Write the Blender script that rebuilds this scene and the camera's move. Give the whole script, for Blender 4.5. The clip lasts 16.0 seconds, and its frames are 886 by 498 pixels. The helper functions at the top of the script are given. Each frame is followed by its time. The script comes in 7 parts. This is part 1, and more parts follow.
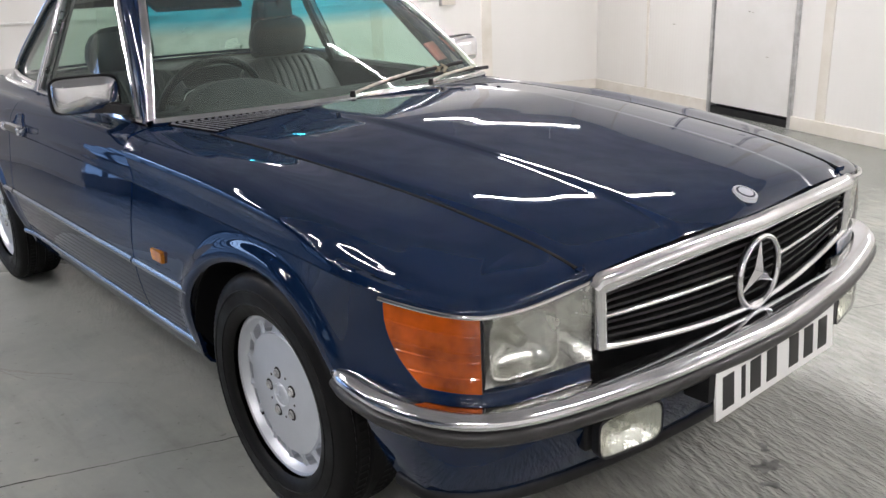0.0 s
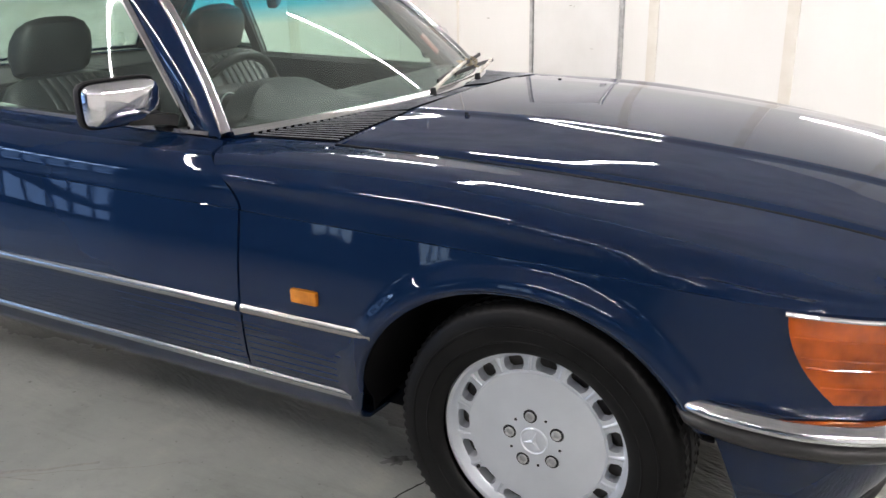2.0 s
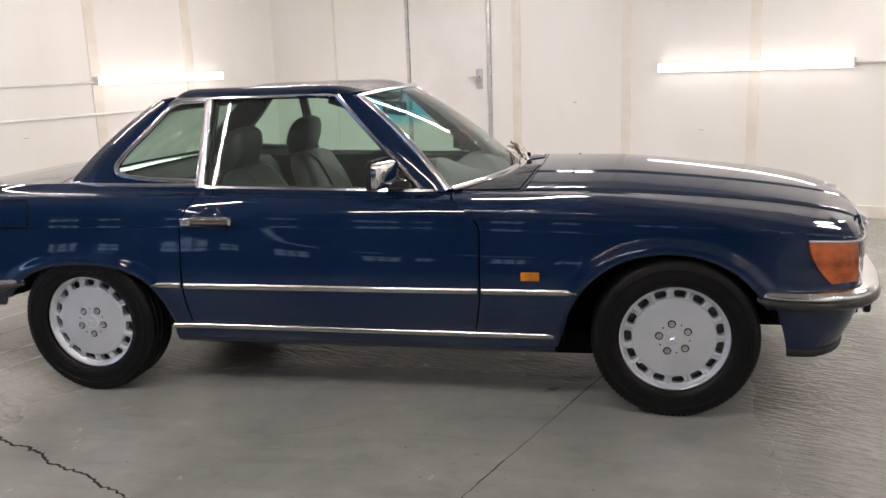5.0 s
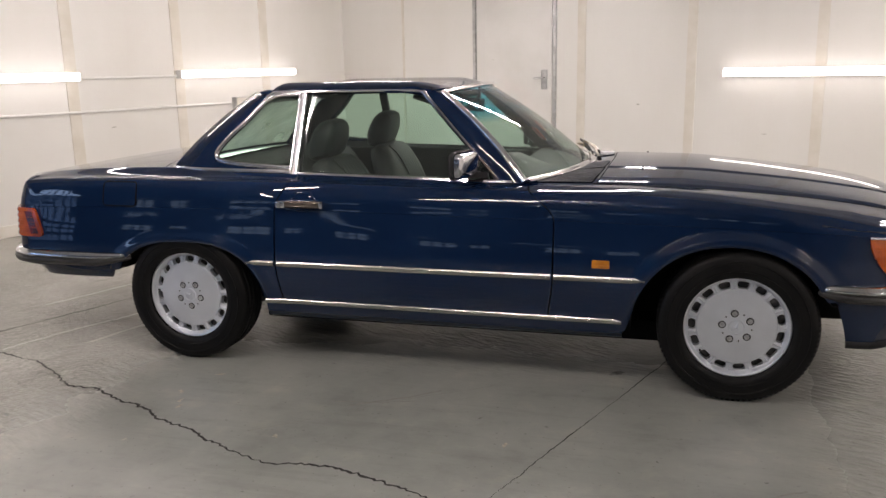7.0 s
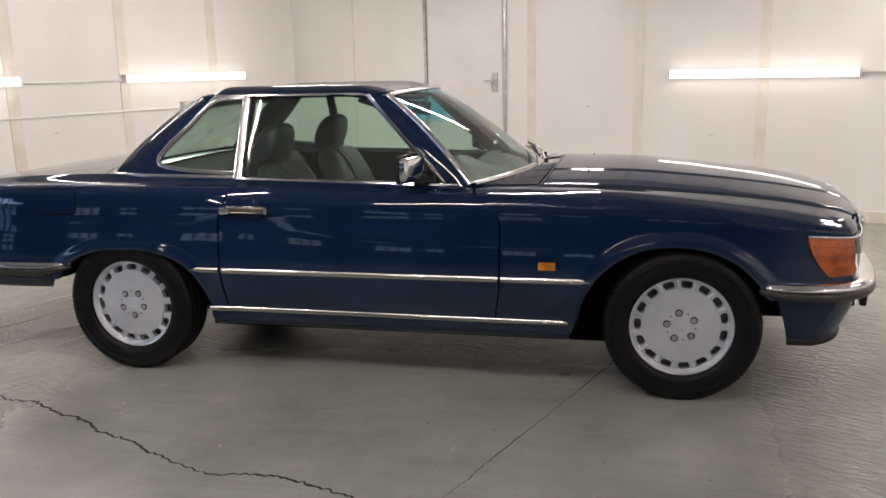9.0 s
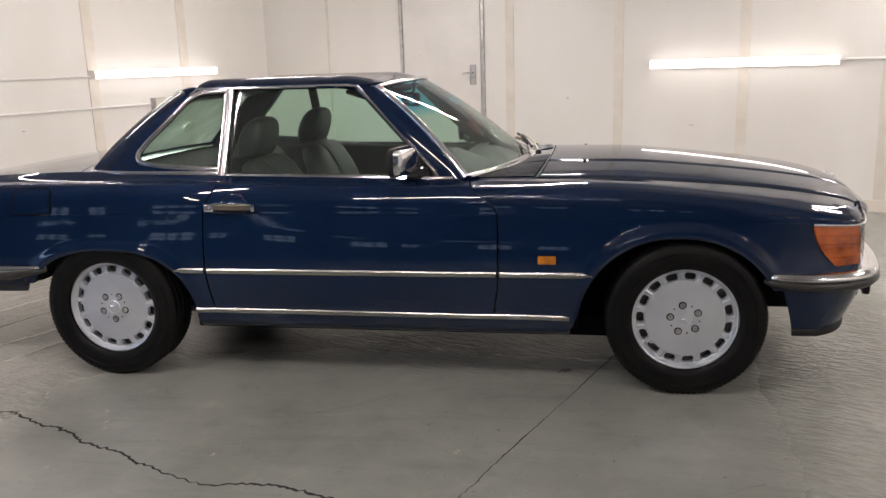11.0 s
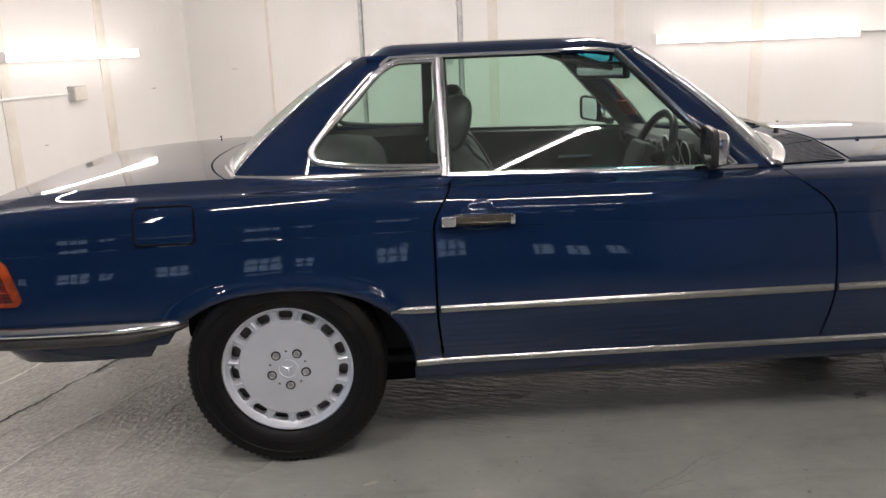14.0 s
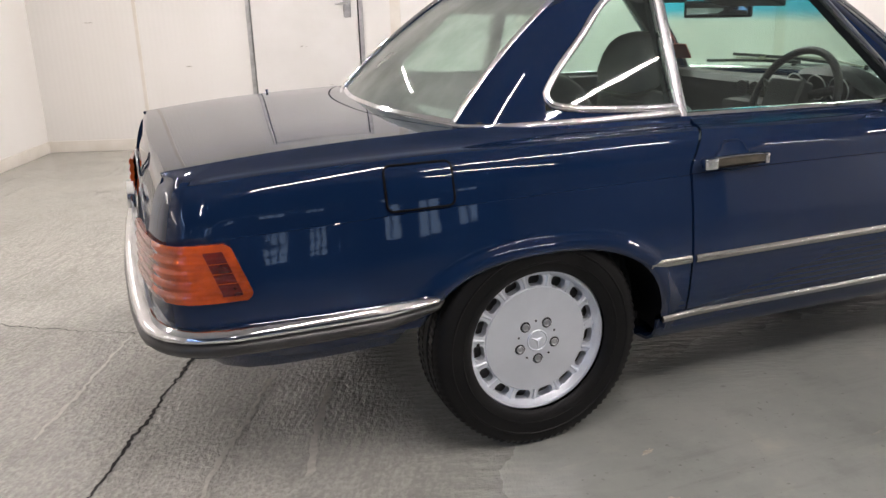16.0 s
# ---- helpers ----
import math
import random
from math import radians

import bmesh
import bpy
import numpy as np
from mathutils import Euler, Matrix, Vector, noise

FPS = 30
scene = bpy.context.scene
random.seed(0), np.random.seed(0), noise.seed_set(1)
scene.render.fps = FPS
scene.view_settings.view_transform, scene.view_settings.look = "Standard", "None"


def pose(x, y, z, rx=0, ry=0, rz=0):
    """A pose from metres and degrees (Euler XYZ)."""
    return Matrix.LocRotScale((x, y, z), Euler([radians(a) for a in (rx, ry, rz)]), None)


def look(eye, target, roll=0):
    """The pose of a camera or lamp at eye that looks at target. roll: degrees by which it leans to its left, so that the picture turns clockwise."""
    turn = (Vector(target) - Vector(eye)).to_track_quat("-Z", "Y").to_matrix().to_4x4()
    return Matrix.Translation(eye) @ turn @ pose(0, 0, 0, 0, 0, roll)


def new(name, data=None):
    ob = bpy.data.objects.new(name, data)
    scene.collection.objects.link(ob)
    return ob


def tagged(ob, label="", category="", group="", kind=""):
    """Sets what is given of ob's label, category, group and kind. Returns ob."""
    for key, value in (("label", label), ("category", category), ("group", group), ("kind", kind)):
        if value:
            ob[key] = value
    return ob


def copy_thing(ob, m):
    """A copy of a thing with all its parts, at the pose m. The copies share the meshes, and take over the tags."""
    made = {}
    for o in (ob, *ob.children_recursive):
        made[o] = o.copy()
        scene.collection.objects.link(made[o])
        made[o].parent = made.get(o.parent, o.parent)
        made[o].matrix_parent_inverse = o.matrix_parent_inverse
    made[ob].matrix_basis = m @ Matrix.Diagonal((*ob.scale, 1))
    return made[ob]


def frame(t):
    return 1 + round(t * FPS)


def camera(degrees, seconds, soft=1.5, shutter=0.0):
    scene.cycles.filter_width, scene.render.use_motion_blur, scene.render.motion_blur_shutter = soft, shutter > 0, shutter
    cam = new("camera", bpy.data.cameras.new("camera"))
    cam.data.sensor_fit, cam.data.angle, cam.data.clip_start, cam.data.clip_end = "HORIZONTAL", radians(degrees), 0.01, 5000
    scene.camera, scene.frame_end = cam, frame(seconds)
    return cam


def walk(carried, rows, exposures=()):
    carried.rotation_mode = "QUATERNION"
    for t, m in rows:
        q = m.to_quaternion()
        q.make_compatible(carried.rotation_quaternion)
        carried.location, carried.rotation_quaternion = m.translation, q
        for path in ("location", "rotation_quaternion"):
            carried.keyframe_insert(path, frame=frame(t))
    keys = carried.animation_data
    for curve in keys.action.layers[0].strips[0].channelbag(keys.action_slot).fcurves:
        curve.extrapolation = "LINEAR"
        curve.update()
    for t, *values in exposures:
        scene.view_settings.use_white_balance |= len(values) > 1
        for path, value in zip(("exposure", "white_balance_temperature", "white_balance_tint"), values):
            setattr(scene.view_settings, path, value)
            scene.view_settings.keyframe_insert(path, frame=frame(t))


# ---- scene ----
cam = camera(56.0, 16.0)
PATH = [
    (0, (2.886, -1.685, 1.274), (1.438, -0.46, 0.64), -2.5),
    (0.5, (2.648, -1.847, 1.271), (1.285, -0.527, 0.637), -3.2),
    (1, (2.391, -1.975, 1.279), (1.191, -0.513, 0.629), -1.1),
    (1.5, (2.086, -2.073, 1.276), (1.041, -0.498, 0.624), -2.1),
    (2, (1.804, -2.233, 1.27), (0.894, -0.58, 0.608), -1.2),
    (2.5, (1.536, -2.473, 1.259), (0.689, -0.789, 0.591), -0.2),
    (3, (1.342, -2.687, 1.228), (0.492, -0.986, 0.608), -2.4),
    (3.5, (1.021, -3.058, 1.272), (0.432, -1.219, 0.749), -2.5),
    (5.8, (1.004, -4.151, 1.368), (0.607, -2.236, 0.948), -2.1),
    (6, (0.993, -4.176, 1.368), (0.579, -2.264, 0.951), -1.7),
    (6.5, (0.965, -4.206, 1.363), (0.49, -2.31, 0.941), -1.2),
    (7, (0.956, -4.205, 1.36), (0.436, -2.323, 0.928), -1.1),
    (7.5, (0.968, -4.204, 1.361), (0.439, -2.324, 0.931), -1.2),
    (8, (0.98, -4.203, 1.361), (0.465, -2.318, 0.933), -1.1),
    (8.5, (0.987, -4.197, 1.364), (0.508, -2.303, 0.935), -1.0),
    (9, (0.999, -4.178, 1.359), (0.576, -2.27, 0.932), -1.3),
    (9.2, (0.998, -4.172, 1.361), (0.595, -2.261, 0.934), -1.4),
    (11.5, (0.737, -4.005, 1.334), (0.406, -2.085, 0.881), -2.0),
    (12, (0.478, -3.856, 1.335), (0.192, -1.933, 0.863), -2.2),
    (12.5, (0.145, -3.761, 1.329), (-0.063, -1.833, 0.843), -2.5),
    (13, (-0.211, -3.65, 1.324), (-0.289, -1.717, 0.817), -2.5),
    (13.5, (-0.477, -3.431, 1.293), (-0.464, -1.487, 0.823), -1.9),
    (14, (-0.85, -3.313, 1.289), (-0.757, -1.374, 0.809), -2.4),
    (14.5, (-1.206, -3.203, 1.276), (-0.996, -1.283, 0.759), -2.3),
    (15, (-1.532, -3.039, 1.246), (-1.174, -1.145, 0.715), -2.3),
    (15.5, (-1.886, -2.897, 1.245), (-1.372, -1.05, 0.674), -1.4),
    (16, (-2.221, -2.765, 1.246), (-1.561, -0.97, 0.664), -2.0),
]
EXPOSURES = [(0.0, 1.50, 6180, 15), (1.5, 1.72, 6180, 15), (2.5, 2.00, 6480, 15.5), (3.0, 2.12, 6680, 17.5), (3.5, 2.02, 6620, 17.5), (5.0, 1.28, 6600, 18), (6.0, 1.08, 6750, 18.5), (9.0, 1.07, 6750, 18.5), (11.5, 1.10, 6700, 18), (12.5, 1.21, 6650, 18), (13.5, 1.30, 6600, 18), (14.5, 1.43, 6550, 18), (15.5, 1.60, 6500, 18), (16.0, 1.55, 6500, 18)]
walk(cam, [(t, look(eye, target, roll)) for t, eye, target, roll in PATH], EXPOSURES)

# ---- light: wall tubes, ceiling tubes partly added for light, daylight from the far windows ----
world = bpy.data.worlds.new("world")
scene.world = world
world.use_nodes = True
world.node_tree.nodes["Background"].inputs[0].default_value = (0.75, 0.87, 1.0, 1)
world.node_tree.nodes["Background"].inputs[1].default_value = 0.6


# ---- materials ----
def material(name, color=(0.8, 0.8, 0.8), rough=0.5, metal=0.0, coat=0.0, spec=0.5):
    m = bpy.data.materials.new(name)
    m.use_nodes = True
    p = m.node_tree.nodes["Principled BSDF"]
    p.inputs["Base Color"].default_value = (*color, 1)
    p.inputs["Roughness"].default_value = rough
    p.inputs["Metallic"].default_value = metal
    p.inputs["Coat Weight"].default_value = coat
    p.inputs["Coat Roughness"].default_value = 0.02
    p.inputs["Specular IOR Level"].default_value = spec
    return m


def node(m, kind, **inputs):
    n = m.node_tree.nodes.new(kind)
    for k, v in inputs.items():
        n.inputs[k.replace("_", " ")].default_value = v
    return n


def link(m, a, b):
    m.node_tree.links.new(a, b)


def noise_node(m, scale, detail=4.0, rough=0.55, stretch=(1, 1, 1), turn=0.0):
    co = node(m, "ShaderNodeTexCoord")
    mp = node(m, "ShaderNodeMapping")
    mp.inputs["Scale"].default_value = stretch
    if turn:
        mp.vector_type = "TEXTURE"
        mp.inputs["Scale"].default_value = [1 / s for s in stretch]
        mp.inputs["Rotation"].default_value = (0, 0, radians(turn))
    tx = node(m, "ShaderNodeTexNoise", Scale=scale, Detail=detail, Roughness=rough)
    link(m, co.outputs["Object"], mp.inputs[0])
    link(m, mp.outputs[0], tx.inputs["Vector"])
    return tx


def ramp(m, source, stops):
    r = node(m, "ShaderNodeValToRGB")
    e = r.color_ramp.elements
    while len(e) < len(stops):
        e.new(0.5)
    for el, (pos, c) in zip(e, stops):
        el.position = pos
        el.color = (*c, 1) if len(c) == 3 else c
    link(m, source, r.inputs[0])
    return r


def shader(m):
    return m.node_tree.nodes["Principled BSDF"]


def vary(m, scale, c1, c2, lo=0.35, hi=0.65, stretch=(1, 1, 1), bump=0.0, dist=0.002, bscale=None, r1=None, r2=None):
    """Mottled colour, and fine relief."""
    tx = noise_node(m, scale, stretch=stretch)
    r = ramp(m, tx.outputs[0], [(lo, c1), (hi, c2)])
    link(m, r.outputs[0], shader(m).inputs["Base Color"])
    if r1 is not None:
        rr = node(m, "ShaderNodeMapRange", To_Min=r1, To_Max=r2, From_Min=lo, From_Max=hi)
        link(m, tx.outputs[0], rr.inputs["Value"])
        link(m, rr.outputs[0], shader(m).inputs["Roughness"])
    if bump:
        b = node(m, "ShaderNodeBump", Strength=bump, Distance=dist)
        t2 = noise_node(m, bscale or scale * 8, stretch=stretch)
        link(m, t2.outputs[0], b.inputs["Height"])
        link(m, b.outputs[0], shader(m).inputs["Normal"])
    return m


PAINT = material("car_paint_blue", (0.0055, 0.0155, 0.046), 0.45, 0.0, 1.0, 0.0)
vary(PAINT, 2.2, (0.0043, 0.0147, 0.0455), (0.0051, 0.0172, 0.0525))
# faint dust in the clear coat
_cn = noise_node(PAINT, 3.0, 6)
_cr = node(PAINT, "ShaderNodeMapRange", From_Min=0.3, From_Max=0.8, To_Min=0.0, To_Max=0.018)
link(PAINT, _cn.outputs[0], _cr.inputs["Value"])
link(PAINT, _cr.outputs[0], shader(PAINT).inputs["Coat Roughness"])
# slow waves of old panels, fine orange peel
_rn = noise_node(PAINT, 7.0, 2.0)
_rb2 = node(PAINT, "ShaderNodeBump", Strength=1.0, Distance=0.00030)
link(PAINT, _rn.outputs[0], _rb2.inputs["Height"])
_rn2 = noise_node(PAINT, 260.0, 1.0)
_rb3 = node(PAINT, "ShaderNodeBump", Strength=1.0, Distance=0.00001)
link(PAINT, _rn2.outputs[0], _rb3.inputs["Height"])
link(PAINT, _rb2.outputs[0], _rb3.inputs["Normal"])
link(PAINT, _rb3.outputs[0], shader(PAINT).inputs["Normal"])
link(PAINT, _rb3.outputs[0], shader(PAINT).inputs["Coat Normal"])
CHROME = vary(material("chrome", (0.78, 0.78, 0.80), 0.09, 1.0), 9, (0.70, 0.70, 0.72), (0.82, 0.82, 0.84), r1=0.06, r2=0.13)
BUMPER_RUBBER = vary(material("bumper_rubber", (0.032, 0.031, 0.030), 0.38), 14, (0.024, 0.0235, 0.023), (0.042, 0.041, 0.040), bump=0.15)
GRIP = vary(material("dark_satin_metal", (0.22, 0.20, 0.165), 0.28, 1.0), 30, (0.19, 0.17, 0.14), (0.26, 0.235, 0.195))
BLACK = vary(material("black_plastic", (0.012, 0.012, 0.013), 0.5, spec=0.3), 20, (0.008, 0.008, 0.009), (0.017, 0.017, 0.018), bump=0.1)
DARK = material("underseal_and_gap_black", (0.006, 0.006, 0.0065), 0.85, spec=0.1)
RUBBER = vary(material("tyre_rubber", (0.0075, 0.0074, 0.0074), 0.5, spec=0.2), 12, (0.0040, 0.0040, 0.0042), (0.0080, 0.0078, 0.0075), bump=0.25, bscale=90, r1=0.40, r2=0.60)
ALLOY = vary(material("silver_alloy", (0.72, 0.75, 0.80), 0.36, 0.6), 7, (0.69, 0.72, 0.77), (0.76, 0.79, 0.84), bump=0.05, bscale=300, dist=0.0005)
LEATHER = vary(material("grey_leather", (0.042, 0.046, 0.046), 0.5), 9, (0.034, 0.038, 0.038), (0.052, 0.056, 0.055), bump=0.3, bscale=160, dist=0.0015)
DASH = vary(material("dark_dash", (0.03, 0.033, 0.034), 0.6, spec=0.25), 18, (0.024, 0.027, 0.028), (0.038, 0.041, 0.042), bump=0.3, bscale=200)
CARPET = vary(material("dark_carpet", (0.02, 0.021, 0.023), 0.95), 40, (0.014, 0.015, 0.017), (0.03, 0.031, 0.033), bump=0.5)
HEADLINER = vary(material("headliner", (0.22, 0.22, 0.21), 0.9), 30, (0.20, 0.20, 0.19), (0.25, 0.25, 0.24), bump=0.2)
WHITE_PLATE = material("white_plate", (0.88, 0.88, 0.86), 0.35)
PLATE_BLACK = material("plate_black", (0.01, 0.01, 0.01), 0.4)
BADGE = material("badge_enamel", (0.82, 0.84, 0.88), 0.3, 0.5)
BADGE_DARK = material("badge_dark", (0.02, 0.025, 0.05), 0.35)
REFLECTOR = vary(material("lamp_reflector", (0.80, 0.80, 0.76), 0.2, 0.9), 16, (0.55, 0.55, 0.51), (0.86, 0.86, 0.82), bump=0.5, bscale=34, dist=0.006, r1=0.14, r2=0.3)
MIRROR = material("mirror_glass", (0.75, 0.82, 0.9), 0.02, 1.0)
BROWN = vary(material("red_brown_card", (0.26, 0.055, 0.04), 0.5), 25, (0.22, 0.045, 0.035), (0.32, 0.07, 0.05))
WIPER = vary(material("dull_wiper_metal", (0.40, 0.38, 0.32), 0.5, 0.4), 30, (0.26, 0.25, 0.21), (0.52, 0.49, 0.42))
LEAF = vary(material("dry_leaf", (0.30, 0.25, 0.16), 0.8), 40, (0.16, 0.13, 0.08), (0.48, 0.43, 0.31))
SATIN = vary(material("satin_trim", (0.36, 0.36, 0.37), 0.3, 1.0), 12, (0.32, 0.32, 0.33), (0.42, 0.42, 0.43), r1=0.24, r2=0.36)
BRAKE_GREY = vary(material("dull_brake_metal", (0.10, 0.098, 0.095), 0.55, 0.3), 25, (0.065, 0.063, 0.06), (0.14, 0.135, 0.13))
STRIP_BRIGHT = vary(material("dulled_bright_strip", (0.46, 0.455, 0.44), 0.22, 1.0), 16, (0.42, 0.415, 0.40), (0.48, 0.475, 0.46), r1=0.2, r2=0.26)
STEEL = vary(material("galvanised_steel", (0.55, 0.55, 0.55), 0.4, 0.8), 20, (0.45, 0.45, 0.45), (0.62, 0.62, 0.62))


def glass(name, tint, band=None, gloss=0.0, dust_haze=0.0):
    """Thin coloured pane: clear transmission and Fresnel gloss."""
    m = bpy.data.materials.new(name)
    m.use_nodes = True
    nt = m.node_tree
    nt.nodes.remove(shader(m))
    out = nt.nodes["Material Output"]
    tr = node(m, "ShaderNodeBsdfTransparent", Color=(*tint, 1))
    if band:
        co = node(m, "ShaderNodeTexCoord")
        sp = node(m, "ShaderNodeSeparateXYZ")
        link(m, co.outputs["Object"], sp.inputs[0])
        mr = node(m, "ShaderNodeMapRange", From_Min=band[0], From_Max=band[1])
        link(m, sp.outputs["Z"], mr.inputs["Value"])
        rr = ramp(m, mr.outputs[0], [(0.0, tint), (1.0, band[2])])
        link(m, rr.outputs[0], tr.inputs["Color"])
    gl = node(m, "ShaderNodeBsdfGlossy", Roughness=gloss)
    lw = node(m, "ShaderNodeLayerWeight", Blend=0.5)
    pw = m.node_tree.nodes.new("ShaderNodeMath")
    pw.operation = "POWER"
    pw.inputs[1].default_value = 5.0
    link(m, lw.outputs["Facing"], pw.inputs[0])
    fr = node(m, "ShaderNodeMapRange", To_Min=0.045, To_Max=0.95)
    link(m, pw.outputs[0], fr.inputs["Value"])
    mx = node(m, "ShaderNodeMixShader")
    link(m, fr.outputs[0], mx.inputs[0])
    link(m, tr.outputs[0], mx.inputs[1])
    link(m, gl.outputs[0], mx.inputs[2])
    last = mx
    # pale diffuse film: dust, and in the rear glass painted reflection haze
    if dust_haze:
        df = node(m, "ShaderNodeBsdfDiffuse", Color=(0.58, 0.645, 0.59, 1))
        du = node(m, "ShaderNodeMapRange", From_Min=0.3, From_Max=0.7, To_Min=0.75 * dust_haze, To_Max=1.25 * dust_haze)
        link(m, noise_node(m, 5.0, 5).outputs[0], du.inputs["Value"])
        last = node(m, "ShaderNodeMixShader")
        link(m, du.outputs[0], last.inputs[0])
        link(m, mx.outputs[0], last.inputs[1])
        link(m, df.outputs[0], last.inputs[2])
    link(m, last.outputs[0], out.inputs[0])
    return m


GLASS = glass("green_tinted_glass", (0.70, 0.86, 0.78), dust_haze=0.03)
# strong pale film stands in for the room mirrored in the rear glass
REAR_GLASS = glass("hazed_rear_glass", (0.72, 0.88, 0.80), dust_haze=0.38)
SCREEN_GLASS = glass("windscreen_glass", (0.68, 0.84, 0.76), (1.100, 1.150, (0.05, 0.56, 0.78)), dust_haze=0.06)
CLEAR = glass("clear_lamp_glass", (0.93, 0.94, 0.93), gloss=0.05)


def lens_material(name, color, trans=0.35, bands=26.0):
    m = material(name, color, 0.12, 0.0, 0.6)
    shader(m).inputs["Transmission Weight"].default_value = trans
    w = node(m, "ShaderNodeTexWave", Scale=bands, Distortion=0.5)
    co = node(m, "ShaderNodeTexCoord")
    w.bands_direction = "Z"
    link(m, co.outputs["Object"], w.inputs["Vector"])
    b = node(m, "ShaderNodeBump", Strength=0.22, Distance=0.003)
    link(m, w.outputs[1], b.inputs["Height"])
    link(m, b.outputs[0], shader(m).inputs["Normal"])
    r = noise_node(m, 11, 3)
    rr = ramp(m, r.outputs[0], [(0.34, tuple(c * 0.42 for c in color)), (0.60, color)])
    link(m, rr.outputs[0], shader(m).inputs["Base Color"])
    return m


ORANGE = lens_material("orange_lens", (0.70, 0.125, 0.004), 0.15, 9.0)
REPEATER = lens_material("amber_lens", (0.85, 0.30, 0.02), 0.1)
TAIL_RED = lens_material("red_lens", (0.64, 0.088, 0.008), 0.12)
TAIL_DARK = lens_material("smoked_red_lens", (0.18, 0.015, 0.008), 0.1)


def glow(name, color, power):
    m = bpy.data.materials.new(name)
    m.use_nodes = True
    m.node_tree.nodes.remove(shader(m))
    e = node(m, "ShaderNodeEmission", Color=(*color, 1), Strength=power)
    link(m, e.outputs[0], m.node_tree.nodes["Material Output"].inputs[0])
    return m


TUBE = glow("fluorescent_tube", (1.0, 0.955, 0.90), 3.5)
# ceiling tube strengths are set by place to balance the light
BRIGHT_TUBE = glow("bright_fluorescent_tube", (1.0, 0.955, 0.90), 240.0)
SOFT_TUBE = glow("dimmer_fluorescent_tube", (1.0, 0.955, 0.90), 82.0)
WEAK_TUBE = glow("weak_fluorescent_tube", (1.0, 0.955, 0.90), 48.0)
DAYLIGHT = glow("daylight_beyond_window", (0.54, 0.76, 1.0), 0.62)

SHUTTER = glow("daylit_blue_shutter", (0.32, 0.55, 1.0), 0.55)
TRANSOM = glow("bright_daylit_transom", (0.42, 0.64, 1.0), 2.6)

# white insulated wall panels: faint vertical ribs, yellowed patches
WALL = material("white_wall_panel", (0.78, 0.76, 0.72), 0.34)
vary(WALL, 0.9, (0.775, 0.757, 0.715), (0.83, 0.82, 0.79), stretch=(1, 1, 0.35), r1=0.28, r2=0.42)
_wco = node(WALL, "ShaderNodeTexCoord")
_ww = node(WALL, "ShaderNodeTexWave", Scale=7.0, Distortion=0.15)
_ww.bands_direction = "X"
link(WALL, _wco.outputs["Object"], _ww.inputs["Vector"])
_wb = node(WALL, "ShaderNodeBump", Strength=0.10, Distance=0.004)
link(WALL, _ww.outputs[1], _wb.inputs["Height"])
_wn = noise_node(WALL, 6.0)
_wb2 = node(WALL, "ShaderNodeBump", Strength=0.12, Distance=0.006)
link(WALL, _wn.outputs[0], _wb2.inputs["Height"])
link(WALL, _wb.outputs[0], _wb2.inputs["Normal"])
link(WALL, _wb2.outputs[0], shader(WALL).inputs["Normal"])
COVER = vary(material("cover_strip", (0.72, 0.68, 0.60), 0.45), 5, (0.70, 0.66, 0.58), (0.78, 0.745, 0.68))
DOORWHITE = vary(material("white_door", (0.78, 0.77, 0.74), 0.4), 2.2, (0.74, 0.73, 0.70), (0.80, 0.79, 0.77), bump=0.08, bscale=9)
CEIL = vary(material("ceiling_grey", (0.42, 0.42, 0.42), 0.8), 3, (0.37, 0.37, 0.37), (0.47, 0.47, 0.47))
WORKSHOP = vary(material("far_workshop_wall", (0.12, 0.13, 0.15), 0.8), 1.2, (0.05, 0.055, 0.07), (0.22, 0.23, 0.25), 0.4, 0.6)

# painted concrete floor: smooth painted bay, rippled bare screed around it, stains
FLOOR = material("painted_concrete", (0.22, 0.23, 0.22), 0.45)


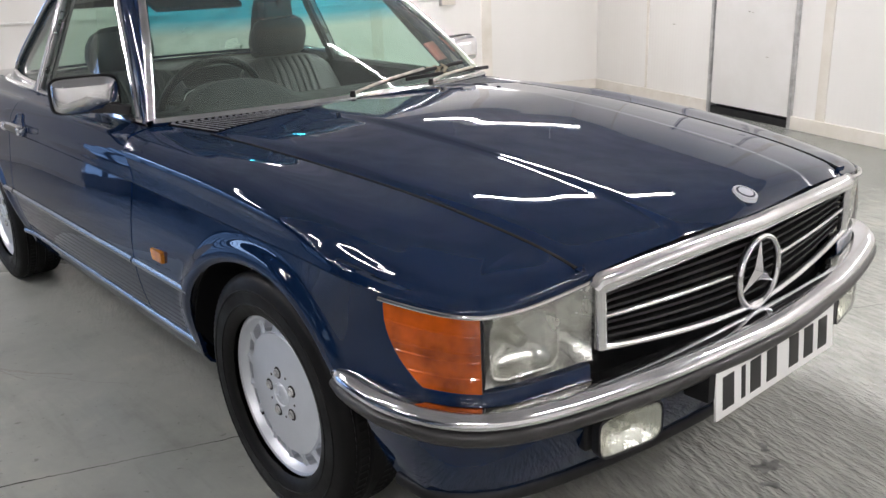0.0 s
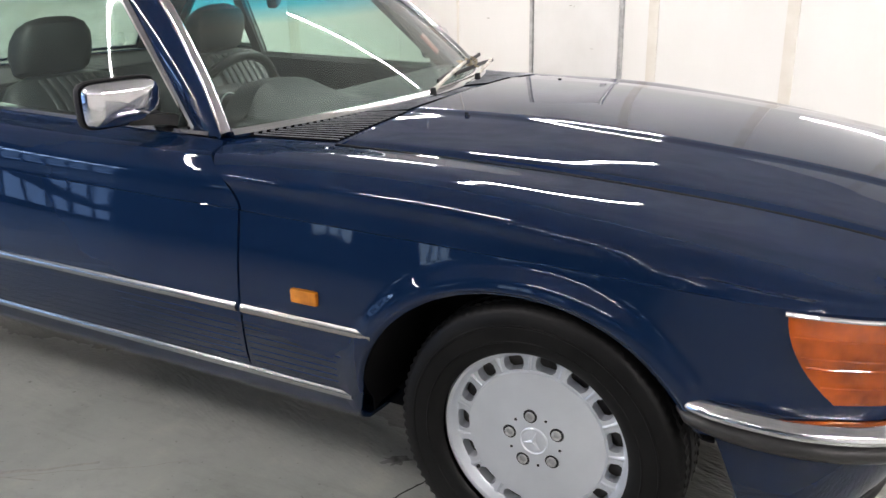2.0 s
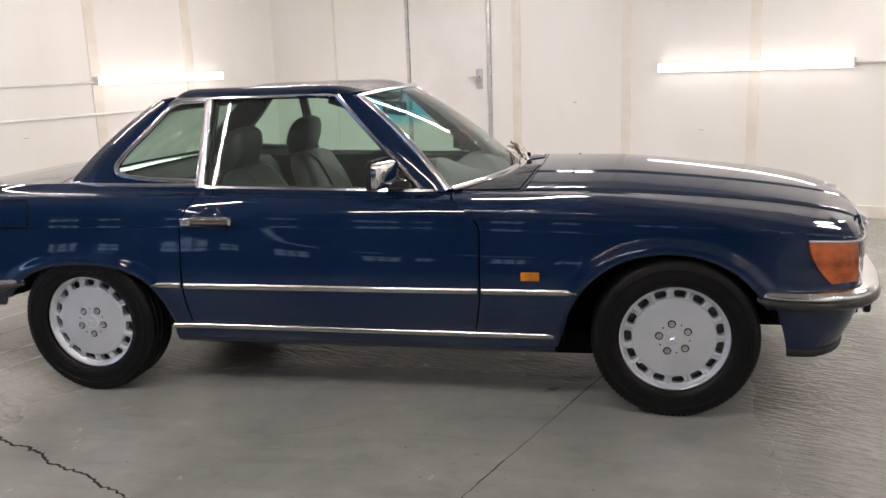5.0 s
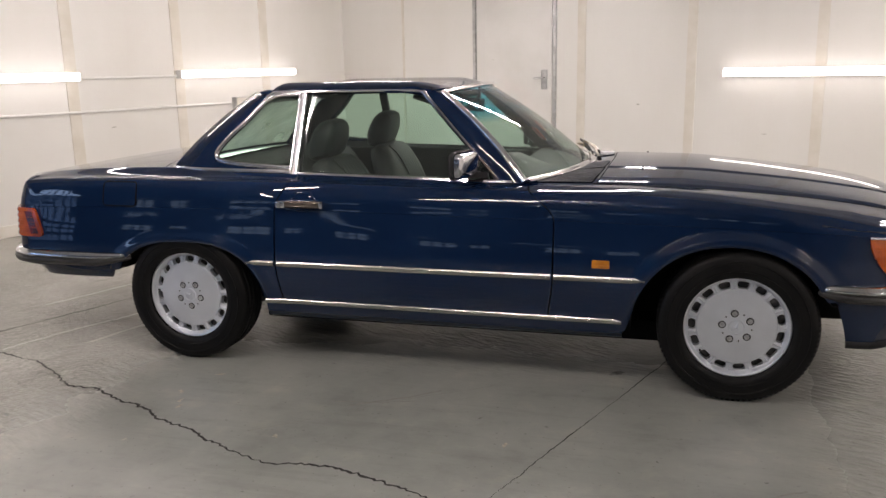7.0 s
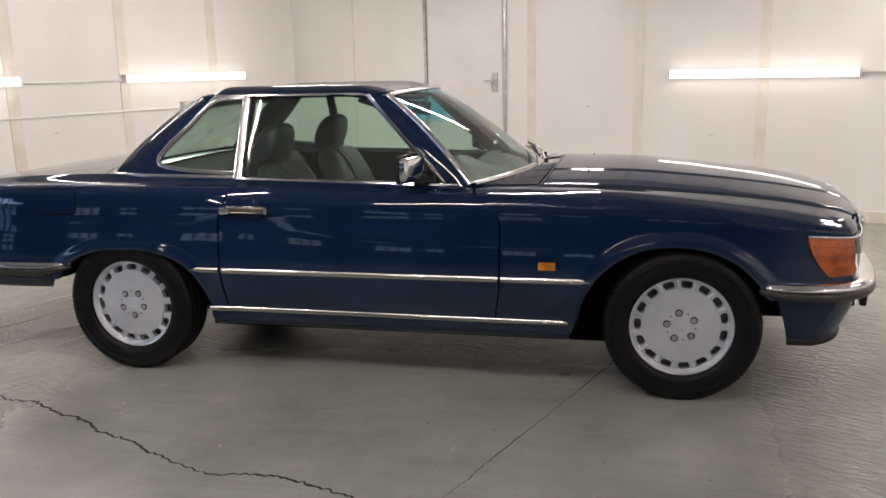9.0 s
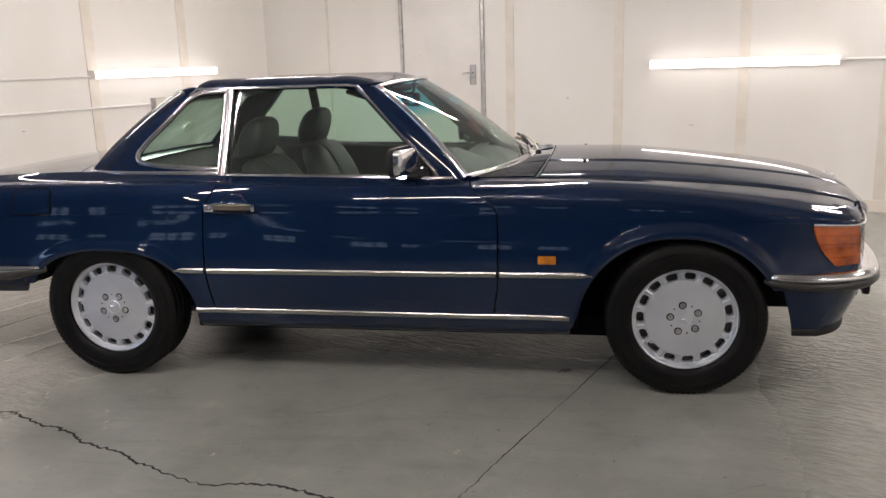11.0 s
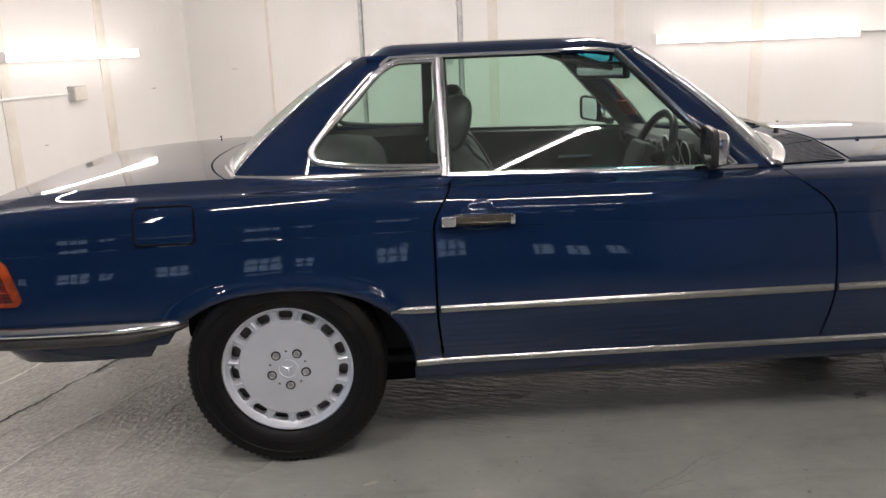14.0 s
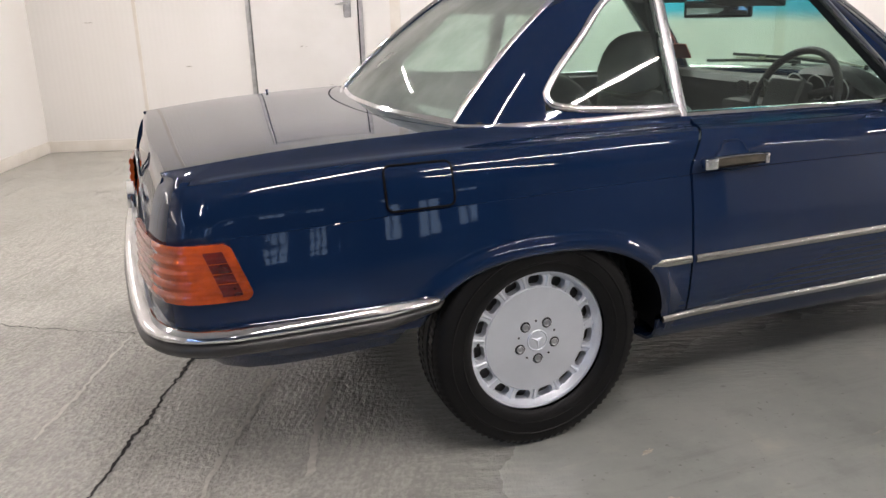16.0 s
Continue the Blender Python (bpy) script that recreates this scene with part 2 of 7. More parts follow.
def floor_nodes(m):
    sh = shader(m)
    co = node(m, "ShaderNodeTexCoord")
    big = noise_node(m, 0.9, 6, 0.6)
    mid = noise_node(m, 5.0, 7, 0.65)
    fine = noise_node(m, 60.0, 4, 0.6)
    colr = ramp(m, big.outputs[0], [(0.30, (0.228, 0.238, 0.220)), (0.50, (0.308, 0.318, 0.294)), (0.70, (0.378, 0.383, 0.354))])
    worn = ramp(m, mid.outputs[0], [(0.28, (0.76, 0.765, 0.75)), (0.45, (0.94, 0.945, 0.935)), (0.57, (1.0, 1.0, 0.99)), (0.72, (1.20, 1.17, 1.09))])
    mul = node(m, "ShaderNodeMix")
    mul.data_type, mul.blend_type = "RGBA", "MULTIPLY"
    mul.inputs["Factor"].default_value = 1.0
    link(m, colr.outputs[0], mul.inputs[6])
    link(m, worn.outputs[0], mul.inputs[7])
    # scuffs drawn out along the bay, dark specks
    scuff = ramp(m, noise_node(m, 3.0, 8, 0.7, (0.5, 3.5, 1)).outputs[0], [(0.34, (0.86, 0.86, 0.85)), (0.48, (1.0, 1.0, 1.0)), (0.60, (1.0, 1.0, 1.0)), (0.70, (1.14, 1.12, 1.08))])
    speck = ramp(m, noise_node(m, 42.0, 3, 0.5).outputs[0], [(0.25, (0.55, 0.54, 0.52)), (0.34, (1.0, 1.0, 1.0))])
    first = mul
    for layer in (scuff, speck):
        nxt = node(m, "ShaderNodeMix")
        nxt.data_type, nxt.blend_type = "RGBA", "MULTIPLY"
        nxt.inputs["Factor"].default_value = 1.0
        link(m, first.outputs[2], nxt.inputs[6])
        link(m, layer.outputs[0], nxt.inputs[7])
        first = nxt
    mul = first
    # chips of worn paint
    chip = ramp(m, noise_node(m, 3.3, 9, 0.72).outputs[0], [(0.685, (0, 0, 0)), (0.715, (1, 1, 1))])
    mx = node(m, "ShaderNodeMix")
    mx.data_type = "RGBA"
    mx.inputs[7].default_value = (0.50, 0.46, 0.38, 1)
    link(m, chip.outputs[0], mx.inputs["Factor"])
    link(m, mul.outputs[2], mx.inputs[6])
    # rippled screed outside of the smooth bay
    sp = node(m, "ShaderNodeSeparateXYZ")
    link(m, co.outputs["Object"], sp.inputs[0])
    edge = noise_node(m, 1.7, 1)

    def band(axis, lo, hi):
        r = node(m, "ShaderNodeMapRange", From_Min=lo, From_Max=hi)
        r.interpolation_type = "SMOOTHSTEP"
        a = m.node_tree.nodes.new("ShaderNodeMath")
        a.operation = "MULTIPLY_ADD"
        a.inputs[1].default_value = 0.35
        link(m, edge.outputs[0], a.inputs[0])
        link(m, sp.outputs[axis], a.inputs[2])
        link(m, a.outputs[0], r.inputs["Value"])
        return r.outputs[0]

    def math_node(op, a, b):
        n = m.node_tree.nodes.new("ShaderNodeMath")
        n.operation = op
        for i, v in enumerate((a, b)):
            if isinstance(v, float):
                n.inputs[i].default_value = v
            else:
                link(m, v, n.inputs[i])
        return n.outputs[0]

    left = math_node("SUBTRACT", 1.0, band("X", -1.60, -0.95))
    right = band("X", 1.50, 2.0)
    back = band("Y", -0.80, 0.25)
    mask = math_node("MAXIMUM", math_node("MAXIMUM", left, right), back)
    rip = noise_node(m, 30.0, 3, 0.5, (0.40, 1.5, 1), -20.0)
    rip2 = noise_node(m, 75.0, 2, 0.5, (0.5, 1.4, 1))
    churn = node(m, "ShaderNodeMapRange", From_Min=0.40, From_Max=0.60, To_Min=0.55, To_Max=1.7)
    link(m, noise_node(m, 1.5, 3, 0.5).outputs[0], churn.inputs["Value"])
    # gouges that run with the side wall, broken by coarse crumbs
    gouge = noise_node(m, 11.0, 6, 0.64, (0.35, 1.3, 1), 62.0)
    ridge = math_node("ABSOLUTE", math_node("SUBTRACT", gouge.outputs[0], 0.5), 0.0)
    crumb = noise_node(m, 58.0, 3, 0.55, (0.75, 1.25, 1), 62.0)
    cut = math_node("SUBTRACT", math_node("MULTIPLY", crumb.outputs[0], 0.40), math_node("MULTIPLY", ridge, 0.5))
    rsum = math_node("ADD", rip.outputs[0], math_node("MULTIPLY", rip2.outputs[0], 0.35))
    rest = math_node("MULTIPLY", math_node("SUBTRACT", rsum, 0.67), math_node("MULTIPLY", math_node("SUBTRACT", mask, math_node("MULTIPLY", right, 0.1)), math_node("SUBTRACT", 1.0, left)))
    hgt = math_node("ADD", rest, math_node("MULTIPLY", math_node("SUBTRACT", cut, 0.15), math_node("MULTIPLY", left, churn.outputs[0])))
    # bare screed, paler and warmer; its relief's glints and shaded hollows are put into colour
    relief_tone = math_node("ADD", math_node("MULTIPLY", rip.outputs[0], math_node("SUBTRACT", 1.0, left)), math_node("MULTIPLY", math_node("ADD", cut, 0.32), left))
    bare = ramp(m, relief_tone, [(0.40, (0.365, 0.355, 0.322)), (0.48, (0.435, 0.423, 0.385)), (0.57, (0.60, 0.585, 0.53))])
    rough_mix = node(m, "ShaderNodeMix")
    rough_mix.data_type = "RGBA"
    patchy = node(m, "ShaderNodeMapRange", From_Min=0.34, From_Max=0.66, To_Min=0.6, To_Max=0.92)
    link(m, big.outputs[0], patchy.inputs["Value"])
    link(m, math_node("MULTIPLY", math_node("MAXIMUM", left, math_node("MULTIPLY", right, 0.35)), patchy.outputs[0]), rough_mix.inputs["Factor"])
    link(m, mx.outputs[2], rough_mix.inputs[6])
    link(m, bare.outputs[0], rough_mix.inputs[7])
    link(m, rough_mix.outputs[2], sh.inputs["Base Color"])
    b1 = node(m, "ShaderNodeBump", Strength=1.0, Distance=0.018)
    link(m, hgt, b1.inputs["Height"])
    b2 = node(m, "ShaderNodeBump", Strength=0.12, Distance=0.004)
    link(m, math_node("ADD", mid.outputs[0], math_node("MULTIPLY", fine.outputs[0], 0.3)), b2.inputs["Height"])
    link(m, b1.outputs[0], b2.inputs["Normal"])
    link(m, b2.outputs[0], sh.inputs["Normal"])
    ro = node(m, "ShaderNodeMapRange", From_Min=0.3, From_Max=0.7, To_Min=0.29, To_Max=0.40)
    link(m, big.outputs[0], ro.inputs["Value"])
    rr = math_node("SUBTRACT", math_node("SUBTRACT", ro.outputs[0], math_node("MULTIPLY", mask, 0.17)), math_node("MULTIPLY", left, 0.03))
    link(m, rr, sh.inputs["Roughness"])
    sh.inputs["Specular IOR Level"].default_value = 0.8


floor_nodes(FLOOR)
CRACK = material("crack_dark", (0.035, 0.033, 0.031), 0.95)


# ---- mesh helpers ----
def curve(xs, ys):
    """Smooth interpolation through knots (monotone cubic)."""
    xs, ys = np.array(xs, float), np.array(ys, float)
    h, d = np.diff(xs), np.diff(ys) / np.diff(xs)
    s = np.zeros(len(xs))
    s[0], s[-1] = d[0], d[-1]
    for i in range(1, len(xs) - 1):
        if d[i - 1] * d[i] > 0:
            w1, w2 = 2 * h[i] + h[i - 1], h[i] + 2 * h[i - 1]
            s[i] = (w1 + w2) / (w1 / d[i - 1] + w2 / d[i])

    def f(x):
        i = int(np.clip(np.searchsorted(xs, x) - 1, 0, len(h) - 1))
        u = (x - xs[i]) / h[i]
        if u < 0:
            return float(ys[0] + s[0] * (x - xs[0]))
        if u > 1:
            return float(ys[-1] + s[-1] * (x - xs[-1]))
        return float((1 + 2 * u) * (1 - u) ** 2 * ys[i] + u * (1 - u) ** 2 * h[i] * s[i] + u * u * (3 - 2 * u) * ys[i + 1] + u * u * (u - 1) * h[i] * s[i + 1])

    return f


def smooth(a, b, x):
    u = min(1.0, max(0.0, (x - a) / (b - a)))
    return u * u * (3 - 2 * u)


def finish(bm, sharp=35):
    bmesh.ops.recalc_face_normals(bm, faces=bm.faces)
    for f in bm.faces:
        f.smooth = True
    for e in bm.edges:
        if len(e.link_faces) == 2 and e.calc_face_angle(0) > radians(sharp):
            e.smooth = False
    return bm


def part(name, bm, mat, parent=None, label="", sharp=35):
    """Links a bmesh as one mesh object under a thing or a part."""
    finish(bm, sharp)
    me = bpy.data.meshes.new(name)
    bm.to_mesh(me)
    bm.free()
    for m in mat if isinstance(mat, (list, tuple)) else (mat,):
        me.materials.append(m)
    ob = new(name, me)
    ob.parent = parent
    if label:
        ob["label"] = label
    return ob


def thing(name, label, category, group="", at=(0, 0, 0), kind=""):
    ob = new(name)
    ob.empty_display_size = 0.1
    ob.matrix_basis = Matrix.Translation(at)
    return tagged(ob, label, category, group, kind)


def sheet(rows, thick=0.0, flip=False, closed=False):
    """A bent sheet from rows of points, with a back and edges if thick; the first row's first point is its corner."""
    bm = bmesh.new()
    P = [[Vector(p) for p in r] for r in rows]
    nu, nv = len(P), len(P[0])
    V = [[bm.verts.new(p) for p in r] for r in P]
    for i in range(nu - 1):
        for j in range(nv - 1):
            q = [V[i][j], V[i + 1][j], V[i + 1][j + 1], V[i][j + 1]]
            if len({tuple(round(c, 6) for c in v.co) for v in q}) == 4:
                bm.faces.new(q)
    if thick:
        N = []
        for i in range(nu):
            row = []
            for j in range(nv):
                a = P[min(i + 1, nu - 1)][j] - P[max(i - 1, 0)][j]
                b = P[i][min(j + 1, nv - 1)] - P[i][max(j - 1, 0)]
                n = a.cross(b)
                row.append(n.normalized() if n.length > 1e-9 else Vector((0, 0, 0)))
            N.append(row)
        sgn = -1 if flip else 1
        W = [[bm.verts.new(P[i][j] + N[i][j] * thick * sgn) for j in range(nv)] for i in range(nu)]
        for i in range(nu - 1):
            for j in range(nv - 1):
                q = [W[i][j], W[i][j + 1], W[i + 1][j + 1], W[i + 1][j]]
                if len({tuple(round(c, 6) for c in v.co) for v in q}) == 4:
                    bm.faces.new(q)
        ring = [(i, 0) for i in range(nu)] + [(nu - 1, j) for j in range(1, nv)] + [(i, nv - 1) for i in range(nu - 2, -1, -1)] + [(0, j) for j in range(nv - 2, 0, -1)]
        for (a, b), (c, d) in zip(ring, ring[1:] + ring[:1]):
            if (V[a][b].co - V[c][d].co).length > 1e-6:
                bm.faces.new([V[a][b], W[a][b], W[c][d], V[c][d]])
    return bm


def mirror(bm):
    """The same form on the car's other side."""
    for v in bm.verts:
        v.co.y = -v.co.y
    bmesh.ops.reverse_faces(bm, faces=bm.faces)
    return bm


def box(bm, x0, x1, y0, y1, z0, z1, bevel=0.0, seg=2, m=None):
    """A box with rounded edges, added to bm."""
    r = bmesh.ops.create_cube(bm, size=1.0, matrix=Matrix.Translation(((x0 + x1) / 2, (y0 + y1) / 2, (z0 + z1) / 2)) @ Matrix.Diagonal((x1 - x0, y1 - y0, z1 - z0, 1)))
    vs = r["verts"]
    if bevel:
        es = list({e for v in vs for e in v.link_edges})
        b = bmesh.ops.bevel(bm, geom=es, offset=bevel, segments=seg, profile=0.7, affect="EDGES")
        vs = list({v for f in b["faces"] for v in f.verts} | {v for v in vs if v.is_valid})
        seen, todo = set(vs), list(vs)
        while todo:
            v = todo.pop()
            for e in v.link_edges:
                o = e.other_vert(v)
                if o not in seen:
                    seen.add(o)
                    todo.append(o)
        vs = list(seen)
    if m is not None:
        bmesh.ops.transform(bm, matrix=m, verts=vs)
    return bm


def cyl(bm, m, r1, r2, h, seg=24):
    bmesh.ops.create_cone(bm, cap_ends=True, segments=seg, radius1=r1, radius2=r2, depth=h, matrix=m)
    return bm


def sweep(path, prof, up=(0, 0, 1), closed=False, caps=True):
    """A profile of (out, up) points swept along a path; out lies to the path's right."""
    bm = bmesh.new()
    P = [Vector(p) for p in path]
    up = Vector(up)
    rings = []
    n = len(P)
    for i, p in enumerate(P):
        a, b = (P[(i - 1) % n], P[(i + 1) % n]) if closed else (P[max(i - 1, 0)], P[min(i + 1, n - 1)])
        t = (b - a).normalized()
        out = t.cross(up).normalized()
        u = out.cross(t).normalized()
        rings.append([bm.verts.new(p + out * o + u * w) for o, w in prof])
    k = len(prof)
    for i in range(n if closed else n - 1):
        A, B = rings[i], rings[(i + 1) % n]
        for j in range(k):
            bm.faces.new([A[j], A[(j + 1) % k], B[(j + 1) % k], B[j]])
    if caps and not closed:
        bm.faces.new(rings[0][::-1])
        bm.faces.new(rings[-1])
    return bm


def pipe(path, r, seg=8, closed=False):
    return sweep(path, [(r * math.cos(2 * math.pi * i / seg), r * math.sin(2 * math.pi * i / seg)) for i in range(seg)], closed=closed)


def bend(pts, n=12):
    """A smooth path through a few points."""
    pts = [Vector(p) for p in pts]
    ts = [0.0]
    for a, b in zip(pts, pts[1:]):
        ts.append(ts[-1] + (b - a).length)
    fs = [curve(ts, [p[k] for p in pts]) for k in range(3)]
    return [Vector([f(ts[-1] * i / (n - 1)) for f in fs]) for i in range(n)]


# ---- the room: white panelled walls that stand at an angle to the car ----
ANGLE = -20.3
CORNER = (-2.94, 5.52)
ROOM = pose(CORNER[0], CORNER[1], 0, 0, 0, ANGLE)  # x along the back wall, -y along the side wall
LONG, DEEP, HIGH, BAY = 11.0, 18.0, 2.75, 9.2
HANG = 2.45  # height of the hanging tubes


def room_part(name, bm, mat, parent=None, kind="structure", label="", category=""):
    ob = part(name, bm, mat, parent, label)
    if parent is None:
        ob.matrix_basis = ROOM
        tagged(ob, label, category, "", kind)
    return ob


bm = bmesh.new()
bmesh.ops.create_grid(bm, x_segments=2, y_segments=2, size=1.0)
for v in bm.verts:
    v.co = Vector((v.co.x * 20 + 2, v.co.y * 20 - 4, 0))
floor = tagged(part("floor", bm, FLOOR), "grey painted concrete floor, worn, with rippled bare patches", "floor", "", "structure")

DOOR_L, DOOR_R, DOOR_H = 1.93, 2.88, 2.08
bm = bmesh.new()
box(bm, -0.12, DOOR_L, 0, 0.12, 0, HIGH)
box(bm, DOOR_R, LONG, 0, 0.12, 0, HIGH)
box(bm, DOOR_L, DOOR_R, 0, 0.12, DOOR_H, HIGH)
wall_north = room_part("wall_north", bm, WALL, label="white insulated panel wall with a doorway", category="wall")
bm = bmesh.new()
box(bm, -0.12, 0, -BAY, 0, 0, HIGH)
wall_west = room_part("wall_west", bm, WALL, label="white insulated panel wall with tube lamps", category="wall")
bm = bmesh.new()
box(bm, LONG, LONG + 0.12, -BAY, 0.12, 0, HIGH)
wall_east = room_part("wall_east", bm, WALL, label="white panel wall", category="wall")
bm = bmesh.new()
box(bm, -0.12, LONG + 0.12, -BAY, 0.12, HIGH, HIGH + 0.1)
ceiling = room_part("ceiling", bm, CEIL, label="pale grey ceiling with tube lamps", category="ceiling")
bm = bmesh.new()
box(bm, -0.62, LONG + 0.62, -DEEP - 0.12, -BAY, HIGH + 1.1, HIGH + 1.2)
box(bm, -0.62, LONG + 0.62, -BAY, -BAY + 0.08, HIGH + 0.1, HIGH + 1.2)
room_part("workshop_ceiling", bm, WORKSHOP, label="dark workshop ceiling", category="ceiling")
PALE = vary(material("pale_partition", (0.5, 0.5, 0.5), 0.6), 2, (0.44, 0.44, 0.44), (0.55, 0.55, 0.55))
bm = bmesh.new()
box(bm, LONG + 0.46, LONG + 0.5, -13.4, -BAY - 0.01, 0, 2.6)
room_part("partition_east", bm, PALE, label="pale partition wall of the workshop", category="wall")
for nm, a, b in (("workshop_wall_west", -0.62, -0.5), ("workshop_wall_east", LONG + 0.5, LONG + 0.62)):
    bm = bmesh.new()
    box(bm, a, b, -DEEP - 0.12, -BAY, 0, HIGH + 1.1)
    a2, b2 = (a, 0.0) if a < 0 else (LONG, b)
    box(bm, min(a2, b2), max(a2, b2), -BAY - 0.004, -BAY - 0.001, 0, HIGH + 1.1)
    room_part(nm, bm, WORKSHOP, label="dark side wall of the workshop", category="wall")

# far side of the workshop: dark wall with a row of windows
bm = bmesh.new()
# each opening: from, to, sill, head
WIN = [(-0.25, 0.35, 1.10, 1.58), (0.75, 1.10, 1.14, 1.54), (1.95, 2.75, 1.02, 1.62), (3.05, 3.35, 1.17, 1.54), (4.10, 4.70, 1.06, 1.60), (5.75, 6.45, 1.02, 1.58), (6.75, 7.10, 1.12, 1.50), (8.30, 9.0, 1.02, 1.62), (9.6, 10.2, 1.10, 1.56)]
box(bm, -0.62, LONG + 0.62, -DEEP - 0.12, -DEEP, 0, 0.95)
box(bm, -0.62, LONG + 0.62, -DEEP - 0.12, -DEEP, 1.70, HIGH + 1.1)
xs = [-0.62] + [v for w in WIN for v in w[:2]] + [LONG + 0.62]
for a, b in zip(xs[0::2], xs[1::2]):
    box(bm, a, b, -DEEP - 0.12, -DEEP, 0.95, 1.70)
for a, b, z0, z1 in WIN:
    box(bm, a, b, -DEEP - 0.12, -DEEP, 0.95, z0)
    box(bm, a, b, -DEEP - 0.12, -DEEP, z1, 1.70)
wall_south = room_part("wall_south", bm, WORKSHOP, label="dark far workshop wall with windows", category="wall")
for i, (a, b, z0, z1) in enumerate(WIN):
    bm = bmesh.new()
    box(bm, a, b, -DEEP - 0.09, -DEEP - 0.05, z0, z1)
    w = room_part(f"window_{i + 1}", bm, DAYLIGHT, label="daylit workshop window", category="window")
    n = 3 if b - a > 0.5 else 2
    for k in range(1, n):
        c = a + (b - a) * k / n
        bm = bmesh.new()
        box(bm, c - 0.022, c + 0.022, -DEEP - 0.05, -DEEP - 0.02, z0, z1, 0.004)
        part("window_bar", bm, BLACK, w)
    bm = bmesh.new()
    z = z0 + (z1 - z0) * (0.62 if i % 2 else 0.5)
    box(bm, a, b, -DEEP - 0.05, -DEEP - 0.025, z - 0.022, z + 0.022, 0.004)
    part("window_bar", bm, BLACK, w)
for i, (a, b, z) in enumerate(((-0.3, 0.5, 2.02), (1.7, 2.6, 1.96), (3.4, 4.9, 2.04), (5.5, 6.1, 1.98), (7.6, 9.2, 2.02))):
    bm = bmesh.new()
    box(bm, a, b, -DEEP - 0.002, -DEEP + 0.006, z, z + 0.06)
    room_part(f"window_{i + 11}", bm, DAYLIGHT, label="narrow daylit transom strip", category="window")

for i, (y, w, z) in enumerate(((-14.3, 0.5, 1.12), (-15.4, 0.7, 1.05), (-16.7, 0.6, 1.10))):
    bm = bmesh.new()
    box(bm, LONG + 0.492, LONG + 0.499, y - w, y, z, z + 0.5)
    w_ = room_part(f"window_{i + 16}", bm, DAYLIGHT, label="daylit workshop window", category="window")
    bm = bmesh.new()
    box(bm, LONG + 0.47, LONG + 0.493, y - w / 2 - 0.022, y - w / 2 + 0.022, z, z + 0.5, 0.004)
    part("window_bar", bm, BLACK, w_)

# translucent blue shutter in the workshop's side wall, lit from outside
SH0, SH1 = -15.2, -9.35
bm = bmesh.new()
box(bm, -0.499, -0.492, SH0, SH1, 0.12, 2.15)
shutter = room_part("window_10", bm, SHUTTER, label="daylit blue translucent shutter", category="window")
for k in range(12):
    bm = bmesh.new()
    y = SH0 + (SH1 - SH0) * k / 11
    box(bm, -0.494, -0.46, y - 0.04, y + 0.04, 0.12, 2.15, 0.01)
    part("shutter_post", bm, WORKSHOP, shutter)
for z in (0.12, 0.55, 0.95, 1.35, 1.75, 2.15):
    bm = bmesh.new()
    box(bm, -0.494, -0.45, SH0, SH1, z - 0.06, z + 0.06, 0.01)
    part("shutter_rail", bm, WORKSHOP, shutter)

bm = bmesh.new()
box(bm, -0.499, -0.492, SH0, SH1, 2.3, 2.8)
transom = room_part("window_19", bm, TRANSOM, label="row of daylit panes above the shutter", category="window")
for k in range(15):
    bm = bmesh.new()
    y = SH0 + (SH1 - SH0) * k / 14
    box(bm, -0.494, -0.46, y - 0.03, y + 0.03, 2.3, 2.8, 0.01)
    part("window_bar", bm, WORKSHOP, transom)

# cover strips over the panel joints, skirting
def strip_wall(x, wall, wide=0.07):
    bm = bmesh.new()
    box(bm, x - wide / 2, x + wide / 2, -0.008, 0.001, 0.1, HIGH - 0.003, 0.003)
    if wall is wall_west:
        bmesh.ops.transform(bm, matrix=pose(0, 0, 0, 0, 0, 90), verts=bm.verts)
    part("trim", bm, COVER, wall)


for x in (0.935, 3.19, 4.31, 5.43, 6.55, 7.67, 8.79):
    strip_wall(x, wall_north, 0.09 if x > 1 else 0.03)
for i in range(7):
    strip_wall(-(1.28 + 1.145 * i), wall_west, 0.11)
for w, segs in ((wall_north, ((0.0, DOOR_L - 0.02), (DOOR_R + 0.02, LONG))), (wall_west, ((-BAY, -0.02),))):
    for a, b in segs:
        bm = bmesh.new()
        box(bm, a, b, -0.02, 0.001, 0, 0.10, 0.006)
        if w is wall_west:
            bmesh.ops.transform(bm, matrix=pose(0, 0, 0, 0, 0, 90), verts=bm.verts)
        part("baseboard", bm, COVER, w)

# the white door, shut, over a dark threshold
bm = bmesh.new()
box(bm, DOOR_L + 0.012, DOOR_R - 0.018, -0.012, 0.035, 0.085, DOOR_H - 0.012, 0.004)
door_1 = room_part("door_1", bm, DOORWHITE, label="white flush door, shut, with a steel lever handle", category="door")
for x0, x1, nm in ((DOOR_L - 0.03, DOOR_L + 0.004, "door_frame"), (DOOR_R - 0.004, DOOR_R + 0.03, "door_frame")):
    bm = bmesh.new()
    box(bm, x0, x1, -0.024, 0.05, 0, DOOR_H + 0.02, 0.003)
    part(nm, bm, STEEL, door_1)
bm = bmesh.new()
box(bm, DOOR_L, DOOR_R, -0.005, 0.10, 0.0, 0.06, 0.004)
part("threshold", bm, BLACK, door_1)
bm = bmesh.new()
box(bm, DOOR_L, DOOR_R, 0.06, 0.11, 0.0, DOOR_H, 0.0)
part("door_backing", bm, DARK, door_1)
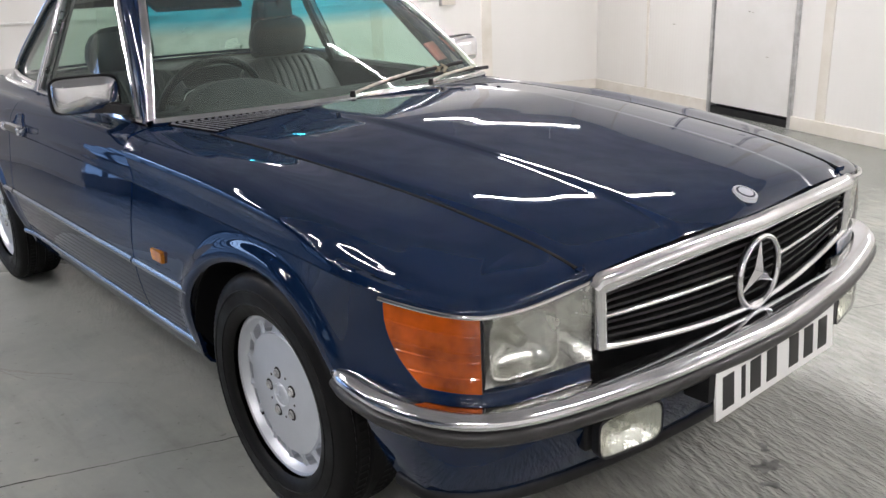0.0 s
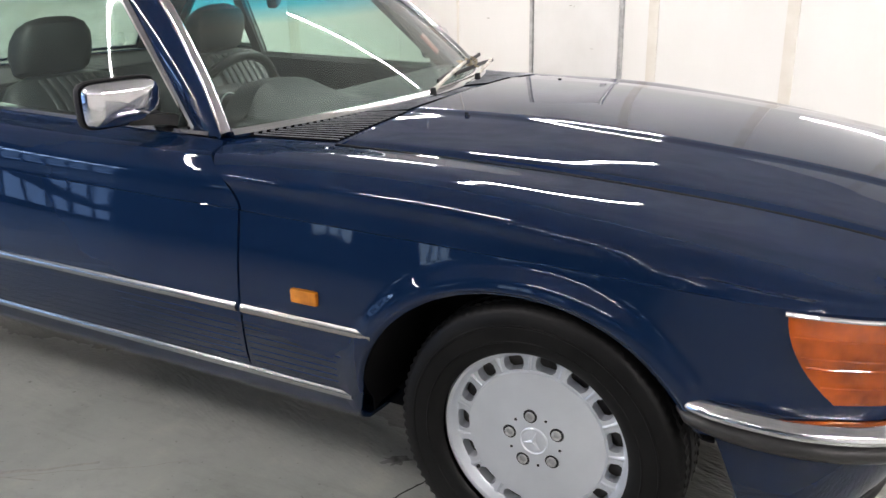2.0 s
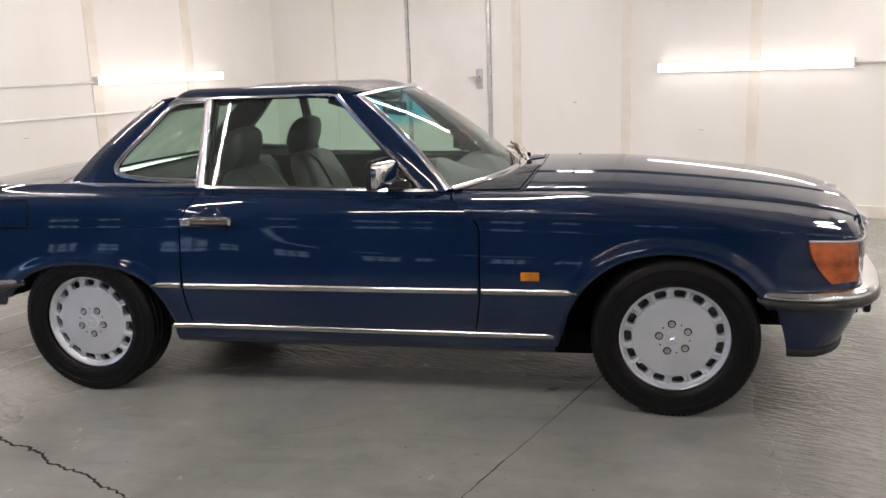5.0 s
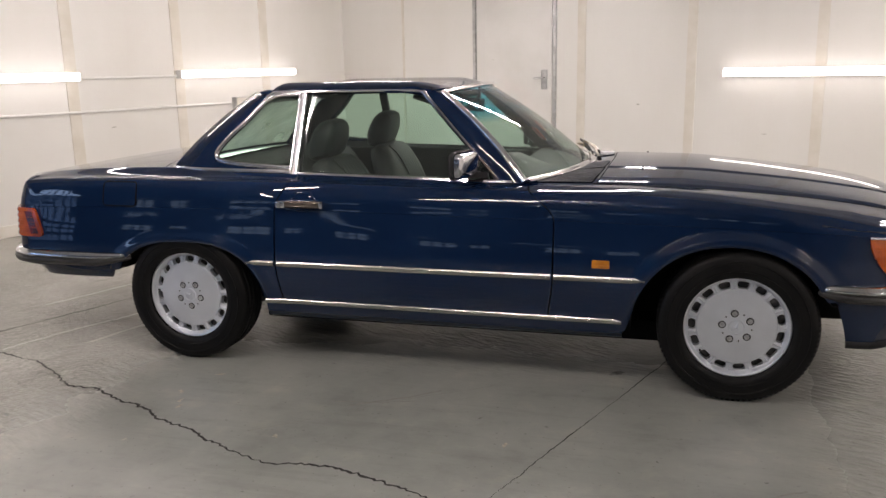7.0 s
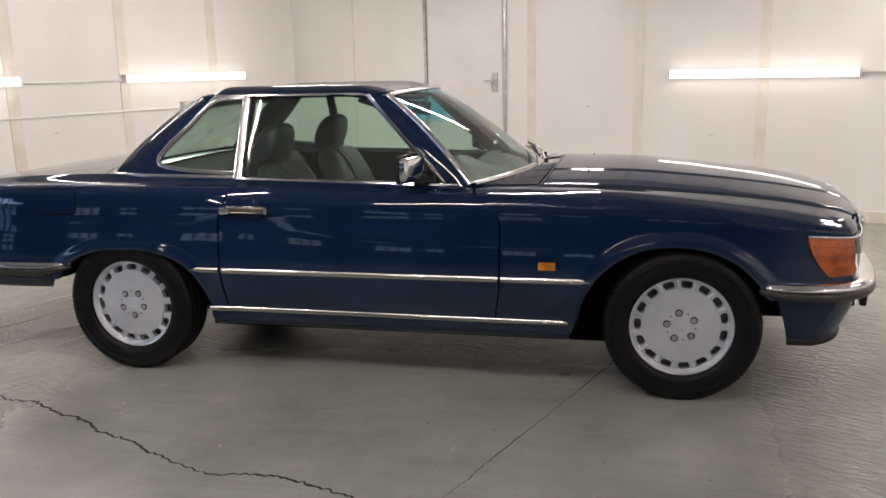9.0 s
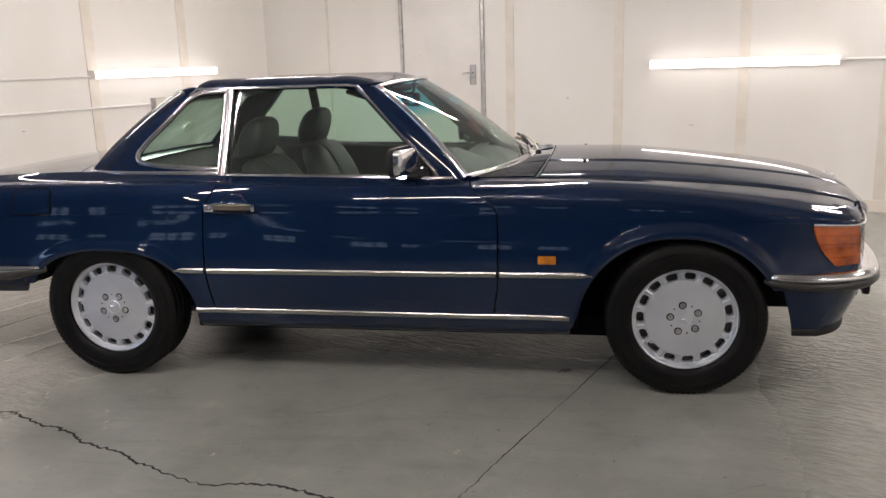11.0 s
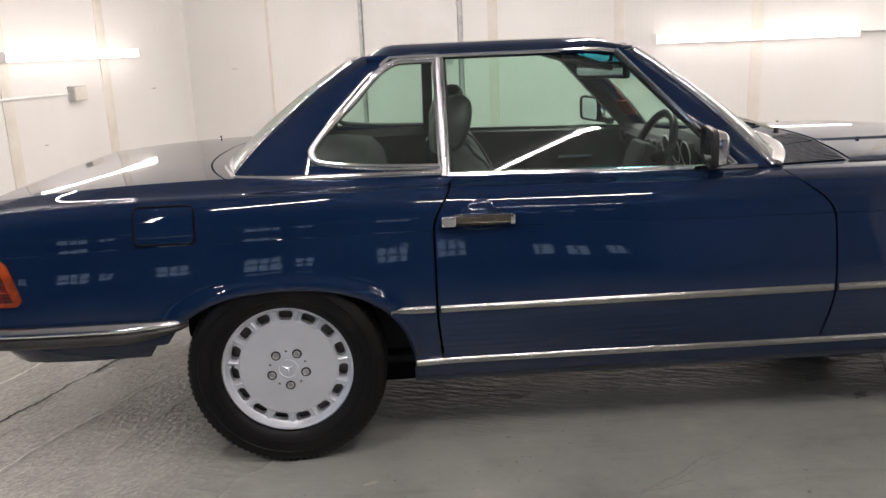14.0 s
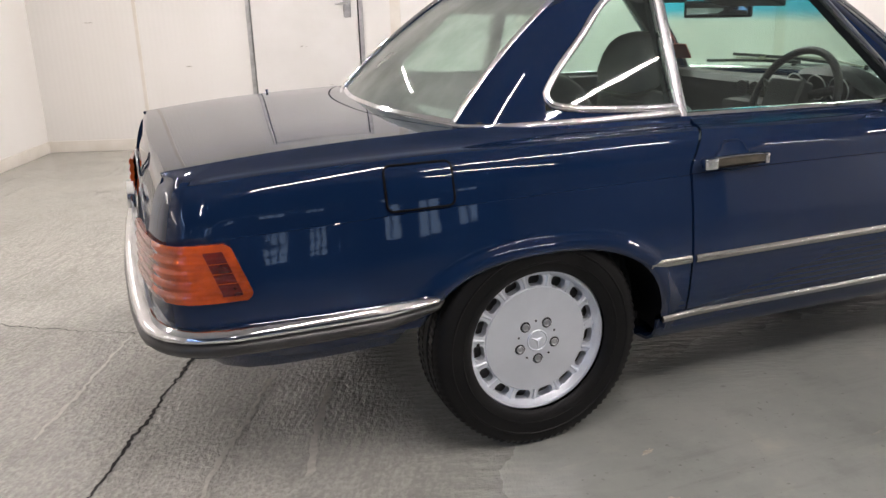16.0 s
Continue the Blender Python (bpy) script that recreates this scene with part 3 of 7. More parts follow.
bm = bmesh.new()
box(bm, 2.745, 2.81, -0.020, -0.011, 1.09, 1.29, 0.012)
hp = part("handle_plate", bm, STEEL, door_1)
bm = pipe([(2.78, -0.02, 1.21), (2.78, -0.06, 1.21), (2.77, -0.065, 1.21), (2.68, -0.065, 1.205)], 0.009)
part("lever", bm, STEEL, hp)


MARK = vary(material("grey_scuff_mark", (0.42, 0.39, 0.34), 0.7), 60, (0.30, 0.28, 0.24), (0.55, 0.52, 0.46))


def wall_mark(wall, x, z, w, h, tilt, y=-0.0015):
    """A small dent or scrape, a thin ragged lens on the panel."""
    rows = []
    for k in range(9):
        u = -1 + k / 4
        q = (1 - u * u) * random.uniform(0.5, 1.0)
        rows.append([(x + u * w + tilt * v * h, y, z + h * v * q) for v in (-1, 1)])
    ob = sheet(rows, 0.0008)
    if wall is wall_west:
        bmesh.ops.transform(ob, matrix=pose(0, 0, 0, 0, 0, 90), verts=ob.verts)
    part("scuff_mark", ob, MARK, wall)


for x, z, w, h in ((2.36, 0.86, 0.012, 0.006), (2.40, 0.855, 0.008, 0.004), (2.15, 1.40, 0.010, 0.003), (2.60, 0.52, 0.02, 0.004)):
    wall_mark(door_1, x, z, w, h, 0.3, -0.0135)
for x, z, w, h in ((0.52, 1.12, 0.05, 0.004), (1.35, 0.72, 0.03, 0.005), (3.8, 0.95, 0.02, 0.006), (5.0, 0.70, 0.03, 0.004)):
    wall_mark(wall_north, x, z, w, h, 0.2)
for x, z, w, h in ((-0.62, 0.98, 0.045, 0.006), (-2.1, 0.62, 0.03, 0.005), (-3.2, 0.85, 0.03, 0.004)):
    wall_mark(wall_west, x, z, w, h, 0.2)


# ---- tube lamps ----
def tube_lamp(m, length, group, label, mat=None, slim=1.0):
    """A batten: body, bright diffuser, end caps; its back at y = 0, along x."""
    lamp = thing("tube_lamp", label, "lamp", group)
    bm = bmesh.new()
    box(bm, 0.0, length, -0.045, 0.0, -0.035, 0.035, 0.008)
    part("batten", bm, DOORWHITE, lamp)
    bm = bmesh.new()
    prof = [(0.036 * slim * math.cos(math.pi * k / 10), 0.040 * slim * math.sin(math.pi * k / 10)) for k in range(11)]
    a, b = [], []
    rows = [[(x, -0.046 - q, p) for p, q in prof] for x in (0.012, length - 0.012)]
    bm = sheet(rows)
    bm.faces.new([v for v in bm.verts if abs(v.co.x - 0.012) < 1e-5][::-1])
    bm.faces.new([v for v in bm.verts if abs(v.co.x - length + 0.012) < 1e-5])
    part("diffuser", bm, mat or TUBE, lamp, "glowing white diffuser")
    for x in (0.0, length - 0.012):
        bm = bmesh.new()
        box(bm, x, x + 0.012, -0.09, -0.002, -0.04, 0.04, 0.006)
        part("end_cap", bm, DOORWHITE, lamp)
    lamp.matrix_basis = m
    return lamp


WEST = ROOM @ pose(0, 0, 0, 0, 0, 90)  # x runs out of the corner backwards: use negative x
tube_lamp(ROOM @ pose(4.62, 0, 1.245), 1.58, "wall tube lamps", "long white tube lamp on the white panel wall")
tube_lamp(ROOM @ pose(8.1, 0, 1.245), 1.58, "wall tube lamps", "long white tube lamp on the white panel wall")
for d in (0.89, 3.52, 6.15):
    tube_lamp(WEST @ pose(-d - 1.58, 0, 1.315), 1.58, "wall tube lamps", "long white tube lamp on the white panel wall")
# ceiling tubes, all unseen: middle x, y and heading in car coordinates; some follow reflections, the rest are added for
# light
for cx, cy, way in ((-1.60, -2.05, 60), (-0.08, -2.45, 29), (3.7, -2.7, 29), (0.48, 1.47, 60), (-1.75, 3.1, 70), (-3.1, 0.9, 46), (3.3, 2.3, 60), (3.9, 0.3, 60), (0.5, -5.0, -20), (3.6, -4.6, -20), (-2.9, -4.6, 70)):
    lamp = tube_lamp(pose(cx, cy, HANG, 0, 0, way) @ pose(-0.79, 0.0, 0.0, 90, 0, 0), 1.58, "ceiling tube lamps", "unseen slim white tube lamp hung from the ceiling", WEAK_TUBE if cy < -4 or cx < -3 else BRIGHT_TUBE if 0 < cy < 2 and -1 < cx < 3 else SOFT_TUBE, 0.32)
    for x in (0.3, 1.28):
        part("hanger", pipe([(x, -0.002, 0.0), (x, HIGH - HANG + 0.002, 0.0)], 0.004), STEEL, lamp)

# conduits and junction box on the side wall
conduit = thing("conduit", "white plastic conduit run along the panel wall", "conduit")
conduit.matrix_basis = WEST
for a, b, z in ((-3.52, -2.47, 1.30), (-6.15, -5.10, 1.31), (-9.1, -1.80, 1.005)):
    part("pipe", pipe([(a, -0.014, z), ((a + b) / 2, -0.014, z - 0.004), (b, -0.014, z)], 0.0125), DOORWHITE, conduit)
conduit = thing("conduit", "white plastic conduit leading from the lamp", "conduit")
conduit.matrix_basis = ROOM
part("pipe", pipe([(6.19, -0.014, 1.25), (7.1, -0.014, 1.247), (8.1, -0.014, 1.25)], 0.0125), DOORWHITE, conduit)
jb = thing("junction_box", "grey plastic junction box on the conduit", "junction box")
jb.matrix_basis = WEST
bm = bmesh.new()
box(bm, -1.78, -1.63, -0.07, 0, 0.945, 1.065, 0.008)
part("box_body", bm, STEEL, jb)
bm = bmesh.new()
box(bm, -1.775, -1.635, -0.078, -0.068, 0.95, 1.06, 0.005)
part("box_lid", bm, COVER, jb)


# ---- cracks and joints in the floor ----
def crack(pts, wide, jag, name="floor_crack", steps=70, mat=None):
    """A broken line of uneven width, jagged at several scales."""
    bm = bmesh.new()
    pts = [Vector((*p, 0.0)) for p in pts]
    fine = []
    for a, b in zip(pts, pts[1:]):
        n = max(2, int((b - a).length * steps))
        for i in range(n):
            fine.append(a.lerp(b, i / n))
    fine.append(pts[-1])
    rough = [random.uniform(-1, 1) for _ in fine]
    wander = [random.uniform(-1, 1) for _ in range(len(fine) // 7 + 2)]
    swell = [random.uniform(0.35, 1.35) for _ in range(len(fine) // 11 + 2)]
    rows = []
    for i, p in enumerate(fine):
        t = (fine[min(i + 1, len(fine) - 1)] - fine[max(i - 1, 0)]).normalized()
        s = Vector((-t.y, t.x, 0))
        u, v = i / 7, i / 11
        w7 = wander[int(u)] + (wander[int(u) + 1] - wander[int(u)]) * (u % 1)
        w11 = swell[int(v)] + (swell[int(v) + 1] - swell[int(v)]) * (v % 1)
        p = p + s * jag * (1.3 * w7 + 0.9 * rough[i])
        w = wide * w11 * random.uniform(0.6, 1.3) / 2
        rows.append([(*(p + s * w).xy, 0.0015), (*(p - s * w).xy, 0.0015)])
    part(name, sheet(rows), mat or CRACK, floor)


crack([(-3.3, -0.9), (-2.6, -0.93), (-2.23, -0.99), (-1.97, -1.05), (-1.58, -1.28), (-1.44, -1.29), (-1.2, -1.4), (-0.98, -1.51), (-0.77, -1.59), (-0.57, -1.7), (-0.34, -1.77), (-0.2, -1.73), (-0.09, -1.74), (0.23, -1.87), (0.6, -2.1)], 0.0125, 0.009)
crack([(0.39, -1.95), (0.44, -1.82), (0.62, -1.33), (0.77, -0.95), (0.94, -0.5), (1.3, 0.4), (1.66, 1.33), (1.74, 1.49), (2.6, 3.4)], 0.0045, 0.003)
crack([(-3.1, -2.2), (-2.45, -0.61), (-2.32, -0.28), (-2.15, 0.14), (-1.6, 1.5), (-0.4, 4.3)], 0.0155, 0.006)
STAIN = vary(material("oil_stain", (0.10, 0.10, 0.095), 0.4), 40, (0.06, 0.06, 0.056), (0.21, 0.21, 0.20), 0.3, 0.6)
CHIP = vary(material("bare_chip", (0.52, 0.47, 0.38), 0.8), 60, (0.40, 0.36, 0.29), (0.60, 0.55, 0.46))


def blot(x, y, r, mat, name, ragged=0.45, n=18, turn=0.0, squash=1.0):
    """A thin ragged patch on the floor."""
    bm = bmesh.new()
    c = bm.verts.new((x, y, 0.0012))
    vs = []
    for k in range(n):
        th = 2 * math.pi * k / n
        q = r * (1 - ragged * random.random())
        px, py = q * math.cos(th), q * math.sin(th) * squash
        vs.append(bm.verts.new((x + px * math.cos(turn) - py * math.sin(turn), y + px * math.sin(turn) + py * math.cos(turn), 0.0010)))
    for a, b in zip(vs, vs[1:] + vs[:1]):
        bm.faces.new([c, a, b])
    part(name, bm, mat, floor)


for x, y, r in ((0.76, -0.62, 0.05), (1.98, 0.17, 0.06), (2.03, 0.10, 0.035), (1.93, 0.24, 0.03), (-1.62, -1.62, 0.025), (-1.55, -1.66, 0.02), (1.30, -1.52, 0.012), (0.95, -1.45, 0.010)):
    blot(x, y, r, STAIN, "oil_spot", 0.6, 20, random.random() * 3, 0.55)
SCUFF = vary(material("pale_scuff", (0.33, 0.32, 0.285), 0.5), 50, (0.25, 0.25, 0.232), (0.33, 0.322, 0.29))
for pts, w in (([(-0.573, -1.541), (-0.40, -1.40), (-0.249, -1.259), (0.02, -1.05), (0.263, -0.876)], 0.006), ([(-0.28, -1.22), (-0.05, -1.08), (0.05, -0.99)], 0.014), ([(-0.36, -1.20), (-0.20, -1.17), (-0.02, -1.12)], 0.010), ([(0.95, -1.9), (1.15, -1.72), (1.42, -1.55)], 0.008)):
    crack(pts, w, 0.004, "scuff_mark", 40, SCUFF)
for x, y, r in ((-1.05, -1.24, 0.030), (-1.00, -1.33, 0.026), (-0.97, -1.385, 0.030), (-0.99, -1.015, 0.034), (-0.45, -1.555, 0.026), (0.412, -1.438, 0.030)):
    blot(x, y, r, CHIP, "paint_chip", 0.75, 18, random.random() * 3, 0.5)
RIDGE = vary(material("bare_ridge", (0.50, 0.485, 0.44), 0.4), 50, (0.42, 0.41, 0.37), (0.58, 0.56, 0.51))
for pts, w in (([(-1.859, -0.028), (-1.98, -0.30), (-2.162, -0.677), (-2.25, -0.95)], 0.014), ([(-2.331, 0.544), (-2.47, 0.18), (-2.619, -0.217)], 0.010), ([(-1.70, -0.2), (-1.80, -0.45), (-1.9, -0.75)], 0.020)):
    crack(pts, w, 0.006, "screed_ridge", 40, RIDGE)
crack([(-3.6, 1.15), (-2.84, 0.9), (-2.59, 0.73), (-2.31, 0.56)], 0.006, 0.01)


# ---- the car: x forward, y to its left, middle of the wheelbase at the origin ----
car = thing("car", "dark blue roadster with hardtop, chrome trim and silver wheels, parked", "car")
AXLE_F, AXLE_R = 1.235, -1.235


def hermite(P, s):
    """Through section points P by chord length; s from 0 to 1."""
    d = [0.0]
    for a, b in zip(P, P[1:]):
        d.append(d[-1] + max(1e-5, (b - a).length))
    x = s * d[-1]
    i = min(len(P) - 2, max(0, sum(1 for v in d[1:-1] if v <= x)))

    def slope(k):
        if k == 0:
            return (P[1] - P[0]) / (d[1] - d[0])
        if k == len(P) - 1:
            return (P[-1] - P[-2]) / (d[-1] - d[-2])
        h0, h1 = d[k] - d[k - 1], d[k + 1] - d[k]
        return ((P[k] - P[k - 1]) / h0 * h1 + (P[k + 1] - P[k]) / h1 * h0) / (h0 + h1)

    h = d[i + 1] - d[i]
    u = (x - d[i]) / h
    return P[i] * ((1 + 2 * u) * (1 - u) ** 2) + slope(i) * (h * u * (1 - u) ** 2) + P[i + 1] * (u * u * (3 - 2 * u)) + slope(i + 1) * (h * u * u * (u - 1))


# wheel openings: flattened arches (centre x, centre z, half width, height, power)
ARCH_F = (1.205, 0.27, 0.385, 0.372, 2.15)
ARCH_R = (-1.222, 0.27, 0.394, 0.305, 2.5)


def arch_z(a, x):
    u = abs(x - a[0]) / a[2]
    return -1.0 if u >= 1 else a[1] + a[3] * (1 - u ** a[4]) ** (1 / a[4])


def arch_far(a, x, z):
    """About how far outside of the opening's edge."""
    if z < a[1] - 0.02:
        return 9.0
    r = ((abs(x - a[0]) / a[2]) ** a[4] + (max(0, z - a[1]) / a[3]) ** a[4]) ** (1 / a[4])
    return (r - 1) * 0.37


def flare(x, z):
    """Rolled lip round the wheel openings."""
    out = 0.0
    for a in (ARCH_F, ARCH_R):
        f = arch_far(a, x, z)
        if f < 0.2:
            out += 0.010 * (1 - smooth(0.024, 0.065, f)) - 0.008 * (1 - smooth(-0.002, 0.012, f))
    return out


# outline in plan, by a parameter that is x along the flank and runs on round the corner
OF_T = [0.2, 0.9, 1.3, 1.55, 1.69, 1.80, 1.90, 1.96, 2.13]
OUT_F = (curve([0.2, 1.69, 1.80, 1.90, 1.96, 2.13], [0.2, 1.69, 1.793, 1.876, 1.908, 1.943]), curve(OF_T, [0.868, 0.868, 0.865, 0.853, 0.834, 0.803, 0.752, 0.69, 0.522]))
OR_T = [0.2, 1.2, 1.75, 1.95, 2.08, 2.16, 2.23, 2.40, 2.55]
OUT_R = (curve([0.2, 1.95, 2.08, 2.16, 2.23, 2.40, 2.55], [-0.2, -1.95, -2.077, -2.150, -2.203, -2.238, -2.248]), curve(OR_T, [0.868, 0.868, 0.865, 0.860, 0.852, 0.834, 0.772, 0.58, 0.43]))


def rim(out, t, d):
    """A point of the outline moved in by d."""
    e = 0.004
    p = Vector((out[0](t), out[1](t)))
    q = Vector((out[0](t + e), out[1](t + e))) - Vector((out[0](t - e), out[1](t - e)))
    n = Vector((q.y, -q.x)).normalized()
    if n.y > 0:
        n = -n
    c = -p
    if n.dot(Vector((c.x * 0.2, c.y))) < 0:
        n = -n
    return p + n * d


Z_CREASE_F = curve([0.2, 0.5, 1.3, 1.69, 1.9, 2.13], [0.728, 0.725, 0.708, 0.697, 0.686, 0.708])
Z5_F = curve([0.2, 0.5, 0.95, 1.2, 1.45, 1.6, 1.72, 1.9, 2.13], [0.827, 0.824, 0.814, 0.796, 0.767, 0.742, 0.721, 0.701, 0.716])
Z6_F = curve([0.2, 0.4, 0.95, 1.33, 1.65, 1.81, 1.9, 2.13], [0.857, 0.851, 0.838, 0.803, 0.759, 0.733, 0.721, 0.719])
D5_F = curve([0.2, 1.5, 1.75, 1.9, 2.13], [0.052, 0.049, 0.038, 0.024, 0.010])
D6_F = curve([0.2, 0.6, 1.6, 1.8, 1.9, 2.0, 2.13], [0.136, 0.128, 0.118, 0.094, 0.068, 0.038, 0.014])
GAP_Y = curve([0.30, 0.77, 1.14, 1.52, 1.71, 1.93], [0.655, 0.630, 0.606, 0.570, 0.556, 0.534])
GAP_Z = curve([0.30, 0.77, 1.14, 1.52, 1.71, 1.85, 1.93], [0.862, 0.850, 0.833, 0.800, 0.775, 0.748, 0.724])
GAP_X = curve([0.2, 1.5, 1.69, 1.9, 2.13], [0.2, 1.46, 1.63, 1.80, 1.930])


def shoulder(p, dc, zc, d5, z5, d6, z6, s=1.0):
    """From the flank's crease up over the crisp shoulder edge to the top."""
    return [p(dc, zc), p(dc + (d5 - dc) * 0.36, zc + (z5 - zc) * 0.5), p(d5 - 0.008 * s, z5 - 0.016 * s), p(d5 + 0.014 * s, z5 + 0.005 * s), p(d6, z6)]


def section_f(t):
    def p(d, z):
        q = rim(OUT_F, t, d)
        return Vector((q.x, -q.y, z))

    low = [p(0.060, 0.262), p(0.022, 0.37), p(0.0, 0.495), p(0.007, 0.60), p(0.010 + 0.0204 * (1 - smooth(1.3, 1.68, t)), Z_CREASE_F(t))]
    gx = GAP_X(t)
    high = shoulder(p, 0.010 + 0.0204 * (1 - smooth(1.3, 1.68, t)), Z_CREASE_F(t), D5_F(t), Z5_F(t), D6_F(t), Z6_F(t), max(0.12, 1.5 * (1 - smooth(1.55, 1.88, t)))) + [Vector((gx, -GAP_Y(gx) - 0.004, GAP_Z(gx)))]
    return low, high


Z_CREASE_R = curve([0.2, 0.75, 1.5, 2.05, 2.3, 2.55], [0.728, 0.735, 0.728, 0.716, 0.714, 0.714])
Z5_R = curve([0.2, 0.75, 1.5, 1.9, 2.1, 2.3, 2.55], [0.846, 0.854, 0.857, 0.849, 0.838, 0.828, 0.828])
GX_R = curve([0.2, 2.0, 2.2, 2.27], [-0.2, -1.94, -2.13, -2.170])
GY_R = curve([-2.18, -2.09, -1.94, -1.5, -1.2, -0.7], [0.655, 0.660, 0.665, 0.672, 0.688, 0.712])
GZ_R = curve([-2.18, -2.0, -1.86, -1.6, -1.39, -1.0, -0.7], [0.856, 0.874, 0.885, 0.896, 0.900, 0.897, 0.890])


def section_r(t):
    def p(d, z):
        q = rim(OUT_R, t, d)
        return Vector((q.x, -q.y, z))

    low = [p(0.060, 0.262), p(0.022, 0.37), p(0.0, 0.495), p(0.007 - 0.004 * smooth(2.1, 2.25, t), 0.60), p(0.026 - 0.013 * smooth(2.1, 2.25, t), Z_CREASE_R(t))]
    gx = GX_R(min(t, 2.27))
    k = smooth(2.05, 2.25, t)
    zc, zt = Z_CREASE_R(t), Z5_R(t)
    high = [p(0.026 - 0.013 * k, zc), p(0.037 - 0.008 * k, zc + 0.062), p(0.056 - 0.014 * k, zt - 0.017), p(0.074 - 0.023 * k, zt), p(0.116 - 0.056 * k, zt + 0.010)] + [Vector((gx, -GY_R(gx) - 0.004, GZ_R(gx)))]
    return low, high


BELT_Z = curve([-0.75, -0.3, 0.26, 0.4], [0.884, 0.874, 0.860, 0.857])


def section_d(t):
    def p(y, z):
        return Vector((t, -y, z))

    zc = 0.726 + 0.012 * (1 - smooth(-0.7, 0.5, t))
    k = 0.0044 * smooth(-0.65, 0.15, t)
    low = [p(0.808, 0.262), p(0.846, 0.37), p(0.868, 0.495), p(0.861, 0.60), p(0.842 - k, zc)]
    zb = BELT_Z(t)
    zt = zb - 0.028 + 0.008 * smooth(-0.2, 0.5, t)
    high = [p(0.842 - k, zc), p(0.831 - 1.4 * k, zc + 0.062), p(0.812 - 1.2 * k, zt - 0.017), p(0.795 - 0.5 * k, zt), p(0.757, zt + 0.012), p(0.716, zb)]
    return low, high


def lift_edge(p, t, at, fade, front):
    """The door gaps lean in their upper part."""
    w = 1 - smooth(0, fade, abs(t - at))
    if front:
        c = -0.135 * smooth(0.70, 0.875, p.z) ** 1.5 - 0.025 * (1 - smooth(0.27, 0.5, p.z))
    else:
        c = -0.018 + 0.070 * smooth(0.735, 0.905, p.z) + 0.015 * (1 - smooth(0.27, 0.5, p.z))
    return Vector((p.x + w * c, p.y, p.z))


def flank(section, ts, adjust, n_low=20, n_high=34, z_from=None):
    """Columns of points from the lower edge, or the wheel opening's edge, up to the inner top edge."""
    rows = []
    for t in ts:
        low, high = section(t)
        x = low[2].x
        z0 = max(arch_z(ARCH_F, x), arch_z(ARCH_R, x), low[0].z)
        if z_from is not None:
            z0 = max(z0, z_from(t))
        col = [hermite(low, k / 60) for k in range(61)]
        zs = [p.z for p in col]
        top = low[-1].z
        pts = []
        for k in range(n_low + 1):
            z = z0 + (top - z0) * (k / n_low) ** 1.15
            i = max(1, min(60, int(np.searchsorted(zs, z))))
            u = (z - zs[i - 1]) / max(1e-6, zs[i] - zs[i - 1])
            pts.append(col[i - 1].lerp(col[i], min(1, max(0, u))))
        # a fine step along the crease
        step = 0.0046 * (1 - smooth(1.55, 1.75, t) if section is section_f else 1 - smooth(2.0, 2.1, t))
        pts.append(pts[-1] + Vector((0, step + 1e-5, 0.0012)))
        pts += [hermite(high, k / n_high) + Vector((0, step * (1 - k / n_high) ** 2, 0.0012 * (1 - k / n_high))) for k in range(1, n_high + 1)]
        out = []
        for p in pts:
            f = flare(p.x, p.z)
            q = Vector((p.x, p.y - f, p.z))
            out.append(adjust(q, t))
        rows.append(out)
    return rows


def spaced(a, b, step, arch=None):
    ts = list(np.linspace(a, b, max(2, int(abs(b - a) / step))))
    if arch:
        c, h = abs(arch[0]), arch[2]
        ts = [t for t in ts if abs(t - c) > h + 0.006] + [c + h * 1.0005 * math.cos(math.pi * k / 44) for k in range(45)]
    return sorted(ts)


def both(name, build, mat, labels=("", ""), parent=None):
    """The part on the car's right, and the same on its left."""
    r = part(name, build(), mat, parent or car, labels[0])
    l = part(name, mirror(build()), mat, parent or car, labels[1])
    return r, l


FENDER = flank(section_f, spaced(0.502, 1.90, 0.022, ARCH_F), lambda p, t: lift_edge(p, t, 0.502, 0.42, True), z_from=lambda t: 0.44 if t > 1.45 else 0.0)
NOSE = flank(section_f, spaced(1.90, 2.13, 0.022), lambda p, t: p, z_from=lambda t: Z_CREASE_F(t) - 0.006)
DOOR = flank(section_d, spaced(-0.735, 0.497, 0.025), lambda p, t: lift_edge(lift_edge(p, t, 0.497, 0.42, True), t, -0.735, 0.2, False))
QUARTER = flank(section_r, spaced(0.741, 2.33, 0.022, ARCH_R), lambda p, t: lift_edge(p, t, 0.741, 0.2, False), z_from=lambda t: 0.43 if t > 1.45 else 0.0)




def joined(*bms):
    """Several bmeshes of one part in one."""
    me = bpy.data.meshes.new("joining")
    out = bmesh.new()
    for b in bms:
        b.to_mesh(me)
        out.from_mesh(me)
        b.free()
    bpy.data.meshes.remove(me)
    return out


both("front_fender", lambda: joined(sheet(FENDER, 0.012, True), sheet(NOSE, 0.012, True)), PAINT)
doors = both("door", lambda: sheet(DOOR, 0.03, True), PAINT)
quarters = both("rear_quarter_panel", lambda: sheet(QUARTER, 0.012, False), PAINT)

# bonnet: raised middle between two creases
HOOD_C = curve([0.60, 1.0, 1.25, 1.5, 1.75, 1.9, 1.956, 1.99], [0.899, 0.898, 0.880, 0.854, 0.820, 0.788, 0.768, 0.748])


def hood_front(y):
    a = min(1.0, abs(y) / 0.534)
    return 1.934 + 0.050 * (1 - a ** 1.6)


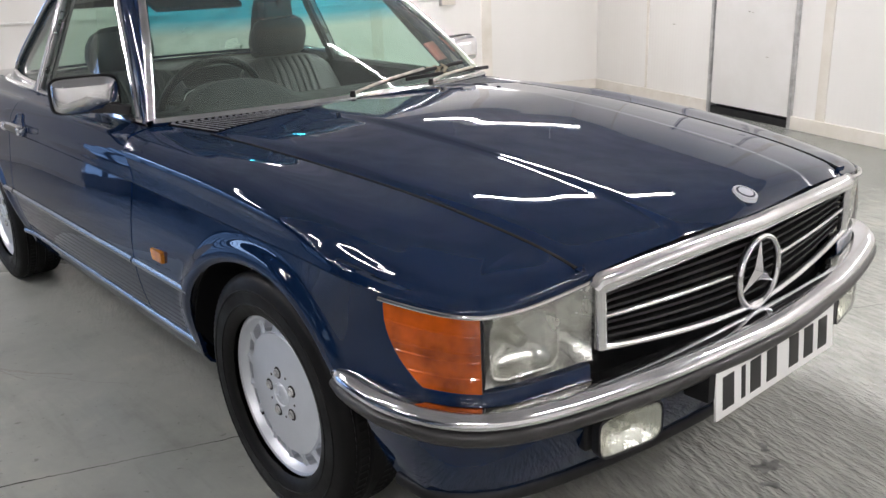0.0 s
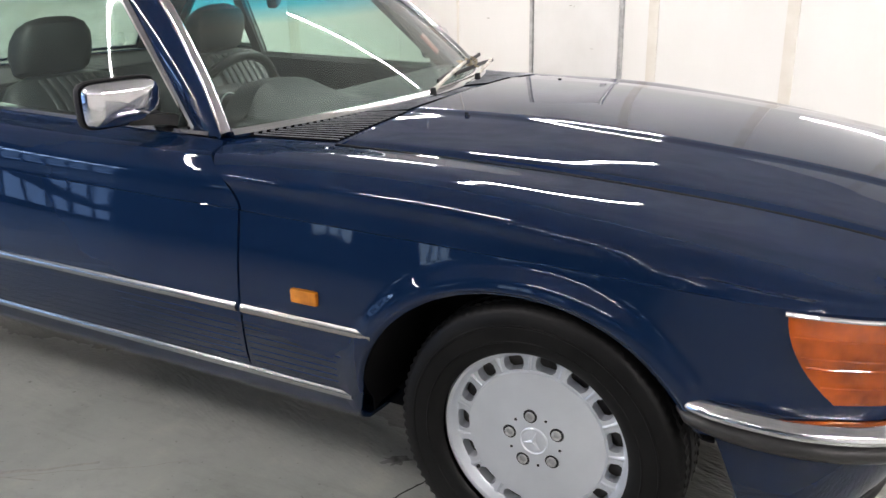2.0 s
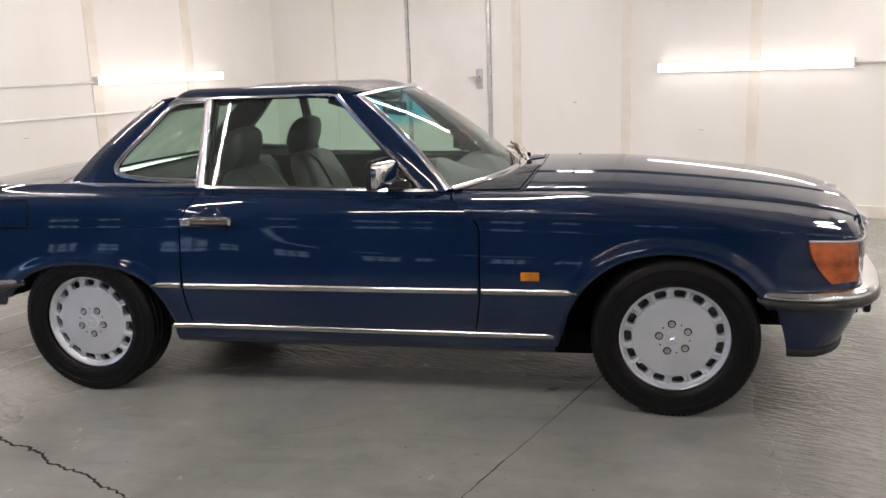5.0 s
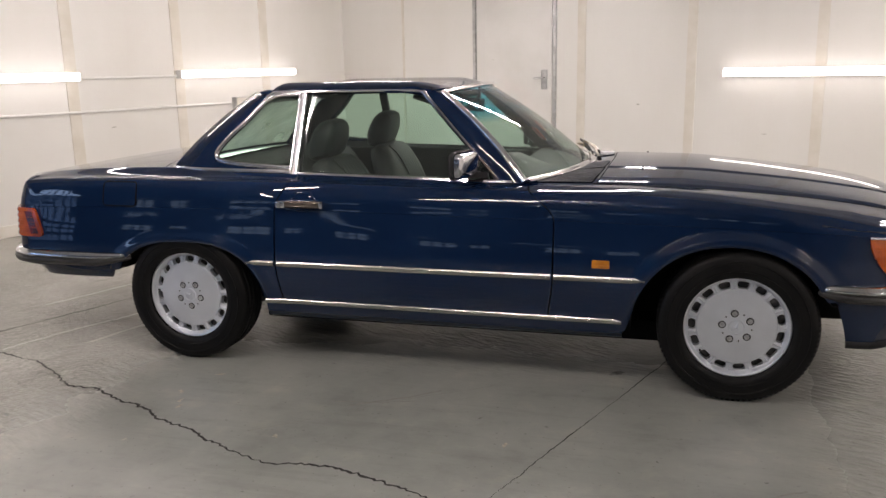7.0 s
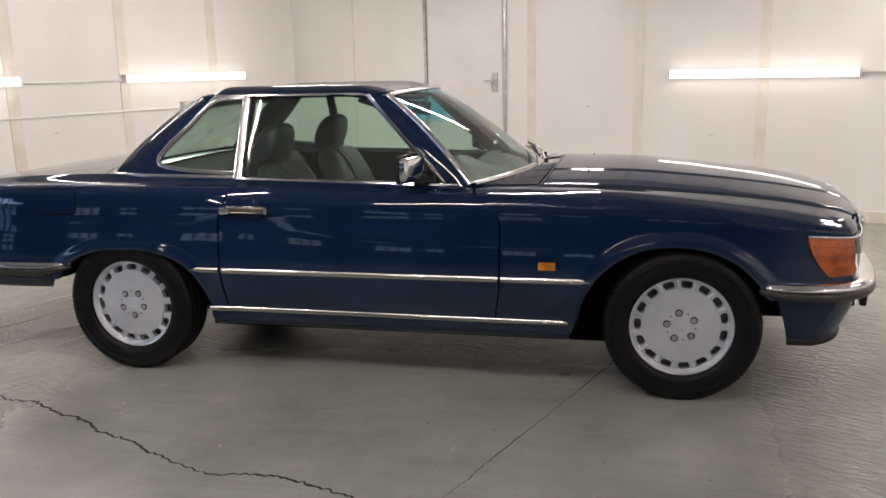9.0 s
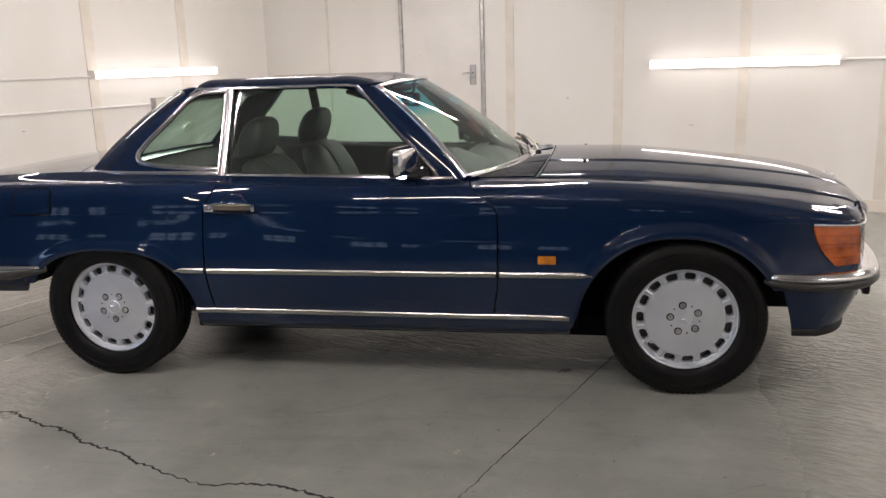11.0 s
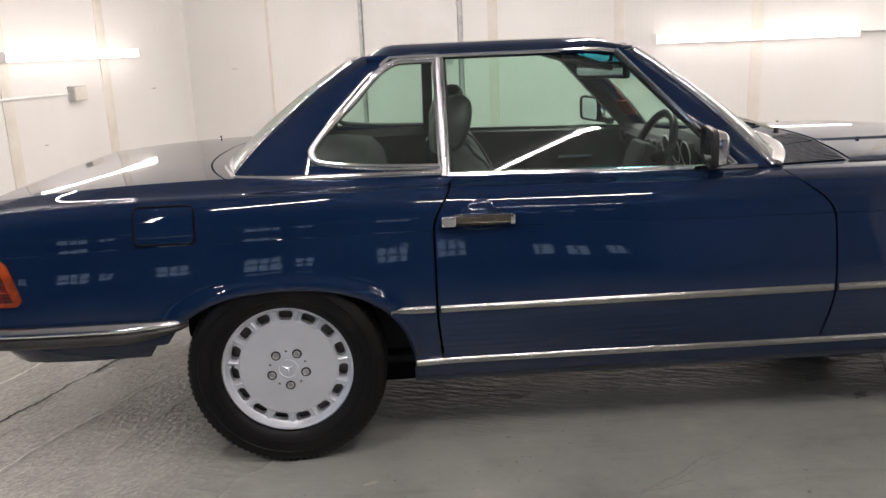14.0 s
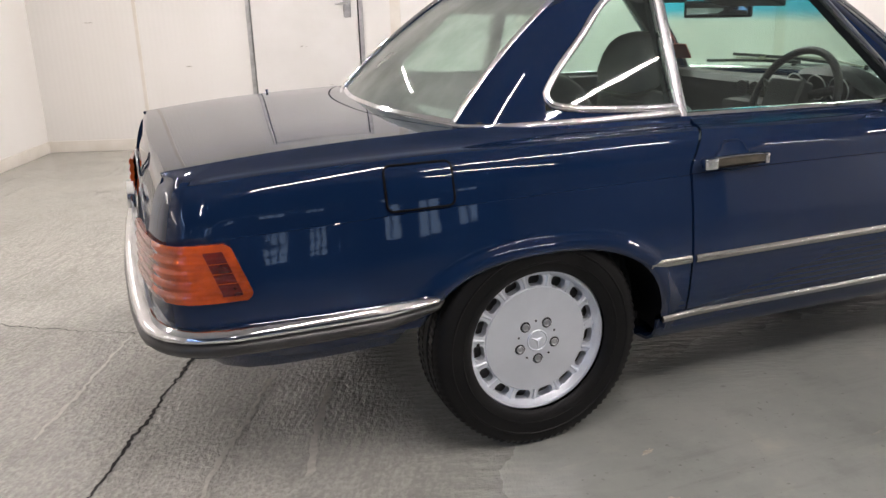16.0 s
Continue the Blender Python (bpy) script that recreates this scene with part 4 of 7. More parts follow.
def hood_back(y):
    return 0.655 + 0.035 * (1 - (abs(y) / 0.64) ** 2)


def hood_z(x, v):
    a = abs(v)
    e, c = GAP_Z(min(x, 1.93)), HOOD_C(x)
    if a < 0.5:
        b = 1 - 0.16 * (a / 0.5) ** 2
    else:
        u = (a - 0.5) / 0.5
        b = 0.84 - 0.26 * smooth(0, 0.09, u) * 0.4 - (0.84 - 0.143) * (0.5 * u + 0.5 * u * u)
    return e + (c - e) * max(0, b)


def hood_rows():
    rows = []
    n, m = 60, 120
    for i in range(n + 1):
        u = i / n
        row = []
        for j in range(m + 1):
            v = -1 + 2 * j / m
            v *= 1.3 - 0.3 * v * v
            x = 0.655 + (1.93 - 0.655) * u
            y = v * (GAP_Y(x) - 0.004)
            xx = hood_back(y) + (hood_front(y) - hood_back(y)) * u
            zz = hood_z(xx, v)
            zz -= 0.016 * smooth(0.975, 1.0, u) + 0.005 * smooth(0.945, 1.0, abs(v))
            # rolled side edges
            zz += 0.0015 * smooth(0.66, 0.86, abs(v)) * (1 - smooth(0.925, 0.995, abs(v))) * smooth(0.0, 0.08, u) * (1 - smooth(0.80, 0.97, u))
            row.append((xx, y, zz))
        rows.append(row)
    return rows


hood = part("bonnet", sheet(hood_rows(), 0.012, True), PAINT, car, "dark blue bonnet with a raised middle")


# dark bead laid along the bonnet's side edges for the shade in the gap
def bonnet_gap():
    return sweep([(x, -GAP_Y(x), GAP_Z(x) - 0.0022) for x in np.linspace(0.64, 1.915, 30)], [(0.0068 * math.cos(2 * math.pi * k / 8), 0.0040 * math.sin(2 * math.pi * k / 8)) for k in range(8)])


both("bonnet_gap_shade", bonnet_gap, DARK)

# cowl between bonnet and windscreen
def screen_base(y):
    a = abs(y) / 0.70
    return Vector((0.345 + 0.215 * (1 - a * a), y, 0.860 + 0.018 * (1 - a * a)))


def cowl_point(y, u):
    a = screen_base(y) + Vector((-0.02, 0, -0.004))
    y2 = y * 0.648 / 0.70
    b = Vector((hood_back(y2) - 0.006, y2, hood_z(hood_back(y2), y2 / 0.64) - 0.003))
    return a.lerp(b, u)


def cowl_rows():
    return [[cowl_point(-0.70 + 1.40 * j / 40, i / 8) for j in range(41)] for i in range(9)]


VENT_BLACK = material("vent_shadow_black", (0.006, 0.006, 0.007), 1.0)
shader(VENT_BLACK).inputs["Specular IOR Level"].default_value = 0.05
VENT = vary(material("grey_vent_slat", (0.24, 0.25, 0.27), 0.4), 30, (0.18, 0.19, 0.21), (0.32, 0.33, 0.35))
cowl = part("cowl", sheet(cowl_rows(), 0.008, True), PAINT, car)
for side in (-1, 1):
    for k in range(27):
        y = side * (0.160 + 0.0193 * k)
        p, q = cowl_point(y, 0.11), cowl_point(y, 0.94)
        d = q - p
        ln = d.length
        m = Matrix.Translation((p + q) / 2 + Vector((0, 0, 0.0040))) @ d.to_track_quat("X", "Z").to_matrix().to_4x4() @ pose(0, 0, 0, -12, 0, 0)
        part("vent_slat", box(bmesh.new(), -ln / 2, ln / 2, -0.0046, 0.0046, -0.0011, 0.0011, 0.0006, 1, m), VENT, cowl)
    rows = []
    for k in range(30):
        y = side * (0.150 + 0.524 * k / 29)
        rows.append([cowl_point(y, u) + Vector((0, 0, 0.0016)) for u in (0.10, 0.3, 0.4, 0.5, 0.6, 0.7, 0.8, 0.95)])
    part("vent_opening", sheet(rows), VENT_BLACK, cowl)

# boot lid and rear deck
def rear_base(y):
    a = abs(y) / 0.66
    return Vector((-1.365 - 0.125 * (1 - a ** 2.2), y, 0.892 - 0.003 * (1 - a)))


DECK_Z = curve([-2.18, -2.0, -1.86, -1.6, -1.39, -1.0], [0.860, 0.878, 0.890, 0.902, 0.906, 0.908])


def deck_rows(front, back, n):
    rows = []
    for i in range(n + 1):
        row = []
        for j in range(41):
            v = -1 + 2 * j / 40
            a, b = front(v), back(v)
            x = a + (b - a) * i / n
            y = v * GY_R(max(x, -2.17)) * 0.998
            e = GZ_R(x)
            row.append((x, y, e + (DECK_Z(x) - e) * (1 - v ** 4)))
        rows.append(row)
    return rows


part("rear_deck", sheet(deck_rows(lambda v: -1.22 - 0.10 * (1 - v * v), lambda v: -1.40 - 0.135 * (1 - abs(v) ** 2.4), 10), 0.008, False), PAINT, car)


def boot_rows():
    top = deck_rows(lambda v: -1.406 - 0.135 * (1 - abs(v) ** 2.4), lambda v: -2.160 - 0.008 * (1 - v * v), 26)
    for dx, z in ((-0.008, 0.846), (-0.013, 0.836), (-0.020, 0.81), (-0.034, 0.77), (-0.049, 0.71), (-0.059, 0.66), (-0.065, 0.62)):
        row = []
        for j in range(41):
            v = -1 + 2 * j / 40
            row.append((-2.160 + dx - 0.010 * (1 - v * v), v * 0.662, z + 0.010 * (1 - v * v) * smooth(0.80, 0.85, z)))
        top.append(row)
    return top


boot = part("boot_lid", sheet(boot_rows(), 0.010, False), PAINT, car)
# rear panel below the boot lid
bm = bmesh.new()
box(bm, -2.222, -2.19, -0.64, 0.64, 0.40, 0.715, 0.008)
part("rear_panel", bm, PAINT, car)

# sills, floor pan, wheel housings
def sill():
    """Painted underside that rolls in below the doors."""
    rows = []
    for x in np.linspace(-0.835, 0.785, 12):
        rows.append([(x, -0.812, 0.300), (x, -0.806, 0.268), (x, -0.792, 0.244), (x, -0.765, 0.228), (x, -0.70, 0.222), (x, -0.62, 0.222)])
    return sheet(rows, 0.01, True)


both("sill", sill, PAINT)
for name, b in (("floor_pan", (-0.95, 1.50, -0.60, 0.60, 0.155, 0.25, 0.02)),
                ("sill_floor", (-0.82, 0.78, -0.70, 0.70, 0.232, 0.262, 0.01)),
                ("boot_floor", (-2.10, -1.62, -0.76, 0.76, 0.41, 0.45, 0.01)),
                ("rear_axle_carrier", (-1.62, -0.9, -0.50, 0.50, 0.32, 0.45, 0.02)),
                ("front_crossmember", (1.50, 1.88, -0.60, 0.60, 0.30, 0.40, 0.02))):
    bm = bmesh.new()
    box(bm, *b)
    part(name, bm, DARK, car)


def liner(a):
    """Dark wheel housing."""
    def f():
        rows = []
        for k in range(33):
            th = math.pi * (-0.02 + 1.04 * k / 32)
            c, s = math.cos(th), math.sin(th)
            r = 1.02
            x = a[0] + a[2] * r * (abs(c) ** (2 / a[4])) * (1 if c > 0 else -1)
            z = a[1] + a[3] * r * (abs(s) ** (2 / a[4])) * (1 if s > 0 else -0.4)
            if abs(x) > abs(a[0]):
                z = max(z, 0.425)
            rows.append([(x, -0.79 - 0.056 * smooth(0.30, 0.36, z), z), (x, -0.76, z + 0.01), (x, -0.53, z + 0.01), (a[0] + (x - a[0]) * 0.3, -0.52, 0.3 + (z - 0.3) * 0.3)])
        return sheet(rows, 0.004)

    return f


both("wheel_housing", liner(ARCH_F), DARK)
both("wheel_housing", liner(ARCH_R), DARK)


# ---- wheels ----
def tyre_mesh():
    prof = []
    # across the tyre: outer bead, sidewall, shoulder, tread, and back
    for y, r in ((0.078, 0.206), (0.086, 0.212), (0.092, 0.228), (0.0935, 0.2355), (0.0955, 0.2365), (0.0955, 0.2385), (0.0942, 0.2395), (0.095, 0.252), (0.0945, 0.268), (0.0962, 0.2695), (0.0962, 0.2725), (0.0935, 0.274), (0.093, 0.278), (0.088, 0.296), (0.083, 0.306), (0.074, 0.3115)):
        prof.append((y, r))
    for y in (0.060, 0.056, 0.052, 0.048, 0.025, 0.021, 0.017, 0.013, -0.013, -0.017, -0.021, -0.025, -0.048, -0.052, -0.056, -0.060):
        groove = any(abs(abs(y) - c) < 0.003 for c in (0.054, 0.019))
        prof.append((y, 0.3065 if groove else 0.3135))
    prof += [(-y, r) for y, r in ((0.074, 0.3115), (0.085, 0.306), (0.090, 0.296), (0.095, 0.278), (0.097, 0.252), (0.094, 0.228), (0.088, 0.212), (0.078, 0.206))]
    n = 180
    rows = []
    for k in range(n + 1):
        th = 2 * math.pi * k / n
        row = []
        for y, r in prof:
            rr = r
            if abs(y) > 0.066 and r > 0.29 and k % 2 == 0:
                rr -= 0.0065 if r > 0.30 else 0.0030  # shoulder blocks
            if 0.024 < abs(y) < 0.062 and r > 0.31 and (k + (y > 0)) % 2 == 0:
                rr -= 0.0035  # cross grooves of the tread
            x, z = rr * math.cos(th), rr * math.sin(th)
            z = max(z, -0.310)
            row.append((x, -y, z))
        rows.append(row)
    bm = sheet(rows)
    bmesh.ops.remove_doubles(bm, verts=bm.verts, dist=1e-5)
    return bm


def ring_rows(profile, n=90, y=lambda r, v: v):
    return [[(r * math.cos(2 * math.pi * k / n), -v, r * math.sin(2 * math.pi * k / n)) for r, v in profile] for k in range(n + 1)]


def rim_disc():
    """The flat disc with fifteen rounded windows, domed a little; made ring by ring with the windows left open."""
    bm = bmesh.new()
    n = 15
    per = 16  # columns per window pitch
    radii = [0.000, 0.030, 0.034, 0.080, 0.120, 0.148, 0.1528, 0.1543, 0.1558]
    win_in, win_out = 0.1575, 0.1868

    def face_y(r):
        return 0.054 + 0.007 * (1 - smooth(0.04, 0.15, r)) - 0.0045 * smooth(0.1525, 0.1560, r) - 0.005 * smooth(0.160, 0.188, r)

    cols = n * per
    grid = {}

    def at(k, r, dy=0.0):
        key = (k % cols, round(r, 5), round(dy, 5))
        if key not in grid:
            th = 2 * math.pi * k / cols
            grid[key] = bm.verts.new((r * math.cos(th), -(face_y(r) + dy), r * math.sin(th)))
        return grid[key]

    rr = radii[1:] + [win_in]
    c = bm.verts.new((0, -face_y(0.0), 0))
    for k in range(cols):
        bm.faces.new([c, at(k, rr[0]), at(k + 1, rr[0])])
        for a, b in zip(rr, rr[1:]):
            bm.faces.new([at(k, a), at(k, b), at(k + 1, b), at(k + 1, a)])
        j = k % per
        # spokes lie at both ends of a pitch; the window's corners are rounded
        inset = {3: 0.0085, 4: 0.0017, 12: 0.0017}
        if 3 <= j < 13:
            for f in (0, 1):
                ra = [win_in, win_out]
                k0, k1 = inset.get(j, 0.0), inset.get(j + 1, 0.0)
                if j == 12:
                    k1 = 0.0085
                if f == 0:
                    q = [at(k, win_in), at(k, win_in + k0) if k0 else at(k, win_in), at(k + 1, win_in + k1) if k1 else at(k + 1, win_in), at(k + 1, win_in)]
                else:
                    q = [at(k, win_out - k0) if k0 else at(k, win_out), at(k, win_out), at(k + 1, win_out), at(k + 1, win_out - k1) if k1 else at(k + 1, win_out)]
                u = []
                for v in q:
                    if v not in u:
                        u.append(v)
                if len(u) > 2:
                    try:
                        bm.faces.new(u)
                    except ValueError:
                        pass
            # depth of the window
            for base, sg in ((win_in, 1), (win_out, -1)):
                k0, k1 = inset.get(j, 0.0), (0.0085 if j == 12 else inset.get(j + 1, 0.0))
                a, b = base + sg * k0, base + sg * k1
                bm.faces.new([at(k, a), at(k + 1, b), at(k + 1, b, -0.026), at(k, a, -0.026)])
        else:
            bm.faces.new([at(k, win_in), at(k, win_out), at(k + 1, win_out), at(k + 1, win_in)])
            kk = k + 1 if j == 2 else k
            if j in (2, 13):
                bm.faces.new([at(kk, win_in + 0.0085), at(kk, win_out - 0.0085), at(kk, win_out - 0.0085, -0.026), at(kk, win_in + 0.0085, -0.026)])
        # outer lip
        lip = [win_out, 0.190, 0.193, 0.198, 0.2045, 0.2090, 0.2115, 0.209]
        dys = [0, 0.003, 0.010, 0.019, 0.022, 0.019, 0.010, -0.01]
        for (a, da), (b, db) in zip(zip(lip, dys), list(zip(lip, dys))[1:]):
            bm.faces.new([at(k, a, da), at(k, b, db), at(k + 1, b, db), at(k + 1, a, da)])
    return bm


def barrel():
    prof = [(0.209, 0.040), (0.200, 0.030), (0.190, 0.015), (0.186, -0.06), (0.205, -0.08)]
    return sheet(ring_rows(prof, 60), 0.003)


def brake():
    prof = [(0.001, 0.010), (0.185, 0.010), (0.186, -0.01), (0.186, -0.06), (0.05, -0.06)]
    return sheet(ring_rows(prof, 60))


FACE = -0.762  # y of the tyre's middle plane: the hub's face comes to about 0.84
wheel0 = None
for ax, side in ((AXLE_F, -1), (AXLE_R, -1), (AXLE_F, 1), (AXLE_R, 1)):
    zc = 0.311
    if wheel0 is None:
        wheel = part("wheel", brake(), BRAKE_GREY, car)
        kids = [
            part("tyre", tyre_mesh(), RUBBER, wheel, "black road tyre"),
            part("rim", rim_disc(), ALLOY, wheel, "silver alloy rim with fifteen small windows", 28),
            part("rim_barrel", barrel(), BRAKE_GREY, wheel),
        ]
        for k in range(5):
            th = radians(100 + 72 * k)
            m = Matrix.Translation((0.056 * math.cos(th), -0.0625, 0.056 * math.sin(th))) @ pose(0, 0, 0, 90, 0, 0)
            bm = sheet([[(m @ Vector((r * math.cos(a), r * math.sin(a), h))) for r, h in ((0.0110, -0.004), (0.0110, 0.001), (0.0092, 0.0035), (0.0078, 0.001), (0.0072, -0.002), (0.0001, -0.001))] for a in [2 * math.pi * q / 20 for q in range(21)]])
            kids.append(part("wheel_bolt", bm, STEEL, wheel))
            ringb = [m @ Vector((0.0126 * math.cos(2 * math.pi * q / 20), 0.0126 * math.sin(2 * math.pi * q / 20), -0.0035)) for q in range(20)]
            kids.append(part("bolt_recess", sweep(ringb, [(0.0036 * math.cos(2 * math.pi * q / 6), 0.0026 * math.sin(2 * math.pi * q / 6)) for q in range(6)], (0, 1, 0), closed=True), BLACK, wheel))
            m = Matrix.Translation((0.058 * math.cos(th + 0.63), -0.0600, 0.058 * math.sin(th + 0.63))) @ pose(0, 0, 0, 90, 0, 0)
            bm = cyl(bmesh.new(), m, 0.0032, 0.0032, 0.002, 10)
            kids.append(part("pin_hole", bm, BLACK, wheel))
        # hub cap with a three-armed relief
        cap = [(0.0001, 0.0645), (0.020, 0.064), (0.027, 0.062), (0.0295, 0.065), (0.0315, 0.063), (0.032, 0.056)]
        kids.append(part("hub_cap", sheet(ring_rows(cap, 40)), ALLOY, wheel))
        bm = bmesh.new()
        for k in range(3):
            th = radians(75 + 120 * k)
            tip = bm.verts.new((0.026 * math.cos(th), -0.0660, 0.026 * math.sin(th)))
            a = bm.verts.new((0.006 * math.cos(th + 1.05), -0.0648, 0.006 * math.sin(th + 1.05)))
            b = bm.verts.new((0.006 * math.cos(th - 1.05), -0.0648, 0.006 * math.sin(th - 1.05)))
            c = bm.verts.new((0, -0.0690, 0))
            bm.faces.new([tip, a, c])
            bm.faces.new([tip, c, b])
        for k in range(15):
            th = 2 * math.pi * k / 15
            q = pose(0, 0, 0, 0, -math.degrees(th), 0)
            bm2 = sheet([[q @ Vector((r, -y + 0.004 * abs(u) ** 2, 0.0075 * u * w)) for u in (-1, -0.6, -0.2, 0.2, 0.6, 1)] for r, y, w in ((0.1540, 0.0485, 1.0), (0.158, 0.0520, 0.75), (0.170, 0.0505, 0.62), (0.182, 0.0490, 0.75), (0.190, 0.0480, 1.3))])
            kids.append(part("rim_web", bm2, ALLOY, wheel))
        kids.append(part("cap_relief", bm, ALLOY, wheel))
        bm = pipe([(-0.13, -0.035, -0.105), (-0.137, -0.052, -0.111)], 0.004)
        kids.append(part("tyre_valve", bm, BLACK, wheel))
        wheel.matrix_basis = Matrix.Translation((ax, side * -FACE, zc))
        wheel0 = wheel
    else:
        w = copy_thing(wheel0, Matrix.Translation((ax, side * -FACE, zc)) @ (pose(0, 0, 0, 0, 43 if ax < 0 else 0, 0) if side < 0 else pose(0, 0, 0, 0, 10, 180)))


# ---- glasshouse ----
def side_y(x, z):
    """Half width of the side windows."""
    return 0.716 - 0.45 * (z - 0.886) - 0.088 * (x + 0.65) ** 2 * (1.0 if x < -0.65 else 0.85)


def screen_top(y):
    a = abs(y) / 0.50
    return Vector((-0.055 + 0.085 * (1 - a * a), y, 1.236 + 0.022 * (1 - a * a)))


def screen_point(u, v):
    """Windscreen: u across from -1 to 1, v from the base to the top."""
    a, b = screen_base(0.69 * u), screen_top(0.50 * u)
    p = a.lerp(b, v)
    return p + Vector((0.030, 0, 0.018)) * (4 * v * (1 - v) * 0.6)


def glass_part(name, bm, mat, parent, label=""):
    ob = part(name, bm, mat, parent, label)
    ob.visible_shadow = False
    return ob


windscreen = glass_part("windscreen", sheet([[screen_point(-1 + 2 * i / 24, j / 10) for j in range(11)] for i in range(25)]), SCREEN_GLASS, car, "green tinted windscreen with a blue band along its top")


def chrome_line(path, w, d, parent, mat=CHROME, name="chrome_trim", up=(0, 0, 1), closed=False, label=""):
    """A rounded bead along a path: w out, d along up."""
    prof = [(w * math.cos(2 * math.pi * k / 10), d * math.sin(2 * math.pi * k / 10)) for k in range(10)]
    return part(name, sweep(path, prof, up, closed), mat, parent, label, 50)


chrome_line([screen_point(-1 + 2 * i / 30, 0.0) + Vector((0.012, 0, 0.006)) for i in range(31)], 0.024, 0.013, windscreen, name="lower_frame")
chrome_line([screen_point(-1 + 2 * i / 30, 1.0) + Vector((0.004, 0, 0.004)) for i in range(31)], 0.014, 0.010, windscreen, name="upper_frame")
for s in (-1, 1):
    chrome_line([screen_point(s, j / 12) + Vector((0.002, s * 0.006, 0.002)) for j in range(13)], 0.016, 0.015, windscreen, name="side_frame", up=(1, 0, 0))


def pillar_front(v):
    return Vector((0.345, -0.704, 0.858)).lerp(Vector((-0.060, -0.512, 1.238)), v) + Vector((0.020, 0, 0.012)) * (4 * v * (1 - v) * 0.6)


def pillar_back(v):
    return Vector((0.246, -0.684, 0.852)).lerp(Vector((-0.135, -0.556, 1.243)), v)


def a_pillar():
    rows = []
    for i in range(13):
        v = i / 12
        a, b = pillar_front(v), pillar_back(v)
        rows.append([a + Vector((-0.03, 0.035, -0.015)), a, a.lerp(b, 0.3) + Vector((0.004, -0.010, 0.004)), a.lerp(b, 0.7) + Vector((0.002, -0.010, 0.002)), b, b + Vector((0.01, 0.04, -0.01))])
    return sheet(rows, 0.006, True)


both("a_pillar", a_pillar, PAINT)


def pillar_chrome():
    return sweep([pillar_back(j / 12) + Vector((0.004, -0.005, 0)) for j in range(13)], [(0.013 * math.cos(2 * math.pi * k / 10), 0.011 * math.sin(2 * math.pi * k / 10)) for k in range(10)], (1, 0, 0))


both("pillar_trim", pillar_chrome, CHROME)

# hardtop
ROOF_Y = [0.0, 0.12, 0.25, 0.36, 0.43, 0.485, 0.525, 0.553, 0.562]
ROOF_Z = curve(ROOF_Y, [1.268, 1.269, 1.275, 1.284, 1.2875, 1.283, 1.271, 1.255, 1.246])


def roof_point(u, v):
    """u from the front edge to the rear edge, v across from -1 to 1."""
    a = abs(v)
    y = 0.562 * a
    front = -0.055 + 0.080 * (1 - (a / 0.9) ** 2) if a < 0.9 else -0.055 - 0.7 * (a - 0.9)
    back = -1.035 + 0.035 * a * a
    x = front + (back - front) * u
    y *= 1 - 0.10 * smooth(0.55, 1.0, u) * smooth(0.3, 1, a) - 0.045 * (1 - smooth(0.0, 0.16, u)) * a
    z = ROOF_Z(0.562 * a)
    z -= 0.030 * (1 - smooth(0.0, 0.22, u)) ** 1.6 * (1 - 0.55 * smooth(0.8, 1, a))
    z += 0.004 * math.sin(math.pi * u)
    w = smooth(0.83, 1.0, u) ** 1.2
    z += (1.240 - 0.026 * a * a - z) * w
    return Vector((x, math.copysign(y, v), z))


hardtop = part("hardtop", sheet([[roof_point(i / 32, -1 + 2 * j / 44) for j in range(45)] for i in range(33)], 0.01, False), PAINT, car, "dark blue hardtop with a dished roof")
part("headlining", sheet([[roof_point(0.02 + 0.96 * i / 12, (-1 + 2 * j / 16) * 0.96) + Vector((0, 0, -0.024)) for j in range(17)] for i in range(13)]), HEADLINER, hardtop)

REAR_X = curve([0.895, 1.04, 1.16, 1.225, 1.256], [-1.392, -1.258, -1.113, -1.018, -0.955])


def sail_rear(z):
    """The sail panel's rear edge, by height."""
    return Vector((REAR_X(z), -(0.625 - 0.42 * (z - 0.895)), z))


WIN_X = curve([0.93, 0.965, 1.0, 1.12, 1.205, 1.243], [-1.135, -1.130, -1.112, -0.990, -0.905, -0.855])


def sail():
    """Between the rear window and the side window, rounded to the rear."""
    rows = []
    for i in range(19):
        z = 0.895 + (1.256 - 0.895) * i / 18
        r = sail_rear(z)
        wz = max(0.93, z)
        w = Vector((WIN_X(min(wz, 1.243)) if z > 0.93 else -1.135, 0, z))
        w.y = -side_y(w.x, z) - 0.004
        row = [r + Vector((0.03, 0.03, 0))]
        for k in range(11):
            u = k / 10
            x = r.x + (w.x - r.x) * u
            full = side_y(x, z) + 0.004
            y = -full + (full + r.y) * (1 - u) ** 2.6
            row.append(Vector((x, y, z)))
        row.append(w + Vector((0.004, 0.03, 0)))
        rows.append(row)
    return sheet(rows, 0.006, False)


def sail_low():
    rows = []
    for i in range(14):
        x = -1.137 + (1.137 - 0.712) * i / 13
        zt = 0.932 - 0.020 * smooth(-1.12, -0.72, x) - 0.004
        rows.append([Vector((x, -side_y(x, z) - 0.004, z)) for z in (0.889, 0.90, 0.5 * (0.9 + zt), zt)])
    return sheet(rows, 0.02, True)


both("sail_panel", sail, PAINT, parent=hardtop)
both("window_ledge", sail_low, PAINT, parent=hardtop)


